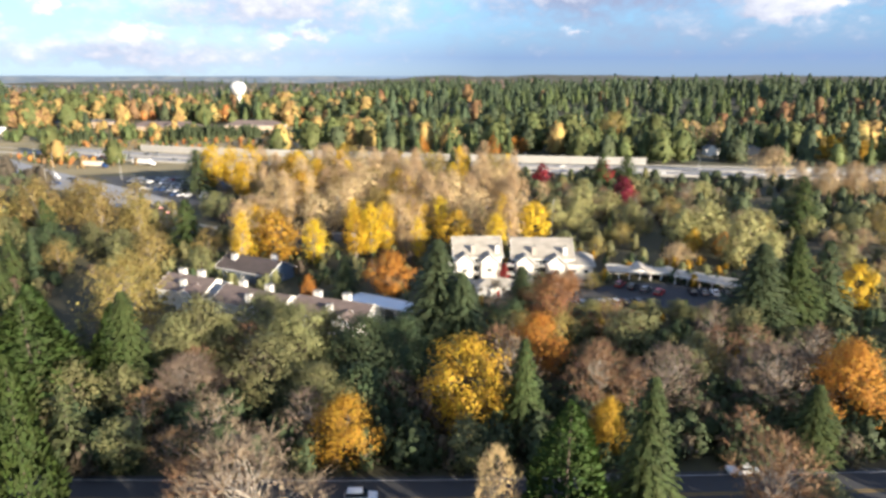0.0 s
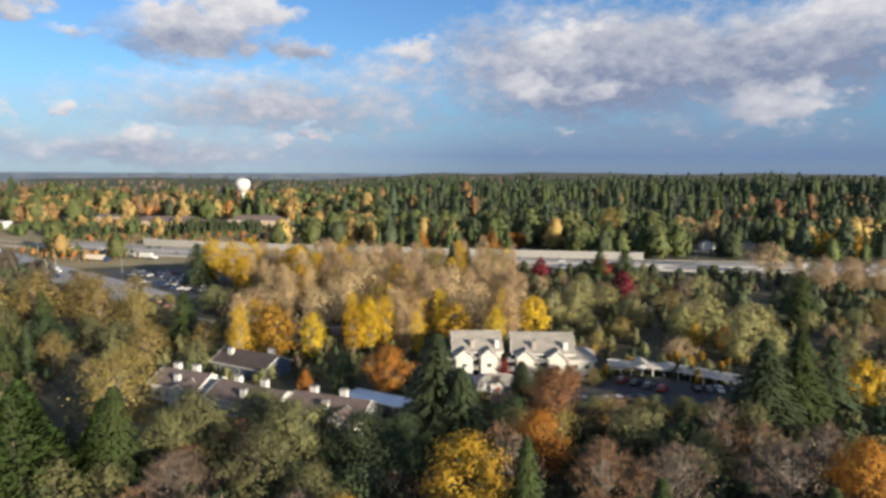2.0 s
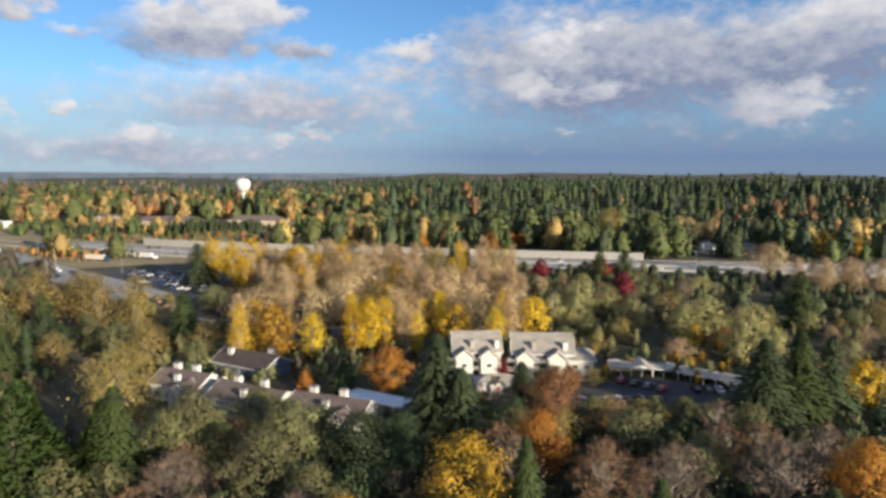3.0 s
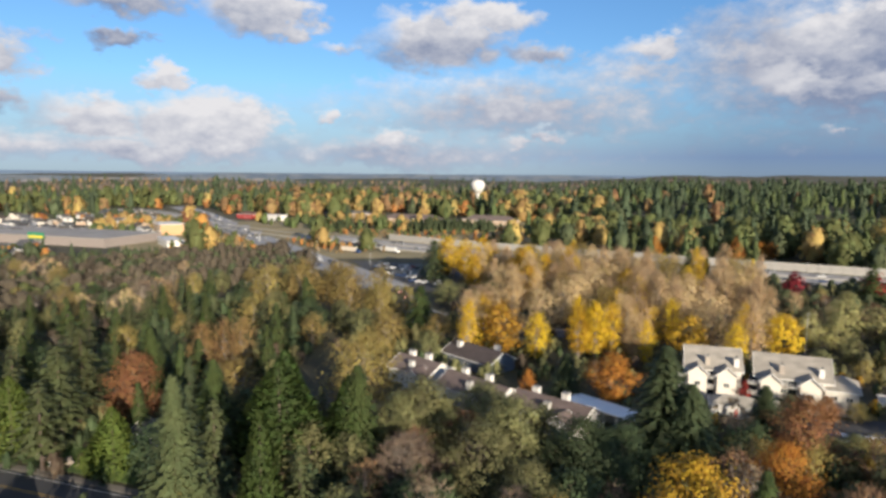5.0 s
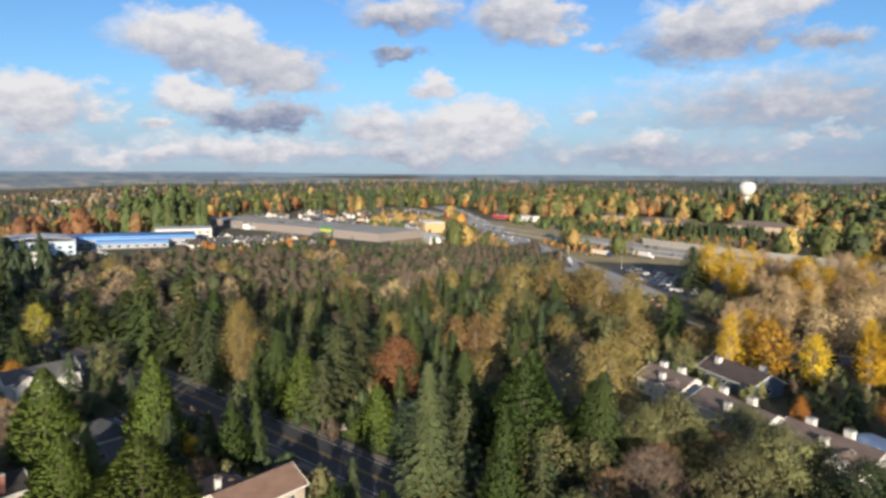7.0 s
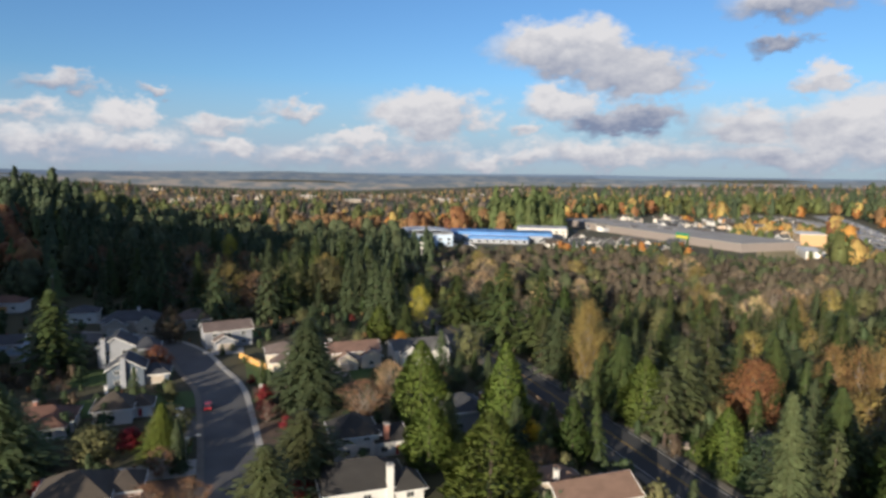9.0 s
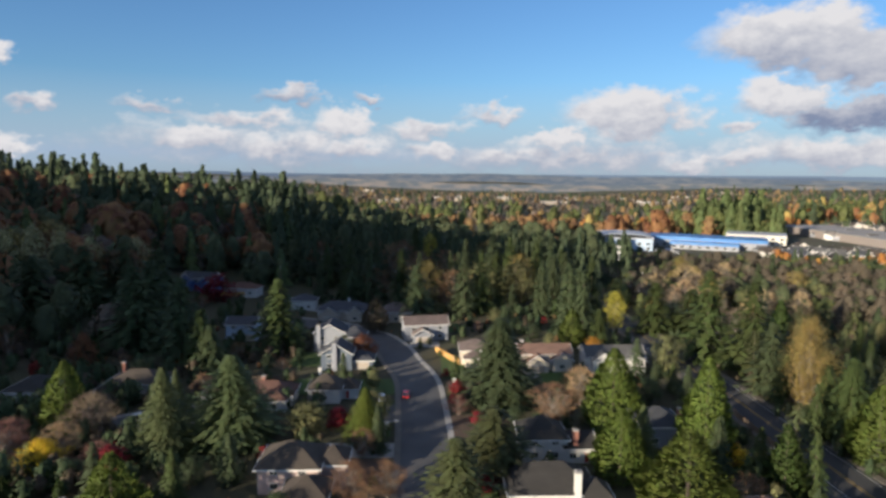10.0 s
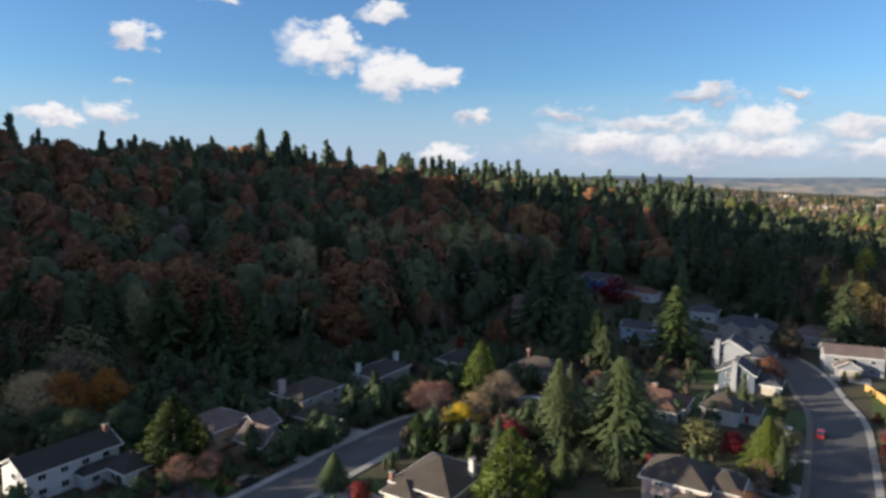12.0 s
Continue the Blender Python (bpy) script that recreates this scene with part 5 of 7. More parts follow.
house(-138, -109, 0, "beige", "dark", [(0, 0, 15, 9, 4.6, 2.0, "x", True, "+y:wwww"), (6, 7, 8, 8, 2.9, 2.0, "y", True, "+y:g;+x:w")],
      "beige house with a dark roof and two chimneys", [(-7, 0, 1.3, 7.6, W), (7, -2, 1.2, 7.4, W)])
house(-168, -74, 0, "white", "brown", [(0, 0, 10, 14, 3.7, 2.4, "y", True, "+x:www"), (5, -5, 6, 6, 3.0, 1.9, "x", True, "+x:g")],
      "white house with a dark brown hipped roof behind spruces", [(-1, -4.5, 0.9, 7.6, B)])
house(-164, -99, 0, "white", "dark", [(0, 0, 12, 9, 3.4, 2.0, "x", True, "+y:www;+x:w")], "low white house with a dark roof at the wood's edge")
house(-94.5, -61, 0, "tan", "brown", [(0, 0, 13, 12, 3.9, 3.1, "y", True, "+x:ww;+y:w"), (6.5, -3, 5, 6, 3.0, 1.6, "x", True, "+x:g")],
      "tan house with a brown hipped roof and pale chimney", [(-2, 5.5, 1.1, 7.4, W), (6, -6.5, 0.9, 5.0, B)])


# ---- woods: trees strewn over stretches of the plan ----
BUSY = []           # plan boxes kept clear of strewn trees: x0, x1, y0, y1
BUSY += [(-430, 430, 72, 86), (-100, 0, 128, 185), (-4, 106, 148, 196),
         (-190, -90, 292, 395)]
HOUSES = [(o.location.x, o.location.y) for o in list(scene.objects) if o.name.split(".")[0] == "house" and abs(o.location.x) < 320 and o.location.y < 75]
SIGHT = [(math.hypot(a, b), math.degrees(math.atan2(-a, b))) for a, b in HOUSES]
SHOWN = [(math.hypot(x, y), math.degrees(math.atan2(-x, y)), w) for row in SINGLE_TREES for _, x, y, _, w in row if math.degrees(math.atan2(-x, y)) > 100]
taken = [(x, y, w) for row in SINGLE_TREES for _, x, y, _, w in row]


def line_gap(line, x, y):
    return min((q.x - x) ** 2 + (q.y - y) ** 2 for q in line) ** 0.5


def free(x, y, gap):
    if any(a < x < b and c < y < d for a, b, c, d in BUSY):
        return False
    if any(abs(x - a) < 11 and abs(y - b) < 12 for a, b in HOUSES) or line_gap(STREET, x, y) < 9 or line_gap(LANE, x, y) < 9:
        return False
    if line_gap(HIGHWAY, x, y) < 36 or line_gap(CROSSING, x, y) < 18 or line_gap(SLIP, x, y) < 9:
        return False
    r, az = math.hypot(x, y), math.degrees(math.atan2(-x, y))
    if 88 < az < 110.5 and 175 < r < (316 if az > 100 else 270) and y < 45:
        return False
    if any(0 < rs - r < 70 and abs(az - aa) * r < 24 * ws for rs, aa, ws in SHOWN):
        return False
    if any(0 < rh - r < 75 and abs(az - ah) * r < 420 for rh, ah in SIGHT):
        return False
    return all((x - a) ** 2 + (y - b) ** 2 > (gap + 0.22 * w) ** 2 for a, b, w in taken)


def strew(n, az, r, mix, gap, h, wide=0.55, seed=1):
    """Plant up to n single trees over a sector; mix: kind and share."""
    rnd = random.Random(seed)
    kinds, shares = zip(*mix)
    for _ in range(n):
        a, d = radians(rnd.uniform(*az)), math.sqrt(rnd.uniform(r[0] ** 2, r[1] ** 2))
        x, y = -math.sin(a) * d, math.cos(a) * d
        if not free(x, y, gap):
            continue
        kind = rnd.choices(kinds, shares)[0]
        tall = rnd.uniform(*h)
        slim = {"fir": 0.42, "dfir": 0.42, "tan_poplar": 0.36, "poplar_yellow": 0.38, "cedar": 0.45, "pine": 0.45, "spruce": 0.45}.get(kind, 0.85)
        if kind in ("bare", "brush", "olive", "dark_olive", "rust_bare") and h[1] > 14:
            tall *= 0.8
        w = tall * slim * rnd.uniform(0.8, 1.15)
        plant(kind, x, y, tall, w)
        taken.append((x, y, w))


strew(210, (-40, 28), (86, 152), [("olive", 4), ("bare", 2), ("rust_bare", 2), ("dark_olive", 2), ("olive_gold", 1)], 3.4, (8, 13), seed=2)
strew(215, (29, 62), (100, 270), [("dfir", 3), ("fir", 5), ("dark_olive", 1), ("olive", 3), ("olive_gold", 1), ("pine", 3), ("cedar", 1)], 4.2, (12, 18), seed=3)
strew(190, (40, 70), (230, 395), [("brush", 4), ("bare", 4), ("olive", 2), ("dark_olive", 2), ("olive_gold", 2), ("tan_bare", 2), ("dfir", 1)], 5.5, (10, 17), seed=4)
strew(80, (14, 42), (190, 330), [("olive_gold", 3), ("olive", 4), ("dark_olive", 2), ("fir", 2)], 5.5, (11, 16), seed=5)
strew(200, (-8, 16), (195, 390), [("tan_poplar", 7), ("tan_gold", 1), ("olive_gold", 2), ("poplar_yellow", 2), ("gold", 1)], 3.2, (16, 24), seed=6)
strew(150, (-42, -7), (185, 330), [("olive", 3), ("willow", 5), ("olive_gold", 4), ("rust_bare", 1), ("dark_olive", 1), ("bare", 1), ("tan_gold", 2), ("fir", 1)], 5.0, (8, 13), seed=7)
strew(120, (110.5, 129), (196, 292), [("dfir", 6), ("fir", 4), ("rust_bare", 1), ("rust", 1), ("dark_olive", 1)], 4.0, (23, 31), seed=8)
strew(90, (74, 101), (235, 380), [("dfir", 7), ("fir", 2), ("olive_gold", 1), ("rust_bare", 1)], 4.5, (20, 27), seed=8)
strew(180, (112, 158), (160, 300), [("dfir", 4), ("fir", 3), ("rust_bare", 2.5), ("bare", 2), ("olive", 2), ("olive_gold", 1.5), ("rust", 2.5), ("dark_olive", 1)], 4.2, (17, 26), seed=9)
strew(90, (66, 132), (104, 235), [("dfir", 4), ("fir", 2), ("dark_olive", 3), ("pine", 1), ("olive", 1)], 4.0, (7, 13), seed=12)
strew(90, (90, 134), (215, 300), [("dfir", 5), ("fir", 2), ("olive", 1), ("dark_olive", 2)], 4.2, (15, 22), seed=13)


def in_suburb(x, y):
    """Streets of low houses behind and before the superstore."""
    return 40 < math.degrees(math.atan2(-x, y)) < 60 and 455 < math.hypot(x, y) < 900


def far_woods(name, count, sectors, mat, form, h, label, seed, keep_out=None):
    """One sheet of small far trees; too many to count."""
    rng = np.random.default_rng(seed)
    vs, fs, ns, n0 = [], [], [], 0
    total = sum(s[4] for s in sectors)
    for a0, a1, r0, r1, share in sectors:
        m = int(count * share / total)
        a = np.radians(rng.uniform(a0, a1, m))
        d = np.sqrt(rng.uniform(r0 ** 2, r1 ** 2, m))
        x, y = -np.sin(a) * d, np.cos(a) * d
        keep = np.array([not (line_gap(HIGHWAY, p, q) < (38 if h[0] > 6 else 26) or line_gap(CROSSING, p, q) < (26 if h[0] > 6 else 13) or (keep_out and keep_out(p, q)) or (h[1] > 14 and in_suburb(p, q)) or
                              any(u < p < v and s < q < t for u, v, s, t in CLEARED + (BUSY if r0 < 330 else []) if not keep_out)) for p, q in zip(x, y)])
        if d.size and r0 >= 400 and form != "low":      # kinds stand in stands
            f = np.sin(x / 47 + seed * 1.7) * np.cos(y / 61 - seed * 2.3) + 0.7 * np.sin((x + y) / 29 + seed) * np.cos((x - y) / 37 + 2 * seed)
            keep &= f > rng.uniform(-1.1, 0.25, m)
        x, y, d = x[keep], y[keep], d[keep]
        z = ground_z(x, y)
        for px, py, pz, pd in zip(x, y, z, d):
            tall = rng.uniform(*h)
            coarse = pd > 900
            spire = form == "cone"
            if rng.random() < 0.12 and tall > 10:       # a few stand above the rest
                tall *= 1.22
            low = tall < 8
            k = (110 if pd < 210 else 34) if low else (26 if coarse else (190 if pd < 460 else (110 if pd < 700 else 56)))
            t = np.clip(rng.beta(1.1, 1.1, k), 0.02, 0.98)
            swell, lean = tall * rng.uniform(0.30, 0.48), rng.uniform(0, 6, 2)
            if spire:       # narrow crowns of many small sprays
                k = 30 if coarse else (72 if pd > 480 else 130)
                t = rng.random(k) ** 1.2
                swell, fall, tiers = tall * rng.uniform(0.17, 0.30) * (1.2 if pd > 640 else 1.0), rng.uniform(0.65, 0.95), rng.uniform(6, 9)

            def girth(h):
                if spire:
                    return swell * (1.02 - h) ** fall * (0.82 + 0.30 * ((h * tiers + lean[0]) % 1.0))
                return swell * np.sin(np.pi * (0.12 + 0.84 * h ** 0.85)) ** 0.6

            def lumps(ang, h):
                return 1 + 0.22 * np.sin(ang * 2 + lean[0] + h * 5) + 0.16 * np.sin(ang * 3 + lean[1] - h * 9)

            rings, sides = (3, 5) if coarse or low else (5, 7)      # the close inner foliage
            hh = np.repeat(np.linspace(0.06, 0.93, rings), sides)
            ang = np.tile(np.arange(sides) * 2 * np.pi / sides, rings) + lean[0]
            rr = girth(hh) * lumps(ang, hh) * rng.uniform(0.45, 0.84, rings * sides) * (0.72 if low and pd < 210 else 1.0)
            heart = np.stack([px + rr * np.cos(ang), py + rr * np.sin(ang), pz + tall * (0.02 + 0.93 * hh)], 1)
            vs.append(np.concatenate([heart, [[px, py, pz + tall * 0.95]]]))
            ray = np.stack([np.cos(ang), np.sin(ang), np.full(rings * sides, 0.4) if spire else 2.0 * (hh - 0.35)], 1)
            ns.append(np.concatenate([unit(ray), [[0, 0, 1]]]))
            q = np.arange(sides)
            for i in range(rings - 1):
                o = n0 + i * sides
                fs.append(np.stack([q + o, (q + 1) % sides + o, (q + 1) % sides + o + sides, q + o + sides], 1))
            o = n0 + (rings - 1) * sides
            fs.append(np.stack([q + o, (q + 1) % sides + o, np.full(sides, n0 + rings * sides), np.full(sides, n0 + rings * sides)], 1))
            n0 += rings * sides + 1
            rad = girth(t)
            b = rng.random(k) * 2 * np.pi
            q = np.sqrt(rng.uniform(0.50, 1.20, k)) * rad * lumps(b, t)
            out = np.stack([np.cos(b), np.sin(b), np.full(k, 0.4) if spire else 1.5 * (t - 0.35)], 1)
            crown = unit(out + np.array([0, 0, 0.15]))
            out = unit(out + rng.normal(size=(k, 3)) * 0.28)
            base = np.stack([np.cos(b) * q + px, np.sin(b) * q + py, pz + tall * (0.04 + 0.9 * t)], 1)
            share = (0.13 if coarse else 0.095 if pd > 480 else 0.072) if spire else (0.22 if coarse else (0.100 if pd < 210 else 0.16) if low else (0.085 if pd < 460 else (0.10 if pd < 700 else 0.14)))
            size = tall * share * rng.uniform(0.7, 1.4, k)
            along = unit(np.cross(out, rng.normal(size=(k, 3))))
            side = np.cross(along, out)
            tip = base + along * size[:, None] * 0.7
            base = base - along * size[:, None] * 0.4
            v = np.stack([base + side * size[:, None] * 0.55, tip, base - side * size[:, None] * 0.55], 1).reshape(-1, 3)
            vs.append(v)
            ns.append(np.repeat(unit(crown + out * 0.5), 3, 0))
            i = np.arange(k)[:, None] * 3 + n0
            fs.append(i + np.array([[0, 1, 2, 2]]))
            n0 += 3 * k
    faces = [tuple(dict.fromkeys(f)) for f in np.concatenate(fs).tolist()]
    me = bpy.data.meshes.new(name)
    me.from_pydata(np.concatenate(vs).tolist(), [], faces)
    me.materials.append(mat)
    soften(me, np.concatenate(ns))
    tagged(new(name, me), label, "woods", kind="stuff")


CLEARED = [(-272, -222, -45, 28), (-306, -222, -122, -45), (-675, -385, 366, 440), (-452, -398, 462, 505), (-580, -470, 130, 312), (-500, -395, 630, 670), (-310, -140, 672, 730), (-370, -320, 700, 735), (-190, -90, 292, 395)]


def in_road(x, y):
    return line_gap(HIGHWAY, x, y) < 30 or line_gap(CROSSING, x, y) < 16 or any(u < x < v and a < y < b for u, v, a, b in CLEARED[:9])


far_woods("low_conifers", 400, [(42, 63, 440, 480, 8), (8, 15, 655, 680, 1)], LEAF["dfir"], "cone", (5, 9),
          "low dark conifers screening the shops", 30)
far_woods("motel_hedge", 520, [(14, 30, 636, 664, 5)], LEAF["dfir"], "cone", (9, 13), "dark conifer hedge before the motels", 41)
CLEARED += [(-345, -118, 470, 735), (-470, -395, 440, 470), (-690, -380, 330, 520), (-545, -410, 245, 345), (-500, -335, 540, 690), (-400, -260, 400, 520)]     # open ground before the motels and shops
far_woods("roadside_scrub", 700, [(12, 42, 500, 640, 9), (4, 40, 470, 520, 3)], FAR_LEAF["tan"], "ball", (2, 5), "tan scrub between the motorway and the shops", 42, in_road)
far_woods("shop_trees", 190, [(19, 47, 640, 780, 9)], FAR_LEAF["gold"], "ball", (7, 13), "golden autumn trees among the shops", 60, in_road)
far_woods("shop_greenery", 230, [(19, 47, 630, 780, 9)], FAR_LEAF["green"], "ball", (6, 13), "green trees among the shops", 61, in_road)
far_woods("roadside_greens", 260, [(12, 42, 500, 640, 9)], FAR_LEAF["olive"], "ball", (3, 7), "olive green bushes between the motorway and the shops", 62, in_road)
far_woods("valley_firs", 120, [(59.5, 66.5, 650, 790, 9)], FAR_LEAF["green"], "cone", (28, 40), "tall green firs above the school", 63)
far_woods("roadside_bushes", 300, [(12, 42, 480, 700, 9)], FAR_LEAF["orange"], "ball", (3, 6), "orange autumn bushes between the motorway and the shops", 43, in_road)
# the sector from 158 to 205 is unseen, added to deepen the hill's shade
far_woods("far_conifers", 1500, [(-43, 4, 500, 1250, 7), (4, 46, 660, 1250, 2.8), (36, 62, 800, 1500, 2), (100, 128, 330, 640, 3.2), (128, 158, 400, 640, 1.6), (158, 205, 170, 330, 1.2), (101, 104, 370, 620, 0.5)], FAR_LEAF["conifer"], "cone", (18, 33),
          "dark green conifer woods spreading to the skyline", 21)
far_woods("valley_edge_conifers", 330, [(90, 101, 340, 520, 4), (72, 90, 330, 450, 5)], FAR_LEAF["conifer"], "cone", (13, 22), "dark conifers along the edge of the valley", 68)
far_woods("valley_autumn_trees", 300, [(63, 84, 600, 800, 6), (76, 96, 480, 800, 5)], FAR_LEAF["russet"], "ball", (9, 15), "russet and brown autumn trees on the valley slope", 69)
far_woods("skyline_conifers", 700, [(-45, 6, 1000, 1500, 9)], FAR_LEAF["conifer"], "cone", (20, 32), "tall dark conifers on the skyline", 44)
far_woods("far_firs", 1232, [(-43, 4, 470, 1100, 8), (4, 36, 520, 1200, 3), (36, 62, 620, 1300, 3.5), (100, 150, 300, 600, 2)], FAR_LEAF["green"], "cone", (15, 25),
          "green conifers scattered through the far woods", 22)
far_woods("far_gold_trees", 430, [(4, 50, 500, 1000, 12), (-43, 4, 480, 660, 1.3), (50, 80, 640, 1300, 3)], FAR_LEAF["gold"], "ball", (16, 26),
          "tan and gold autumn trees in the far woods", 23)
far_woods("far_orange_trees", 188, [(4, 48, 500, 1000, 8), (-43, 4, 480, 640, 0.5), (48, 80, 620, 1200, 3)], FAR_LEAF["orange"], "ball", (11, 18),
          "orange autumn trees in the far woods", 24)
far_woods("far_green_trees", 1050, [(4, 45, 470, 1100, 8), (-43, 4, 460, 640, 2.4), (40, 70, 540, 1200, 4), (70, 100, 640, 1500, 2)], FAR_LEAF["olive"], "ball", (16, 27),
          "olive green broadleaf trees in the far woods", 25)
far_woods("far_dark_trees", 609, [(4, 60, 520, 1200, 8), (-43, 4, 460, 800, 3)], FAR_LEAF["dark"], "ball", (13, 22),
          "dark green broadleaf trees in the far woods", 31)
far_woods("far_rust_trees", 500, [(104, 124, 290, 540, 2.5), (122, 158, 230, 540, 6), (66, 74, 600, 700, 0.6), (30, 60, 600, 1200, 1)], FAR_LEAF["rust"], "ball", (14, 23),
          "rust brown trees on the wooded hill", 26)
far_woods("far_russet_trees", 420, [(4, 46, 650, 1150, 8), (54, 68, 600, 800, 4), (-43, 4, 560, 1000, 2)], FAR_LEAF["russet"], "ball", (15, 24),
          "russet and brown autumn trees in the far woods", 64)
far_woods("suburb_trees", 270, [(40, 60, 590, 900, 7), (50, 61, 470, 590, 3)], FAR_LEAF["orange"], "ball", (5, 10), "orange street trees between the suburban houses", 65)
far_woods("suburb_greenery", 300, [(40, 60, 590, 900, 7), (50, 61, 470, 590, 4)], FAR_LEAF["dark"], "ball", (5, 11), "dark green garden trees between the suburban houses", 66)
far_woods("suburb_conifers", 150, [(40, 60, 620, 900, 8), (48, 61, 455, 500, 4)], FAR_LEAF["conifer"], "cone", (8, 14), "dark garden conifers between the suburban houses", 67)
far_woods("far_bare_thicket", 1200, [(30, 42, 330, 460, 2), (41, 72, 290, 440, 8), (74, 84, 420, 480, 0.4)], FAR_LEAF["thicket"], "ball", (5, 11),
          "leafless brown thicket on the valley floor", 27)
far_woods("hill_bare_trees", 560, [(104, 158, 240, 560, 5)], FAR_LEAF["brown"], "ball", (9, 15), "leafless grey-brown trees on the wooded hill", 59)
far_woods("valley_scrub", 640, [(30, 46, 330, 460, 5), (46, 62, 300, 430, 3), (-43, -8, 300, 390, 3)], FAR_LEAF["dark"], "ball", (5, 9),
          "dark green scrub on the valley floor", 32)
far_woods("distant_valley_trees", 3045, [(58, 104, 1000, 2700, 10), (20, 60, 1300, 2700, 4), (-45, 20, 1300, 2600, 3)], FAR_LEAF["brown"], "ball", (11, 17),
          "bare brown autumn trees in the distant valley", 28)
far_woods("distant_autumn_trees", 1160, [(58, 104, 900, 2700, 10), (20, 60, 1300, 2700, 3)], FAR_LEAF["tan"], "ball", (10, 16),
          "tan autumn trees in the distant valley", 40)
far_woods("distant_conifers", 2175, [(58, 108, 1100, 2750, 8), (-45, 60, 1400, 2750, 9)], FAR_LEAF["conifer"], "cone", (15, 25),
          "dark conifers on the distant slopes", 29)
far_woods("thicket_evergreens", 200, [(41, 73, 290, 450, 9), (30, 41, 250, 420, 2)], FAR_LEAF["dark"], "ball", (6, 11),
          "dark green thicket on the valley floor", 34)
far_woods("valley_thicket", 240, [(41, 73, 280, 450, 9), (74, 100, 420, 600, 1)], FAR_LEAF["olive"], "ball", (6, 10),
          "olive thicket on the valley floor", 35)
far_woods("understorey_green", 1150, [(-43, 30, 86, 185, 6), (30, 62, 92, 290, 6), (98, 158, 150, 300, 4), (72, 100, 232, 400, 3)], LEAF["dark_olive"], "ball", (2.5, 6),
          "dark green undergrowth beneath the trees", 36)
far_woods("understorey_brown", 900, [(-43, 30, 86, 390, 8), (30, 62, 92, 290, 4), (98, 158, 150, 300, 4), (72, 100, 232, 400, 2)], LEAF["brown"], "ball", (2.5, 5.5),
          "brown undergrowth beneath the trees", 37)
far_woods("understorey_olive", 800, [(-43, 30, 86, 400, 8), (30, 62, 110, 290, 3)], LEAF["olive"], "ball", (3, 7),
          "olive undergrowth beneath the trees", 38)
far_woods("hill_broadleaf", 820, [(100, 128, 240, 560, 3), (122, 158, 220, 560, 7), (74, 100, 380, 560, 2)], FAR_LEAF["dark"], "ball", (14, 22),
          "dark green broadleaf trees on the wooded hill", 39)


def off_verge(x, y):
    return not (86.5 < y < 106 and -75 < x < 100)


far_woods("roadside_thicket", 900, [(-46, 38, 86, 130, 9)], LEAF["dark_olive"], "ball", (3, 7.5), "dark green thicket beside the arterial road", 45, off_verge)
far_woods("roadside_brambles", 500, [(-46, 38, 86, 130, 9)], LEAF["brown"], "ball", (2.5, 6), "brown brambles beside the arterial road", 46, off_verge)


# ---- apartments, garage and carports across the arterial ----
RAIL = material("white_railing", (0.75, 0.74, 0.72), rough=0.6)
BALUSTER = Geo().box(-0.03, 0.03, -0.025, 0.025, 0, 0.85).mesh("baluster", RAIL)
SHADE_WALL = paint("recess_shade", (0.34, 0.30, 0.26))
SHED_ROOF = material("pale_shingle_roof", (0.50, 0.45, 0.37), (0.36, 0.32, 0.27), scale=0.6, grain=12, rough=0.9, bump=0.2)


def apartment(x, y, yaw, wide, label):
    bays = (-wide * 0.30, wide * 0.22)
    wings = [(0, 0, wide, 13, 7.6, 4.4, "x", False, "-y:wwww;+x:ww")]
    wings += [(b, -7.2, 4.6, 3.4, 7.0, 1.9, "y", False, "-y:w") for b in bays]
    t = house(x, y, yaw, "ivory", "ash", wings, label, [(b + 2.6, -5.2, 1.2, 10.6, W) for b in bays], name="apartment_building", group="apartment buildings")
    # set-back main wall: its shade is put into a darker paint than the bays
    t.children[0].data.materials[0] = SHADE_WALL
    for b in bays:
        for level in range(3):
            z = level * 2.7 + 0.1
            s = part("balcony", Geo().box(b - 5.2, b - 2.4, -8.2, -6.5, z, z + 0.2), CONCRETE, t)
            part("railing", Geo().box(b - 5.2, b - 2.4, -8.25, -8.15, z + 1.05, z + 1.15), RAIL, s)
            for k in range(8):
                part("baluster", BALUSTER, None, s).location = (b - 5.17 + k * 0.39, -8.195, z + 0.2)
            part("balcony_door", Geo().box(b - 4.9, b - 2.8, -6.62, -6.5, z + 0.2, z + 2.3), GLASS, t)
    return t


apartment(15.5, 186, 2, 13.5, "white three-storey apartment building with gabled bays and balconies")
apartment(34.5, 184, -4, 17, "white three-storey apartment building with a grey-brown roof")
house(45.5, 181, -10, "ivory", "ash", [(0, 0, 7, 11, 6.2, 2.4, "x", True, "-y:ww;+x:w")], "lower white end wing with a grey-brown roof", name="apartment_wing", group="apartment buildings")
house(20, 169.5, 0, "white", "ash", [(0, 0, 11, 6, 2.7, 1.5, "x", True, ""), (0, -3.2, 4, 2, 2.6, 1.0, "y", False, "-y:d")],
      "white garage block with a low hipped roof", name="garage", group="garages")


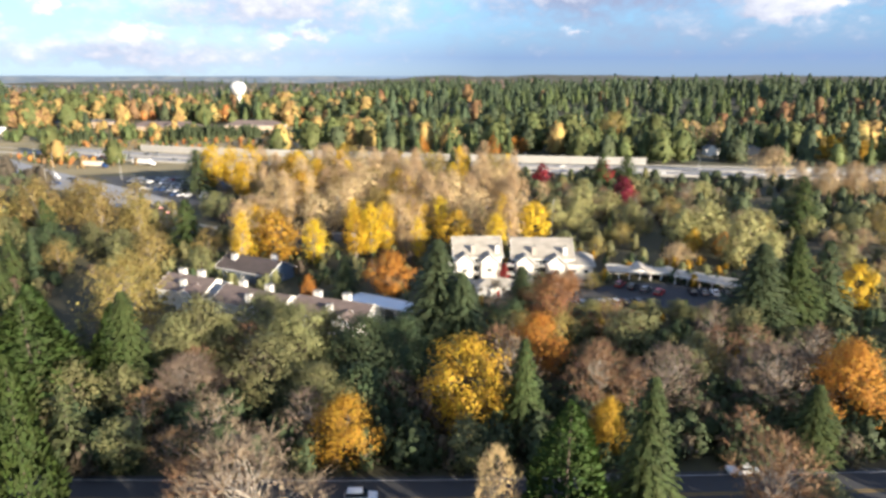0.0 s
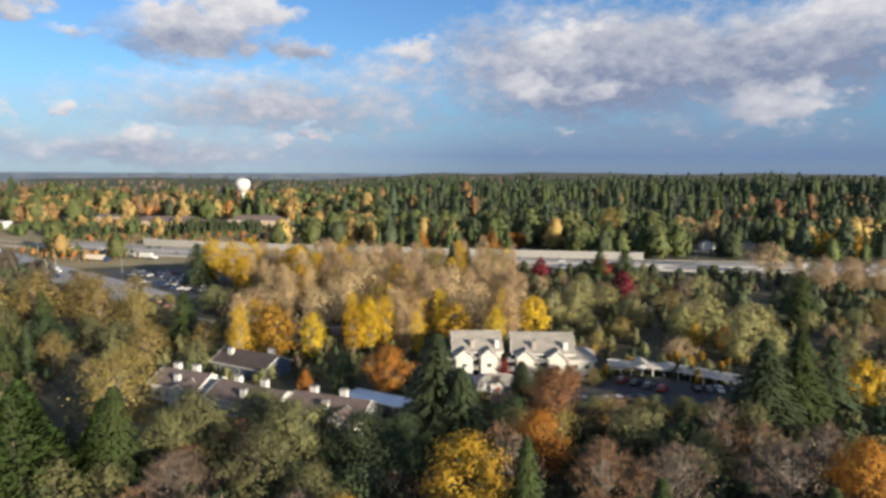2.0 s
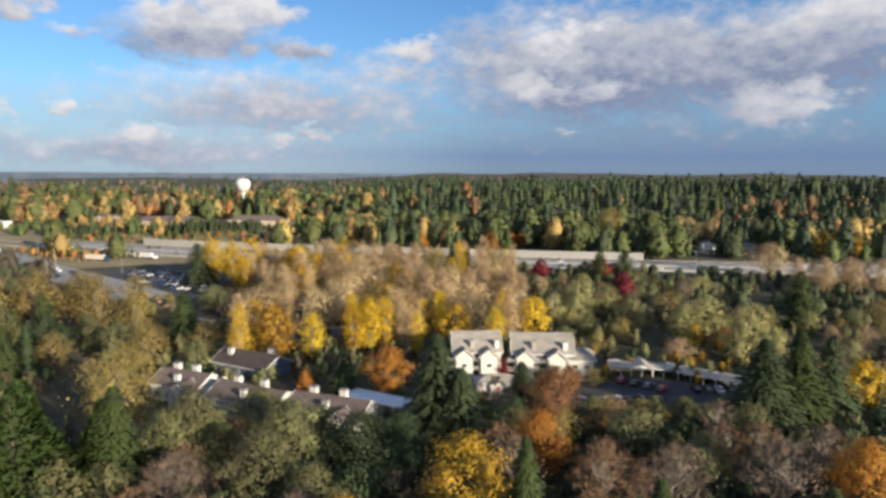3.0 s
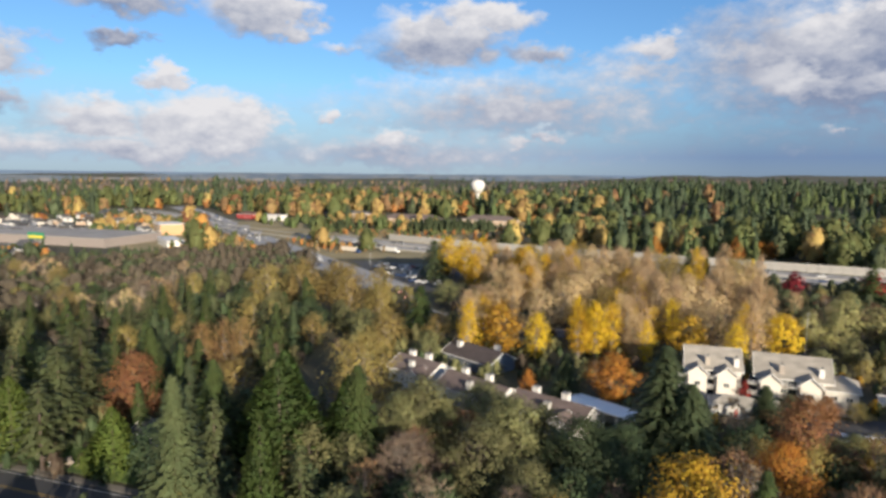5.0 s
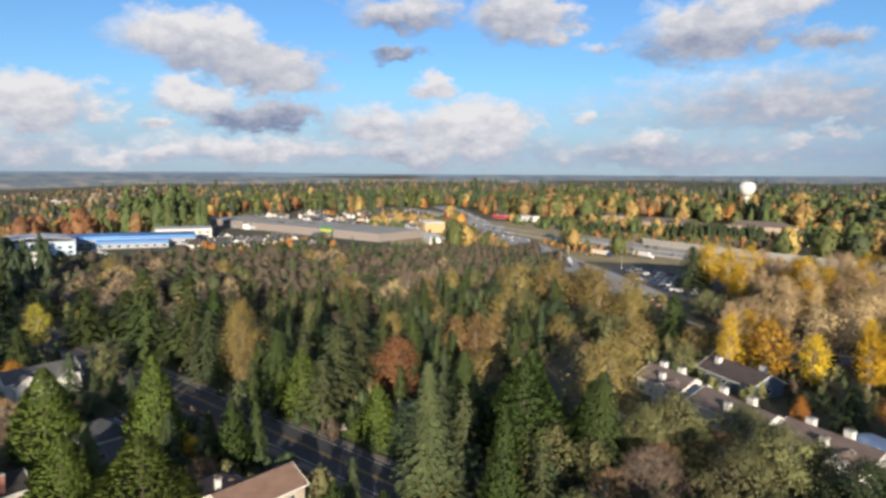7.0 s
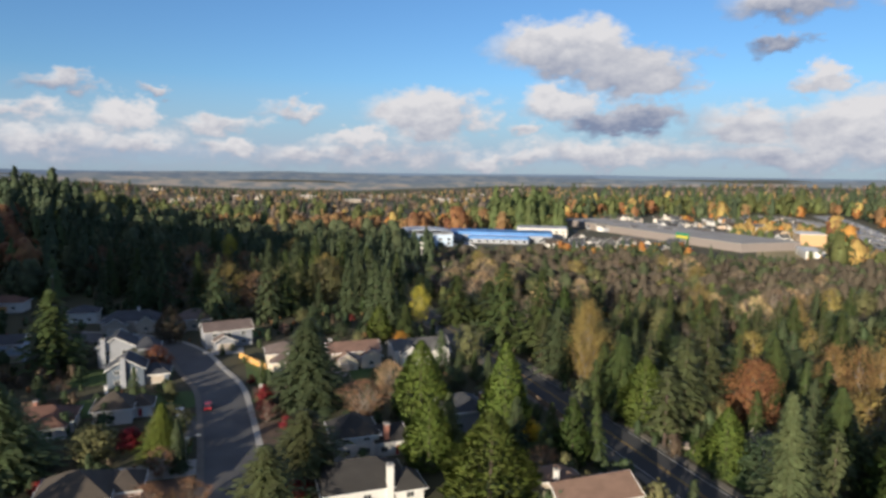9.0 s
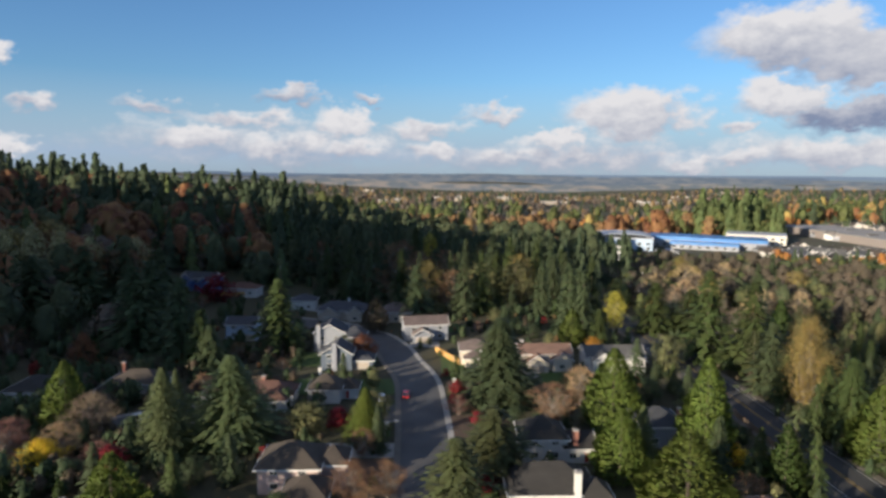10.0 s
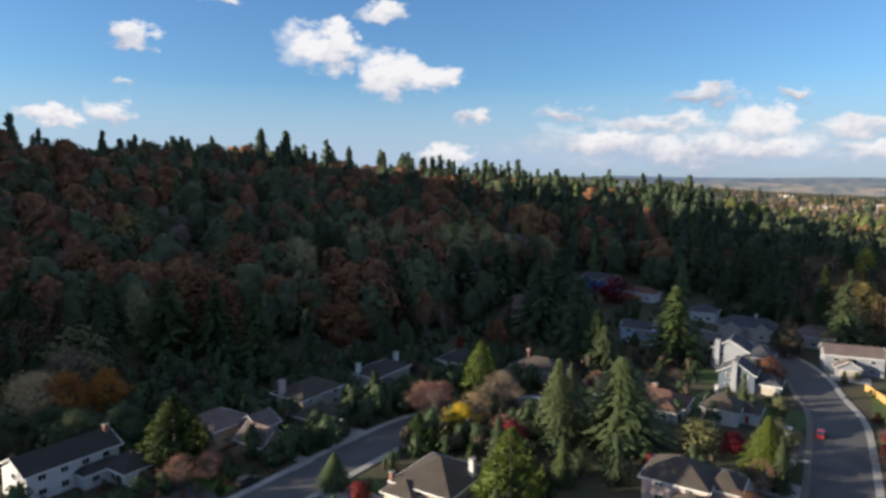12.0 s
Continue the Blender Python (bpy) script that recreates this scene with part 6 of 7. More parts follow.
def carport(x, y, yaw, length, deep, label, gable, roof_mat=None, high=2.5):
    t = thing("carport", pose(x, y, height(x, y), 0, 0, yaw), label, "carport", "carports")
    rg, c, e = roof_geo(length, deep, high, 0.7 if roof_mat is None else 0.3, "x", False, 0.4, 0.18)
    r = part("roof", rg, roof_mat or SHED_ROOF, t)
    part("fascia", fascia_geo(c, e, 0.34), TRIM, r)
    n = int(length / 3)
    for k in range(n + 1):
        for s in (-1, 1):
            p = part("post", Geo().box(-0.14, 0.14, -0.14, 0.14, 0, high), TRIM, t)
            p.location = (-length / 2 + k * length / n, s * (deep / 2 - 0.3), 0)
    part("back_wall", Geo().box(-length / 2, length / 2, deep / 2 - 0.25, deep / 2 - 0.1, 0, 2.4), WALL["ivory"], t)
    if gable:
        g2, c2, e2 = roof_geo(6.5, deep + 0.6, high, 1.5, "y", False, 0.3, 0.18)
        r2 = part("gable_roof", g2, SHED_ROOF, t)
        part("gable_wall", Geo().add([(-3, -deep / 2 - 0.2, high), (3, -deep / 2 - 0.2, high), (0, -deep / 2 - 0.2, high + 1.4), (-3, -deep / 2, high), (3, -deep / 2, high), (0, -deep / 2, high + 1.4)],
                                     [(0, 1, 2), (5, 4, 3), (0, 3, 4, 1), (1, 4, 5, 2), (2, 5, 3, 0)]), TRIM, t)
    return t


carport(64, 183, -10, 18, 6, "open carport with white posts and a grey-brown gabled roof", True)
carport(81, 173.5, -38, 17, 6, "open carport with white posts and a flat grey-brown roof", False)
PALE_METAL = material("pale_blue_metal_roof", (0.62, 0.70, 0.76), (0.52, 0.60, 0.68), rough=0.5, metal=0.0, scale=1.0, streak=(6, 0.4, 1))
carport(-8.5, 149, -30, 20, 5.5, "long carport with a pale blue metal roof", False, PALE_METAL, 4.4)

# brown-roofed townhouses in a row
for i, (x, y, yaw, length, hgt) in enumerate(((-61, 165, -24, 15, 4.2), (-41, 153, -28, 20, 4.2), (-21, 146.5, -22, 19, 3.8))):
    house(x, y, yaw, "white", "plum", [(0, 0, length, 10, hgt, 2.6, "x", False, "-y:wwww;+x:w"), (length * 0.28, -5.5, 7, 4, hgt - 0.4, 2.2, "y", False, "-y:w")],
          "townhouse block with a plum-brown roof and white chimneys",
          [(-length * 0.30, 1.5, 1.7, hgt + 3.6, W), (length * 0.12, 1.5, 1.7, hgt + 3.8, W), (length * 0.02, -3.6, 1.4, hgt + 2.6, W)], name="townhouse", group="townhouses")
# roof is a darker copy of the plum one, shade put into its colour
house(-50, 186, -30, "slate", "plum_shaded", [(0, 0, 20, 11, 3.2, 2.8, "x", False, "-y:www;+x:w")], "townhouse block with a shade-darkened plum roof among trees",
      [(-6, -2, 1.6, 6.6, W), (5, 3, 1.6, 6.6, W)], name="townhouse", group="townhouses")
house(-183, 268, 10, "grey", "plum", [(0, 0, 14, 10, 4.2, 3.0, "y", False, "-y:ww;+x:w")], "grey gabled house alone in the woods", name="house")
house(-99, 108, 0, "white", "grey", [(0, 0, 9, 7, 3.0, 1.8, "x", False, "-y:ww;+x:w")], "small white house behind roadside cedars", name="house")


# ---- sound wall along the motorway ----
def sound_wall():
    t = structure("wall_1", ribbon(HIGHWAY, 26.9, 27.1, -0.3, 0.5), CONCRETE, "pale concrete sound wall of many panels along the motorway", "sound wall")
    n = len(HIGHWAY)
    panel = Geo().box(0, 1, -0.15, 0.15, 0.3, 5.2).mesh("panel", CONCRETE)
    post = Geo().box(-0.35, 0.35, -0.35, 0.35, 0, 5.6).mesh("post", CONCRETE)
    for i in range(n - 1):
        a, b = HIGHWAY[i], HIGHWAY[i + 1]
        d = (b - a).normalized()
        s = Vector((-d.y, d.x)) * 27
        length = (b - a).length
        if not -240 < a.x < 140:
            continue
        for k in range(2):
            q = a + d * length * k / 2 + s
            ob = part("panel", panel, None, t)
            ob.matrix_local = pose(q.x, q.y, height(q.x, q.y), 0, 0, math.degrees(math.atan2(d.y, d.x))) @ Matrix.Diagonal((length / 2 + 0.1, 1, 1, 1))
            ob = part("post", post, None, t)
            ob.matrix_local = pose(q.x, q.y, height(q.x, q.y), 0, 0, math.degrees(math.atan2(d.y, d.x)))


sound_wall()


# ---- water tower ----
def water_tower(az, r, top):
    p = heading(az) * r
    z = height(p.x, p.y)
    t = thing("water_tower", pose(p.x, p.y, z), "white water tower with a round tank above the woods", "water tower")
    h = top - z
    part("stem", Geo().lathe([(6, 0), (3.2, 4), (2.6, h - 22), (3.4, h - 18)], 20), WALL["white"], t, smooth=True)
    part("tank", Geo().lathe([(3.4, h - 18.5), (6.5, h - 16), (9.0, h - 12), (10, h - 8), (9.4, h - 4.2), (7.0, h - 1.6), (3.5, h - 0.4), (0.5, h)], 28), WALL["white"], t, smooth=True)
    part("ladder_cage", Geo().tube((3.0, 0, 2), (3.0, 0, h - 18), 0.25, 0.25, 6), GALV, t)


water_tower(15.35, 900, 50.0)


# ---- shops, school and warehouses ----
def flat_block(name, x, y, yaw, w, d, h, wall, label, roof_mat=None, bands=0, cap=0.5):
    t = thing(name, pose(x, y, height(x, y), 0, 0, yaw), label, name.replace("_", " "), "commercial buildings")
    part("wall", Geo().box(-w / 2, w / 2, -d / 2, d / 2, -2, h), wall, t)
    part("roof", Geo().box(-w / 2 - 0.3, w / 2 + 0.3, -d / 2 - 0.3, d / 2 + 0.3, h + 0.004, h + cap), roof_mat or WALL["white"], t)
    n = max(2, int(w / 6))
    for level in range(bands):
        for k in range(n):
            u = (k + 0.5) / n * w - w / 2
            f = part("window", Geo().box(u - 1.6, u + 1.6, -d / 2 - 0.12, -d / 2 - 0.02, 1 + level * 3.3, 2.9 + level * 3.3), TRIM, t)
            part("pane", Geo().box(u - 1.45, u + 1.45, -d / 2 - 0.16, -d / 2 - 0.125, 1.15 + level * 3.3, 2.75 + level * 3.3), GLASS, f)
    return t


PALE_ROOF = material("pale_metal_roofing", (0.40, 0.42, 0.46), (0.32, 0.34, 0.38), rough=0.6, scale=0.2)
BOX_WALL = paint("warm_grey", (0.24, 0.205, 0.19))
BLUE_ROOF = material("blue_metal_roof", (0.06, 0.20, 0.46), (0.05, 0.15, 0.36), rough=0.4, metal=0.2, scale=0.2)
BOX_ROOF = material("gravel_flat_roof", (0.30, 0.285, 0.27), (0.21, 0.20, 0.19), scale=0.08, grain=30, rough=0.95)
flat_block("superstore", -530, 405, 1, 275, 60, 6.5, BOX_WALL, "very long low warm grey superstore with a flat roof", BOX_ROOF)
flat_block("retail_building", -425, 482, -38, 34, 20, 10, WALL["ochre"], "ochre three-storey building with a white flat roof", None, 3)
flat_block("warehouse", -360, 410, -38, 40, 12, 5, WALL["white"], "low white shed beside the broad road", None, 1)
store_sign = tagged(new("shop_sign"), "green shop sign with a yellow band above the superstore entrance", "sign")
store_sign.matrix_world = pose(-455, 373.4, height(-455, 373.4), 0, 0, 1)
part("panel", Geo().box(-8, 8, -0.5, 0.2, 4.6, 9.6), WALL["sign_green"], store_sign)
part("band", Geo().box(-7.4, 7.4, -0.62, -0.504, 5.4, 7.2), WALL["sign_yellow"], store_sign, "yellow band")
part("brace", Geo().box(-7, 7, 0.204, 1.9, 5.2, 5.8), BOX_WALL, store_sign)
g = flat_block("sports_hall", -508, 158, 75, 46, 34, 9, WALL["pale_blue"], "round-roofed white and blue sports hall", PALE_ROOF, 2)
dome = Geo()
arc = [(-24 * math.cos(math.pi * i / 12), 3.2 * math.sin(math.pi * i / 12)) for i in range(13)]
dome.add([(x, y, 9.5 + z - t) for t in (0.0, 0.5) for y in (-18, 18) for x, z in arc],
         [f for i in range(12) for f in ((i, i + 1, i + 14, i + 13), (i + 39, i + 40, i + 27, i + 26), (i, i + 26, i + 27, i + 1), (i + 13, i + 14, i + 40, i + 39))] +
         [(0, 13, 39, 26), (12, 38, 51, 25)])
part("vault", dome, PALE_ROOF, g)
flat_block("school_building", -520, 232, 62, 90, 32, 5.8, WALL["grey"], "pale grey school building with a bright blue roof", BLUE_ROOF, 1, 2.4)
flat_block("school_building", -548, 288, 62, 46, 30, 8, WALL["ivory"], "ivory school building with a pale flat roof", PALE_ROOF, 2)
flat_block("school_building", -500, 222, 62, 50, 14, 3.6, WALL["grey"], "low school wing with a blue roof", BLUE_ROOF, 1, 1.8)
house(-460, 655, -12, "white", "red_brown", [(0, 0, 26, 14, 5, 3, "x", True, "-y:wwwww")], "white restaurant with a red roof", name="restaurant", group="commercial buildings").children[1].data.materials[0] = WALL["red"]
flat_block("petrol_station", -425, 650, -12, 34, 14, 5.5, WALL["white"], "white petrol station canopy building", None, 1)
house(-265, 690, -8, "tan", "plum", [(0, 0, 72, 22, 4.6, 5.0, "x", True, "-y:wwwwwwwwww"), (12, -12, 12, 8, 4.6, 3.4, "y", False, "-y:ww")], "long tan motel with a brown roof behind conifers", name="motel", group="commercial buildings")
house(-180, 712, -6, "tan", "plum", [(0, 0, 62, 22, 4.6, 5.0, "x", True, "-y:wwwwwwww")], "tan motel wing with a brown roof", name="motel", group="commercial buildings")
house(-345, 715, -10, "tan", "grey", [(0, 0, 36, 14, 6, 2.4, "x", True, "-y:wwwww")], "brown brick office with a flat grey roof", name="office", group="commercial buildings")
rnd = random.Random(40)
for k in range(24):
    p = heading(rnd.uniform(64, 95)) * rnd.uniform(1750, 2700)
    flat_block("warehouse", p.x, p.y, rnd.uniform(60, 100), rnd.uniform(30, 90), rnd.uniform(20, 40), rnd.uniform(6, 9), WALL["beige"], "distant white flat-roofed warehouse in the valley")


def far_house_row(spots, seed):
    r = random.Random(seed)
    kinds = []
    for w, d, h, wall, roof in ((9, 8, 5.2, "white", "grey"), (10, 8, 4.8, "ivory", "brown"), (9, 8, 4.6, "grey", "blue_grey"), (10, 8, 3.6, "tan", "dark"), (9, 8, 4.2, "beige", "grey")):
        kinds.append((w, d, h, wall, roof))
    made = {}
    for x, y in spots:
        k = r.randrange(len(kinds))
        m = pose(x, y, height(x, y), 0, 0, r.choice((0, 90, 45, 20)) + r.uniform(-12, 12))
        if k in made:
            copy_thing(made[k], m)
            continue
        w, d, h, wall, roof = kinds[k]
        made[k] = house(x, y, 0, wall, roof, [(0, 0, w, d, h, 2.6, "x", False, "-y:w"), (2.5, -5, 5, 4, 3, 1.8, "y", False, "")],
                        f"small {wall.replace('_', ' ')} suburban house with a {roof.replace('_', ' ')} roof", group="far suburban houses")
        made[k].matrix_world = m


far_house_row([tuple((heading(rnd.uniform(42, 59)) * rnd.uniform(640, 900)).xy) for _ in range(90)], 5)
far_house_row([tuple((heading(50.5 + 11 * k / 43 + rnd.uniform(-0.3, 0.3)) * rnd.uniform(490, 575)).xy) for k in range(44)], 6)
far_house_row([tuple((heading(rnd.uniform(5, 38)) * rnd.uniform(760, 1200)).xy) for _ in range(12)], 7)
far_house_row([tuple((heading(a) * d).xy) for a, d in ((-17.5, 640), (-20.5, 600), (-24, 540), (-27, 560), (-31, 590), (-15, 560))], 8)


# ---- vehicles ----
TYRE = material("tyre", (0.025, 0.025, 0.027), rough=0.9)
CAR_PAINT = {k: material("car_" + k, c, tuple(v * 0.9 for v in c), rough=0.3, metal=m) for k, c, m in (
    ("white", (0.78, 0.78, 0.78), 0), ("silver", (0.48, 0.49, 0.51), 0.6), ("black", (0.02, 0.02, 0.023), 0), ("grey", (0.16, 0.165, 0.175), 0.4),
    ("blue", (0.035, 0.075, 0.20), 0.2), ("red", (0.30, 0.02, 0.025), 0))}


def side_profile(points, width, inset=0.0):
    """A body drawn from its side outline, narrowing a little towards the top."""
    g = Geo()
    n = len(points)
    top = max(z for _, z in points)
    half = [width / 2 - inset * (z / top) for _, z in points]
    g.add([(x, -h, z) for (x, z), h in zip(points, half)] + [(x, h, z) for (x, z), h in zip(points, half)],
          [tuple(range(n)), tuple(range(2 * n - 1, n - 1, -1))] + [(i, n + i, n + (i + 1) % n, (i + 1) % n) for i in range(n)])
    return g


SALOON = side_profile([(-2.3, 0.35), (2.3, 0.35), (2.35, 0.65), (2.1, 0.85), (0.9, 0.95), (-1.5, 0.98), (-2.25, 0.95), (-2.35, 0.6)], 1.8, 0.08).mesh("body", CAR_PAINT["white"])
CABIN = side_profile([(0.95, 0.95), (0.25, 1.42), (-1.0, 1.45), (-1.75, 0.98)], 1.62, 0.14).mesh("cabin", GLASS)
TOP = side_profile([(0.22, 1.40), (0.15, 1.47), (-0.95, 1.49), (-1.02, 1.43)], 1.40, 0.04).mesh("roof", CAR_PAINT["white"])
WAGON_CABIN = side_profile([(1.0, 0.97), (0.3, 1.62), (-1.9, 1.64), (-2.2, 0.97)], 1.66, 0.12).mesh("cabin", GLASS)
WAGON_TOP = side_profile([(0.28, 1.60), (0.2, 1.70), (-1.8, 1.72), (-1.92, 1.62)], 1.46, 0.04).mesh("roof", CAR_PAINT["white"])
WHEEL = Geo().tube((0, -0.11, 0), (0, 0.11, 0), 0.34, 0.34, 10).mesh("wheel", TYRE)
LAMP = Geo().box(-0.03, 0.03, -0.17, 0.17, -0.07, 0.07).mesh("headlight", WALL["white"])
TAIL = Geo().box(-0.03, 0.03, -0.17, 0.17, -0.07, 0.07).mesh("tail_light", WALL["red"])


def car(x, y, yaw, colour, tall=False, group="cars", words="parked on the asphalt", z=0.11):
    t = thing("car", pose(x, y, height(x, y) + z, 0, 0, yaw), f"{colour} {'estate car' if tall else 'saloon car'} {words}", "car", group)
    for name, me in (("body", SALOON), ("cabin", WAGON_CABIN if tall else CABIN), ("roof", WAGON_TOP if tall else TOP)):
        ob = part(name, me, None, t)
        if name != "cabin":
            ob.material_slots[0].link = "OBJECT"
            ob.material_slots[0].material = CAR_PAINT[colour]
    for wx in (-1.4, 1.4):
        for wy in (-0.82, 0.82):
            part("wheel", WHEEL, None, t).location = (wx, wy, 0.34)
    for wy in (-0.62, 0.62) if x * x + y * y < 250 ** 2 else ():
        part("headlight", LAMP, None, t).location = (2.33, wy, 0.68)
        part("tail_light", TAIL, None, t).location = (-2.34, wy, 0.72)
    return t


traffic = random.Random(7)
SHADES = ["white"] * 5 + ["silver"] * 4 + ["black"] * 3 + ["grey"] * 3 + ["blue"] * 2 + ["red"] * 2


def lane_cars(line, offsets, n, lo, hi, words, z):
    m = len(line)
    for _ in range(n):
        i = traffic.randrange(int(m * lo), int(m * hi))
        a, b = line[i], line[i + 1]
        d = (b - a).normalized()
        off = traffic.choice(offsets)
        q = a + d * traffic.uniform(0, (b - a).length) + Vector((-d.y, d.x)) * off
        if any((q.x - p[0]) ** 2 + (q.y - p[1]) ** 2 < 36 for p in seen_cars):
            continue
        seen_cars.append((q.x, q.y))
        car(q.x, q.y, math.degrees(math.atan2(d.y, d.x)) + (0 if off < 0 else 180), traffic.choice(SHADES), traffic.random() < 0.5, "cars in traffic", words, z)


seen_cars = []
lane_cars(SLIP, (-2.4, 2.4), 12, 0.0, 0.9, "on the two-lane road", 0.08)
lane_cars(HIGHWAY, (-16, -12.4, -8.8, 8.8, 12.4, 16), 62, 0.32, 0.75, "on the motorway", 0.1)
lane_cars(CROSSING, (-9, -5.6, -2.4, 2.4, 5.6, 9), 140, 0.12, 0.88, "waiting on the broad road", 0.14)
for row in range(5):
    for k in range(13):
        if traffic.random() < 0.85:
            x, y = -166 + k * 4.0 + row * 2.5, 376 - row * 11 - k * 1.3
            if line_gap(CROSSING, x, y) > 16:
                car(x, y, 80 + traffic.choice((0, 180)), traffic.choice(SHADES), traffic.random() < 0.5, "cars in the car park")
for k in range(7):
    car(38 + k * 3.0, 158.5 + 0.2 * k, 95, traffic.choice(["silver", "white", "black", "grey", "blue"]), traffic.random() < 0.4, "cars in the car park")
for k in range(4):
    car(56 + k * 2.9, 174.5 - 2.4 * k, 50, traffic.choice(["silver", "grey", "red", "black"]), True, "cars in the car park")
for k in range(4):
    car(74 + k * 3.0, 167.5 - 0.4 * k, 82, traffic.choice(["silver", "grey", "white", "black"]), False, "cars in the car park")
for k in range(14):
    p = heading(68 + k * 0.42) * (505 + 12 * (k % 3))
    car(p.x, p.y, 20 * (k % 5), traffic.choice(["blue", "silver", "white", "black"]), True, "cars at the school")
car(-163.5, -4.0, 178, "red", True, "cars by the houses", "parked along the street", 0.06)
car(-147.7, -65.3, 120, "white", True, "cars by the houses", "parked in a driveway", 0.06)
car(-78, -93.5, 176, "black", True, "cars by the houses", "parked at the kerb", 0.06)
car(48, 84.5, 178, "white", False, "cars in traffic", "driving on the arterial", 0.06)
car(-9, 79.5, 2, "white", True, "cars in traffic", "driving on the arterial", 0.06)


def pickup(x, y, yaw, colour):
    t = thing("pickup_truck", pose(x, y, 0.12, 0, 0, yaw), f"{colour} pickup truck parked in a driveway", "pickup truck", "cars by the houses")
    part("body", side_profile([(-2.8, 0.5), (2.7, 0.5), (2.75, 0.95), (1.4, 1.1), (-0.5, 1.12), (-0.5, 0.8), (-2.7, 0.8), (-2.7, 1.1), (-2.85, 1.1)], 1.95, 0.05), CAR_PAINT[colour], t)
    part("bed_side", Geo().box(-2.8, -0.5, 0.85, 0.96, 0.8, 1.12).box(-2.8, -0.5, -0.96, -0.85, 0.8, 1.12), CAR_PAINT[colour], t)
    part("cabin", side_profile([(1.4, 1.08), (0.75, 1.72), (-0.4, 1.74), (-0.5, 1.1)], 1.78, 0.12), GLASS, t)
    part("roof", side_profile([(0.72, 1.70), (0.6, 1.80), (-0.35, 1.82), (-0.42, 1.72)], 1.6, 0.04), CAR_PAINT[colour], t)
    for wx in (-1.8, 1.8):
        for wy in (-0.88, 0.88):
            part("wheel", WHEEL, None, t).location = (wx, wy, 0.34)


pickup(-159.7, -10.1, 10, "white")


def lorry(x, y, yaw, box, cab, label):
    t = thing("lorry", pose(x, y, height(x, y) + 0.1, 0, 0, yaw), label, "lorry", "lorries")
    part("trailer", Geo().box(-8, 6, -1.3, 1.3, 1.1, 4.0), box, t)
    part("cab", side_profile([(6.4, 0.6), (9.2, 0.6), (9.3, 1.8), (8.2, 2.0), (7.8, 3.2), (6.4, 3.4)], 2.4, 0.1), cab, t)
    part("windscreen", Geo().add([(8.23, -1.0, 2.05), (8.23, 1.0, 2.05), (7.86, 0.95, 3.1), (7.86, -0.95, 3.1)], [(0, 1, 2, 3)]), GLASS, t)
    for wx in (-6.5, -5.2, 4.6, 6.9, 8.4):
        for wy in (-1.05, 1.05):
            w = part("wheel", WHEEL, None, t)
            w.matrix_local = Matrix.Translation((wx, wy, 0.5)) @ Matrix.Diagonal((1.45, 1.8, 1.45, 1))


lorry(-186, 436, -20, WALL["white"], CAR_PAINT["white"], "white articulated lorry beside the motorway")
lorry(-212, 424, -16, WALL["cream"], CAR_PAINT["blue"], "cream articulated lorry with a blue cab")
lorry(-30, 450, -15, WALL["white"], CAR_PAINT["red"], "white lorry on the motorway")


# ---- street furniture, gardens ----
def lamp_post(x, y, yaw, h, reach, label="grey steel street lamp with one arm"):
    t = thing("street_lamp", pose(x, y, height(x, y), 0, 0, yaw), label, "street lamp", "street lamps")
    part("base", Geo().lathe([(0.28, 0), (0.28, 0.4), (0.16, 0.6)], 10), CONCRETE, t)
    part("pole", Geo().tube((0, 0, 0.5), (0, 0, h), 0.13, 0.08, 8), GALV, t)
    part("arm", Geo().tube((0, 0, h - 0.1), (reach, 0, h + 0.35), 0.06, 0.05, 6), GALV, t)
    part("lantern", Geo().box(reach - 0.15, reach + 0.65, -0.18, 0.18, h + 0.26, h + 0.42), GALV, t)


for x, y, yaw, h in ((-178, 9.2, -90, 6.5), (-131, -7.6, 90, 6.0), (-100, -92, 90, 6.0), (48, 235, -90, 14), (93, 226, -90, 13), (-226, 402, -40, 13), (-190, 330, 140, 13),
                     (-262, 446, 140, 13), (-172, 372, 140, 12), (62, 392, 90, 13), (160, 372, 90, 13), (-60, 408, 90, 13)):
    lamp_post(x, y, yaw, h, 2.2)


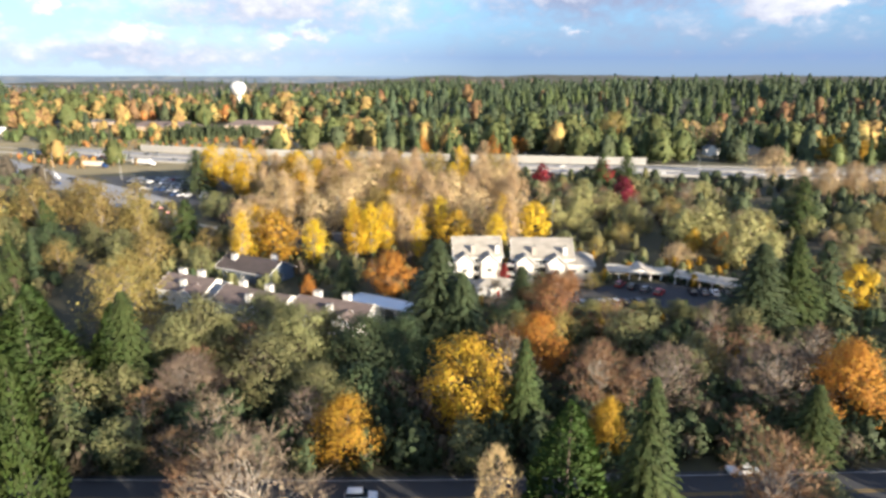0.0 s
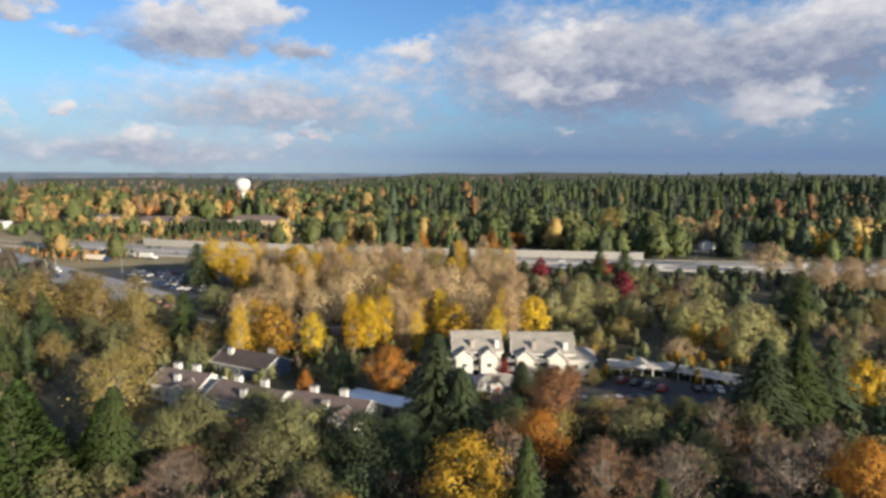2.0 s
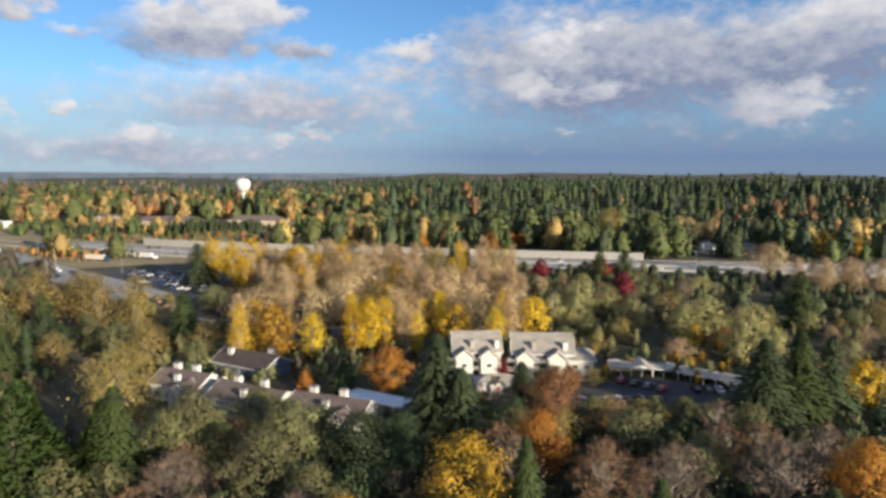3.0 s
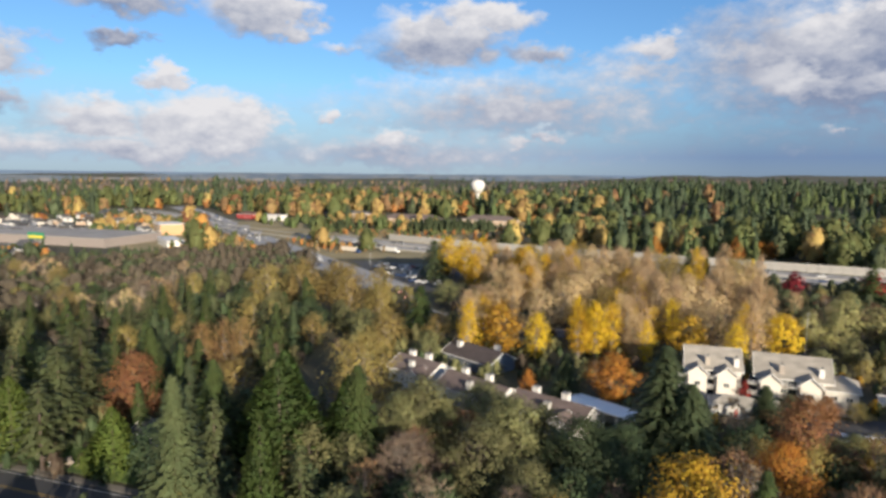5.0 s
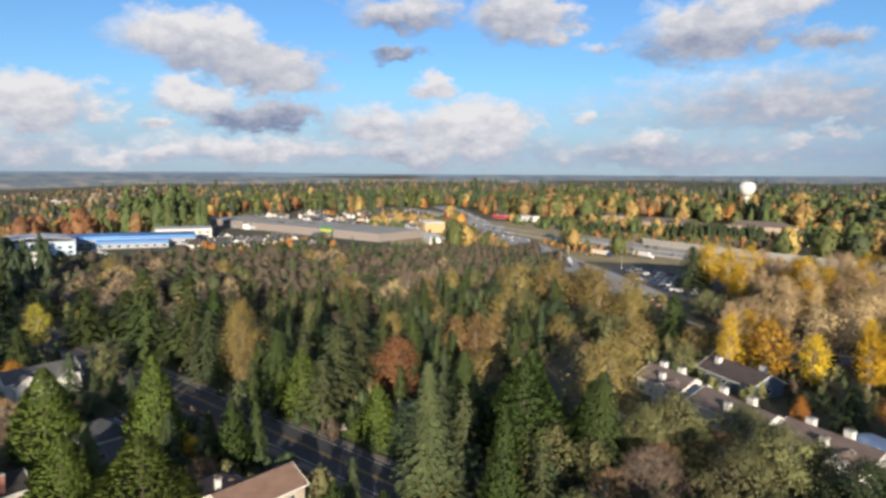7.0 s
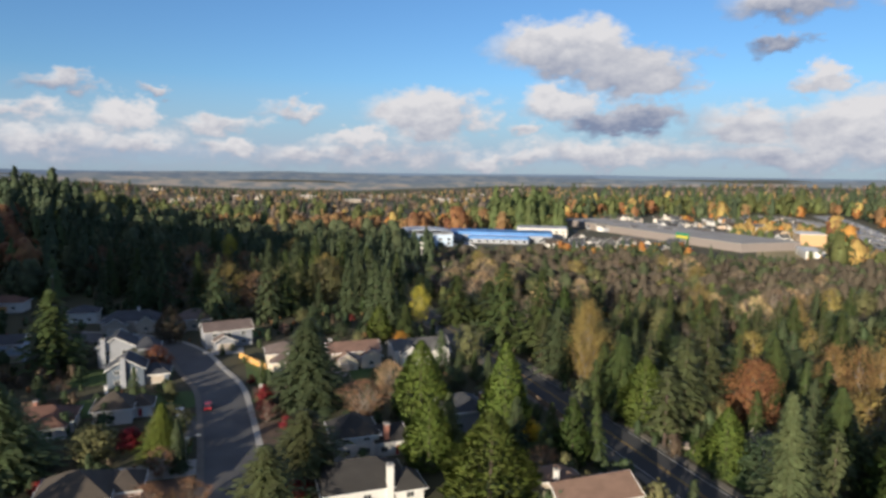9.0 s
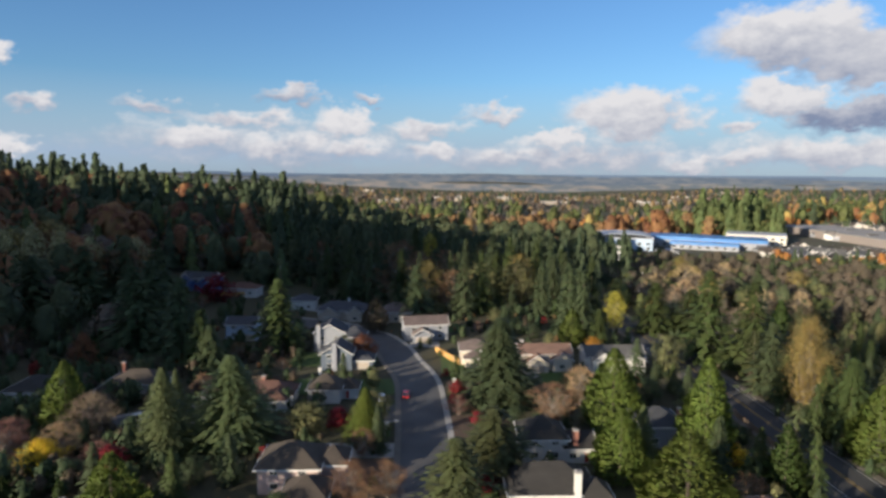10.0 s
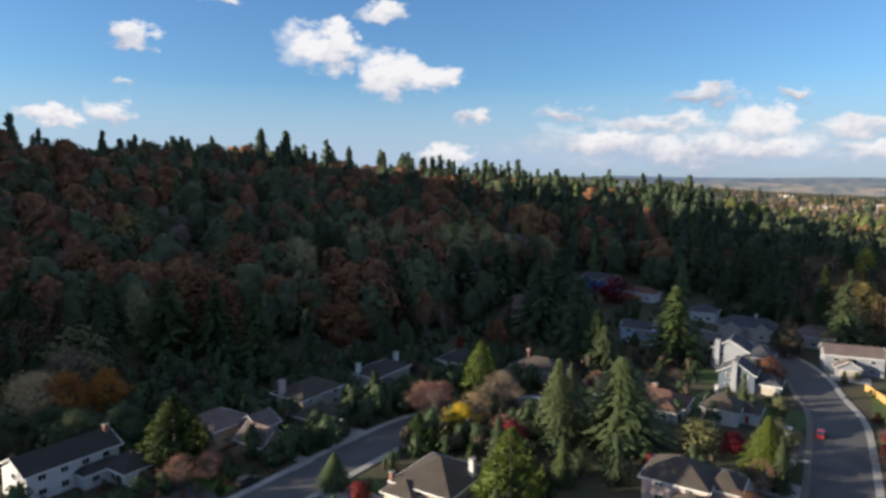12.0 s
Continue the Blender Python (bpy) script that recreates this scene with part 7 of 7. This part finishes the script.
def utility_line(spots, h, names="wooden utility pole with crossarms carrying wires"):
    tops = []
    for x, y in spots:
        z = height(x, y)
        t = thing("utility_pole", pose(x, y, z), names, "utility pole", "utility poles")
        part("pole", Geo().tube((0, 0, -0.5), (0, 0, h), 0.19, 0.12, 8), WOOD, t)
        part("crossarm", Geo().box(-0.08, 0.08, -1.3, 1.3, h - 1.0, h - 0.84), WOOD, t)
        part("crossarm", Geo().box(-0.08, 0.08, -1.0, 1.0, h - 2.4, h - 2.26), WOOD, t)
        part("transformer", Geo().tube((0.35, 0, h - 3.8), (0.35, 0, h - 2.9), 0.26, 0.26, 8), GALV, t)
        tops.append((x, y, z + h))
    for i, (dy, dz) in enumerate(((-1.2, -0.8), (1.2, -0.8), (0, 0.05), (0.9, -2.2), (-0.9, -2.2))):
        line = []
        for a, b in zip(tops, tops[1:]):
            for k in range(8):
                s = k / 8
                line.append(Vector((a[0] + (b[0] - a[0]) * s, a[1] + (b[1] - a[1]) * s + dy, a[2] + (b[2] - a[2]) * s + dz - 4 * s * (1 - s) * 1.2)))
        ring = [(0.05, 0.035, 0.03), (-0.05, -0.035, 0.03), (0, 0, -0.055)]
        g = Geo()
        g.add([q + Vector(o) for q in line for o in ring], [(3 * n + m, 3 * n + (m + 1) % 3, 3 * n + 3 + (m + 1) % 3, 3 * n + 3 + m) for n in range(len(line) - 1) for m in range(3)])
        wire = part("power_line", g, DARK_METAL)
        tagged(wire, "thin dark power line sagging between the poles", "power line", "power lines")


utility_line([(-292, -120), (-292, -64), (-290, -12), (-288, 42), (-288, 100)], 17)
utility_line([(-330, 92.5), (-270, 92.5), (-205, 93)], 12)


def flood_pole(x, y, h):
    t = thing("floodlight_pole", pose(x, y, height(x, y)), "pale floodlight pole beside the sports field", "floodlight pole")
    part("pole", Geo().tube((0, 0, 0), (0, 0, h), 0.4, 0.28, 8), GALV, t)
    for k in range(2):
        part("lamp_bank", Geo().box(-2.0, 2.0, -0.5, 0.5, h - 1 - k * 3, h - 0.1 - k * 3), WALL["white"], t)


flood_pole(-350, 108, 19)
structure("ground_patch", Geo().prism([(-470, 110), (-420, 130), (-430, 175), (-480, 165)], -0.2, 0.15), LAWN, "green sports field beside the school", "sports field")


# lawns and driveways
def slab(name, i, box, mat, z, label, category):
    x0, x1, y0, y1 = box
    structure(f"{name}_{i}", Geo().box(x0, x1, y0, y1, -0.1, z), mat, label, category)


for i, box in enumerate(((-160, -138, -17, -6.9), (-200, -179, 6, 24), (-184, -174, 27, 64), (-121, -100, 7.2, 14), (-178, -165, -36, -7.2), (-104, -92, -100, -92.6), (-133, -120, -100, -91),
                         (-76, -50, -112, -94), (-92, -70, -78, -55), (-130, -119, 58, 74), (-152, -140, 88.6, 99), (-118, -90, 90.6, 100), (-205, -190, -40, -14), (-245, -232, -6, 14))):
    slab("lawn", i + 1, box, LAWN, 0.10 + 0.004 * (i % 5), "short green garden lawn", "lawn")
for i, box in enumerate(((-158, -146, -12.5, -5.4), (-92.5, -86.5, -99.5, -90.2), (-110, -103.5, -99.5, -90), (-135.5, -129, -98.5, -88), (-186, -178, 22, 34), (-88, -82, -79, -66),
                         (-128, -108, 68.5, 75.5), (-104, -99, -17, -5.4), (-134, -127, -28, -5.4), (-72, -66, -108, -90), (-219, -212, -4, 6))):
    slab("driveway", i + 1, box, CONCRETE if i % 3 else OLD_ASPHALT, 0.13 + 0.004 * (i % 4), "plain driveway leading to a garage", "driveway")
for i, box in enumerate(((-176, -158, 7.1, 20), (-150, -132, 7.1, 22), (-126, -112, -14, -7.1), (-140, -112, -78.4, -60), (-90, -84, -100, -91.6), (-150, -136, 88.5, 93))):
    slab("planting_bed", i + 1, box, BARKMULCH, 0.16 + 0.004 * (i % 4), "brown planting bed covered with bark mulch", "planting bed")


def fence(a, b, h, mat, label):
    a, b = Vector(a), Vector(b)
    n = max(2, int((b - a).length / 0.35))
    yaw = math.degrees(math.atan2((b - a).y, (b - a).x))
    t = thing("fence", pose(a.x, a.y, height(a.x, a.y), 0, 0, yaw), label, "fence", "garden fences")
    length = (b - a).length
    for z in (0.4, h - 0.3):
        part("rail", Geo().box(0, length, 0.03, 0.09, z, z + 0.1), mat, t)
    board = Geo().box(0.02, 0.33, -0.02, 0.02, 0.05, h).mesh("board", mat)
    for k in range(n):
        part("board", board, None, t).location = (k * length / n, 0, 0)
    for k in range(0, n + 1, 7):
        part("post", Geo().box(-0.06, 0.06, 0.02, 0.14, 0, h + 0.1), mat, t).location = (k * length / n, 0.02, 0)


fence((-206, 4.5), (-191, 11.5), 1.9, GOLD_WOOD, "new golden cedar board fence beside the street")
fence((-284, -92), (-284, -78), 1.8, GOLD_WOOD, "golden board fence in front of a blue house")
fence((-68, -105), (-50, -105), 1.7, WOOD, "dark weathered board fence between gardens")
fence((-150, 76), (-118, 75.2), 1.6, WOOD, "dark weathered board fence along the arterial")
fence((-176, -56), (-176, -36), 1.8, WOOD, "weathered board fence behind a house")


def letter_box(x, y):
    t = thing("mailbox", pose(x, y, 0.18), "pale cluster mailbox on a post beside the kerb", "mailbox", "mailboxes")
    part("post", Geo().box(-0.12, 0.12, -0.12, 0.12, 0, 0.7), GALV, t)
    part("box", Geo().box(-0.5, 0.5, -0.4, 0.4, 0.7, 1.7), WALL["white"], t)
    part("lid", Geo().box(-0.55, 0.55, -0.45, 0.45, 1.7, 1.8), TRIM, t)


for x, y in ((-109, 90), (-126, 73.5), (-172, 9), (-141, -7.8)):
    letter_box(x, y)

# boulders by the roadside bank
STONE = material("pale_boulder", (0.36, 0.31, 0.27), (0.24, 0.20, 0.17), scale=1.0, rough=0.9, bump=0.5)
rocks = random.Random(3)
for k in range(16):
    s = rocks.uniform(0.5, 1.1)
    g = Geo().lathe([(s * 0.6, 0), (s, s * 0.3), (s * 0.8, s * 0.75), (s * 0.3, s)], 7)
    g.v = [(x * rocks.uniform(0.85, 1.15), y * rocks.uniform(0.85, 1.15), z) for x, y, z in g.v]
    b = part("boulder", g, STONE)
    b.matrix_world = pose(-100 - k * 2.6 + rocks.uniform(-1, 1), 92.5 + rocks.uniform(0, 2.5), 0.0, 0, 0, rocks.uniform(0, 360))
    tagged(b, "pale rough boulder on the roadside bank", "boulder", "roadside boulders")

# garden shrubs and small trees round the houses
garden = random.Random(77)
placed = 0
while placed < 190:
    x, y = garden.uniform(-285, -66), garden.uniform(-128, 70)
    d = math.hypot(x, y)
    if d < 92 or any(abs(x - a) < 10 and abs(y - b) < 11.5 for a, b in HOUSES) or line_gap(STREET, x, y) < 8.2 or line_gap(LANE, x, y) < 8:
        placed += 0.05
        continue
    if any((x - a) ** 2 + (y - b) ** 2 < (1.8 + 0.3 * w) ** 2 for a, b, w in taken):
        placed += 0.05
        continue
    kind = garden.choices(["bush", "hedge", "crimson", "dark_olive", "olive", "rust_bare", "fir", "cedar", "bush_bright", "pink_bare", "dfir"], [5, 3, 3, 5, 3, 3, 2, 2, 1, 1, 3])[0]
    h = {"bush": 2.5, "hedge": 4, "crimson": 3.5, "dark_olive": 6.5, "olive": 6, "rust_bare": 6, "fir": 9, "cedar": 7, "bush_bright": 2.2, "pink_bare": 5, "dfir": 11}[kind] * garden.uniform(0.7, 1.25)
    w = h * (0.42 if kind in ("fir", "cedar", "hedge", "dfir") else 1.0)
    plant(kind, x, y, h, w)
    taken.append((x, y, w))
    placed += 1


def near_home(x, y):
    """Plan spots in the housing that stay clear of undergrowth."""
    return (any(abs(x - a) < 8.5 and abs(y - b) < 9.5 for a, b in HOUSES) or line_gap(STREET, x, y) < 7.4 or line_gap(LANE, x, y) < 7.2
            or line_gap(ARTERIAL, x, y) < 8 or math.hypot(x, y) < 88)


far_woods("garden_shrubs", 900, [(48, 128, 88, 300, 8), (112, 158, 88, 150, 2)], LEAF["dark_olive"], "ball", (1.4, 5.0),
          "dark green shrubs and hedges in the gardens", 51, near_home)
far_woods("garden_bushes", 260, [(48, 128, 88, 290, 8), (112, 158, 88, 150, 2)], LEAF["brown"], "ball", (1.2, 3.2),
          "brown autumn bushes in the gardens", 52, near_home)
far_woods("garden_growth", 200, [(48, 128, 88, 290, 8), (112, 158, 88, 150, 2)], LEAF["rust"], "ball", (1.2, 2.6),
          "rusty red autumn bushes in the gardens", 53, near_home)
for az, r, h in ((14.3, 850, 24), (14.9, 872, 25), (15.5, 868, 23), (16.1, 860, 25), (15.2, 840, 22), (16.6, 852, 24), (13.8, 862, 23)):
    p = heading(az) * r
    plant("fir" if r % 4 else "dfir", p.x, p.y, h, h * 0.42)


def near_flats(x, y):
    """Plan spots round the apartments that stay clear of undergrowth."""
    return (7 < x < 49 and 163 < y < 194) or (33 < x < 100 and 151 < y < 174 - 0.1 * (x - 60)) or (54 < x < 72 and 164 < y < 184) or line_gap(CROSSING, x, y) < 12 or \
        (-72 < x < -8 and 138 < y < 172) or (-22 < x < 4 and 138 < y < 158)


far_woods("apartment_shrubs", 330, [(-38, 26, 128, 215, 8)], LEAF["olive"], "ball", (2.0, 5.5), "olive green shrubs round the apartments", 54, near_flats)
far_woods("apartment_hedges", 220, [(-38, 26, 128, 215, 8)], LEAF["dark_olive"], "ball", (2.0, 5.0), "dark green shrubs round the apartments", 55, near_flats)
far_woods("apartment_bushes", 90, [(-36, 0, 140, 215, 8)], LEAF["gold"], "ball", (2.0, 4.5), "gold autumn bushes round the apartments", 56, near_flats)
far_woods("hillfoot_growth", 420, [(112, 158, 128, 200, 8)], LEAF["dark_olive"], "ball", (3, 8), "dark green growth between the houses and the hill", 57, near_home)
far_woods("hillfoot_brambles", 220, [(112, 158, 128, 200, 8)], LEAF["brown"], "ball", (2.5, 6), "brown growth between the houses and the hill", 58, near_home)
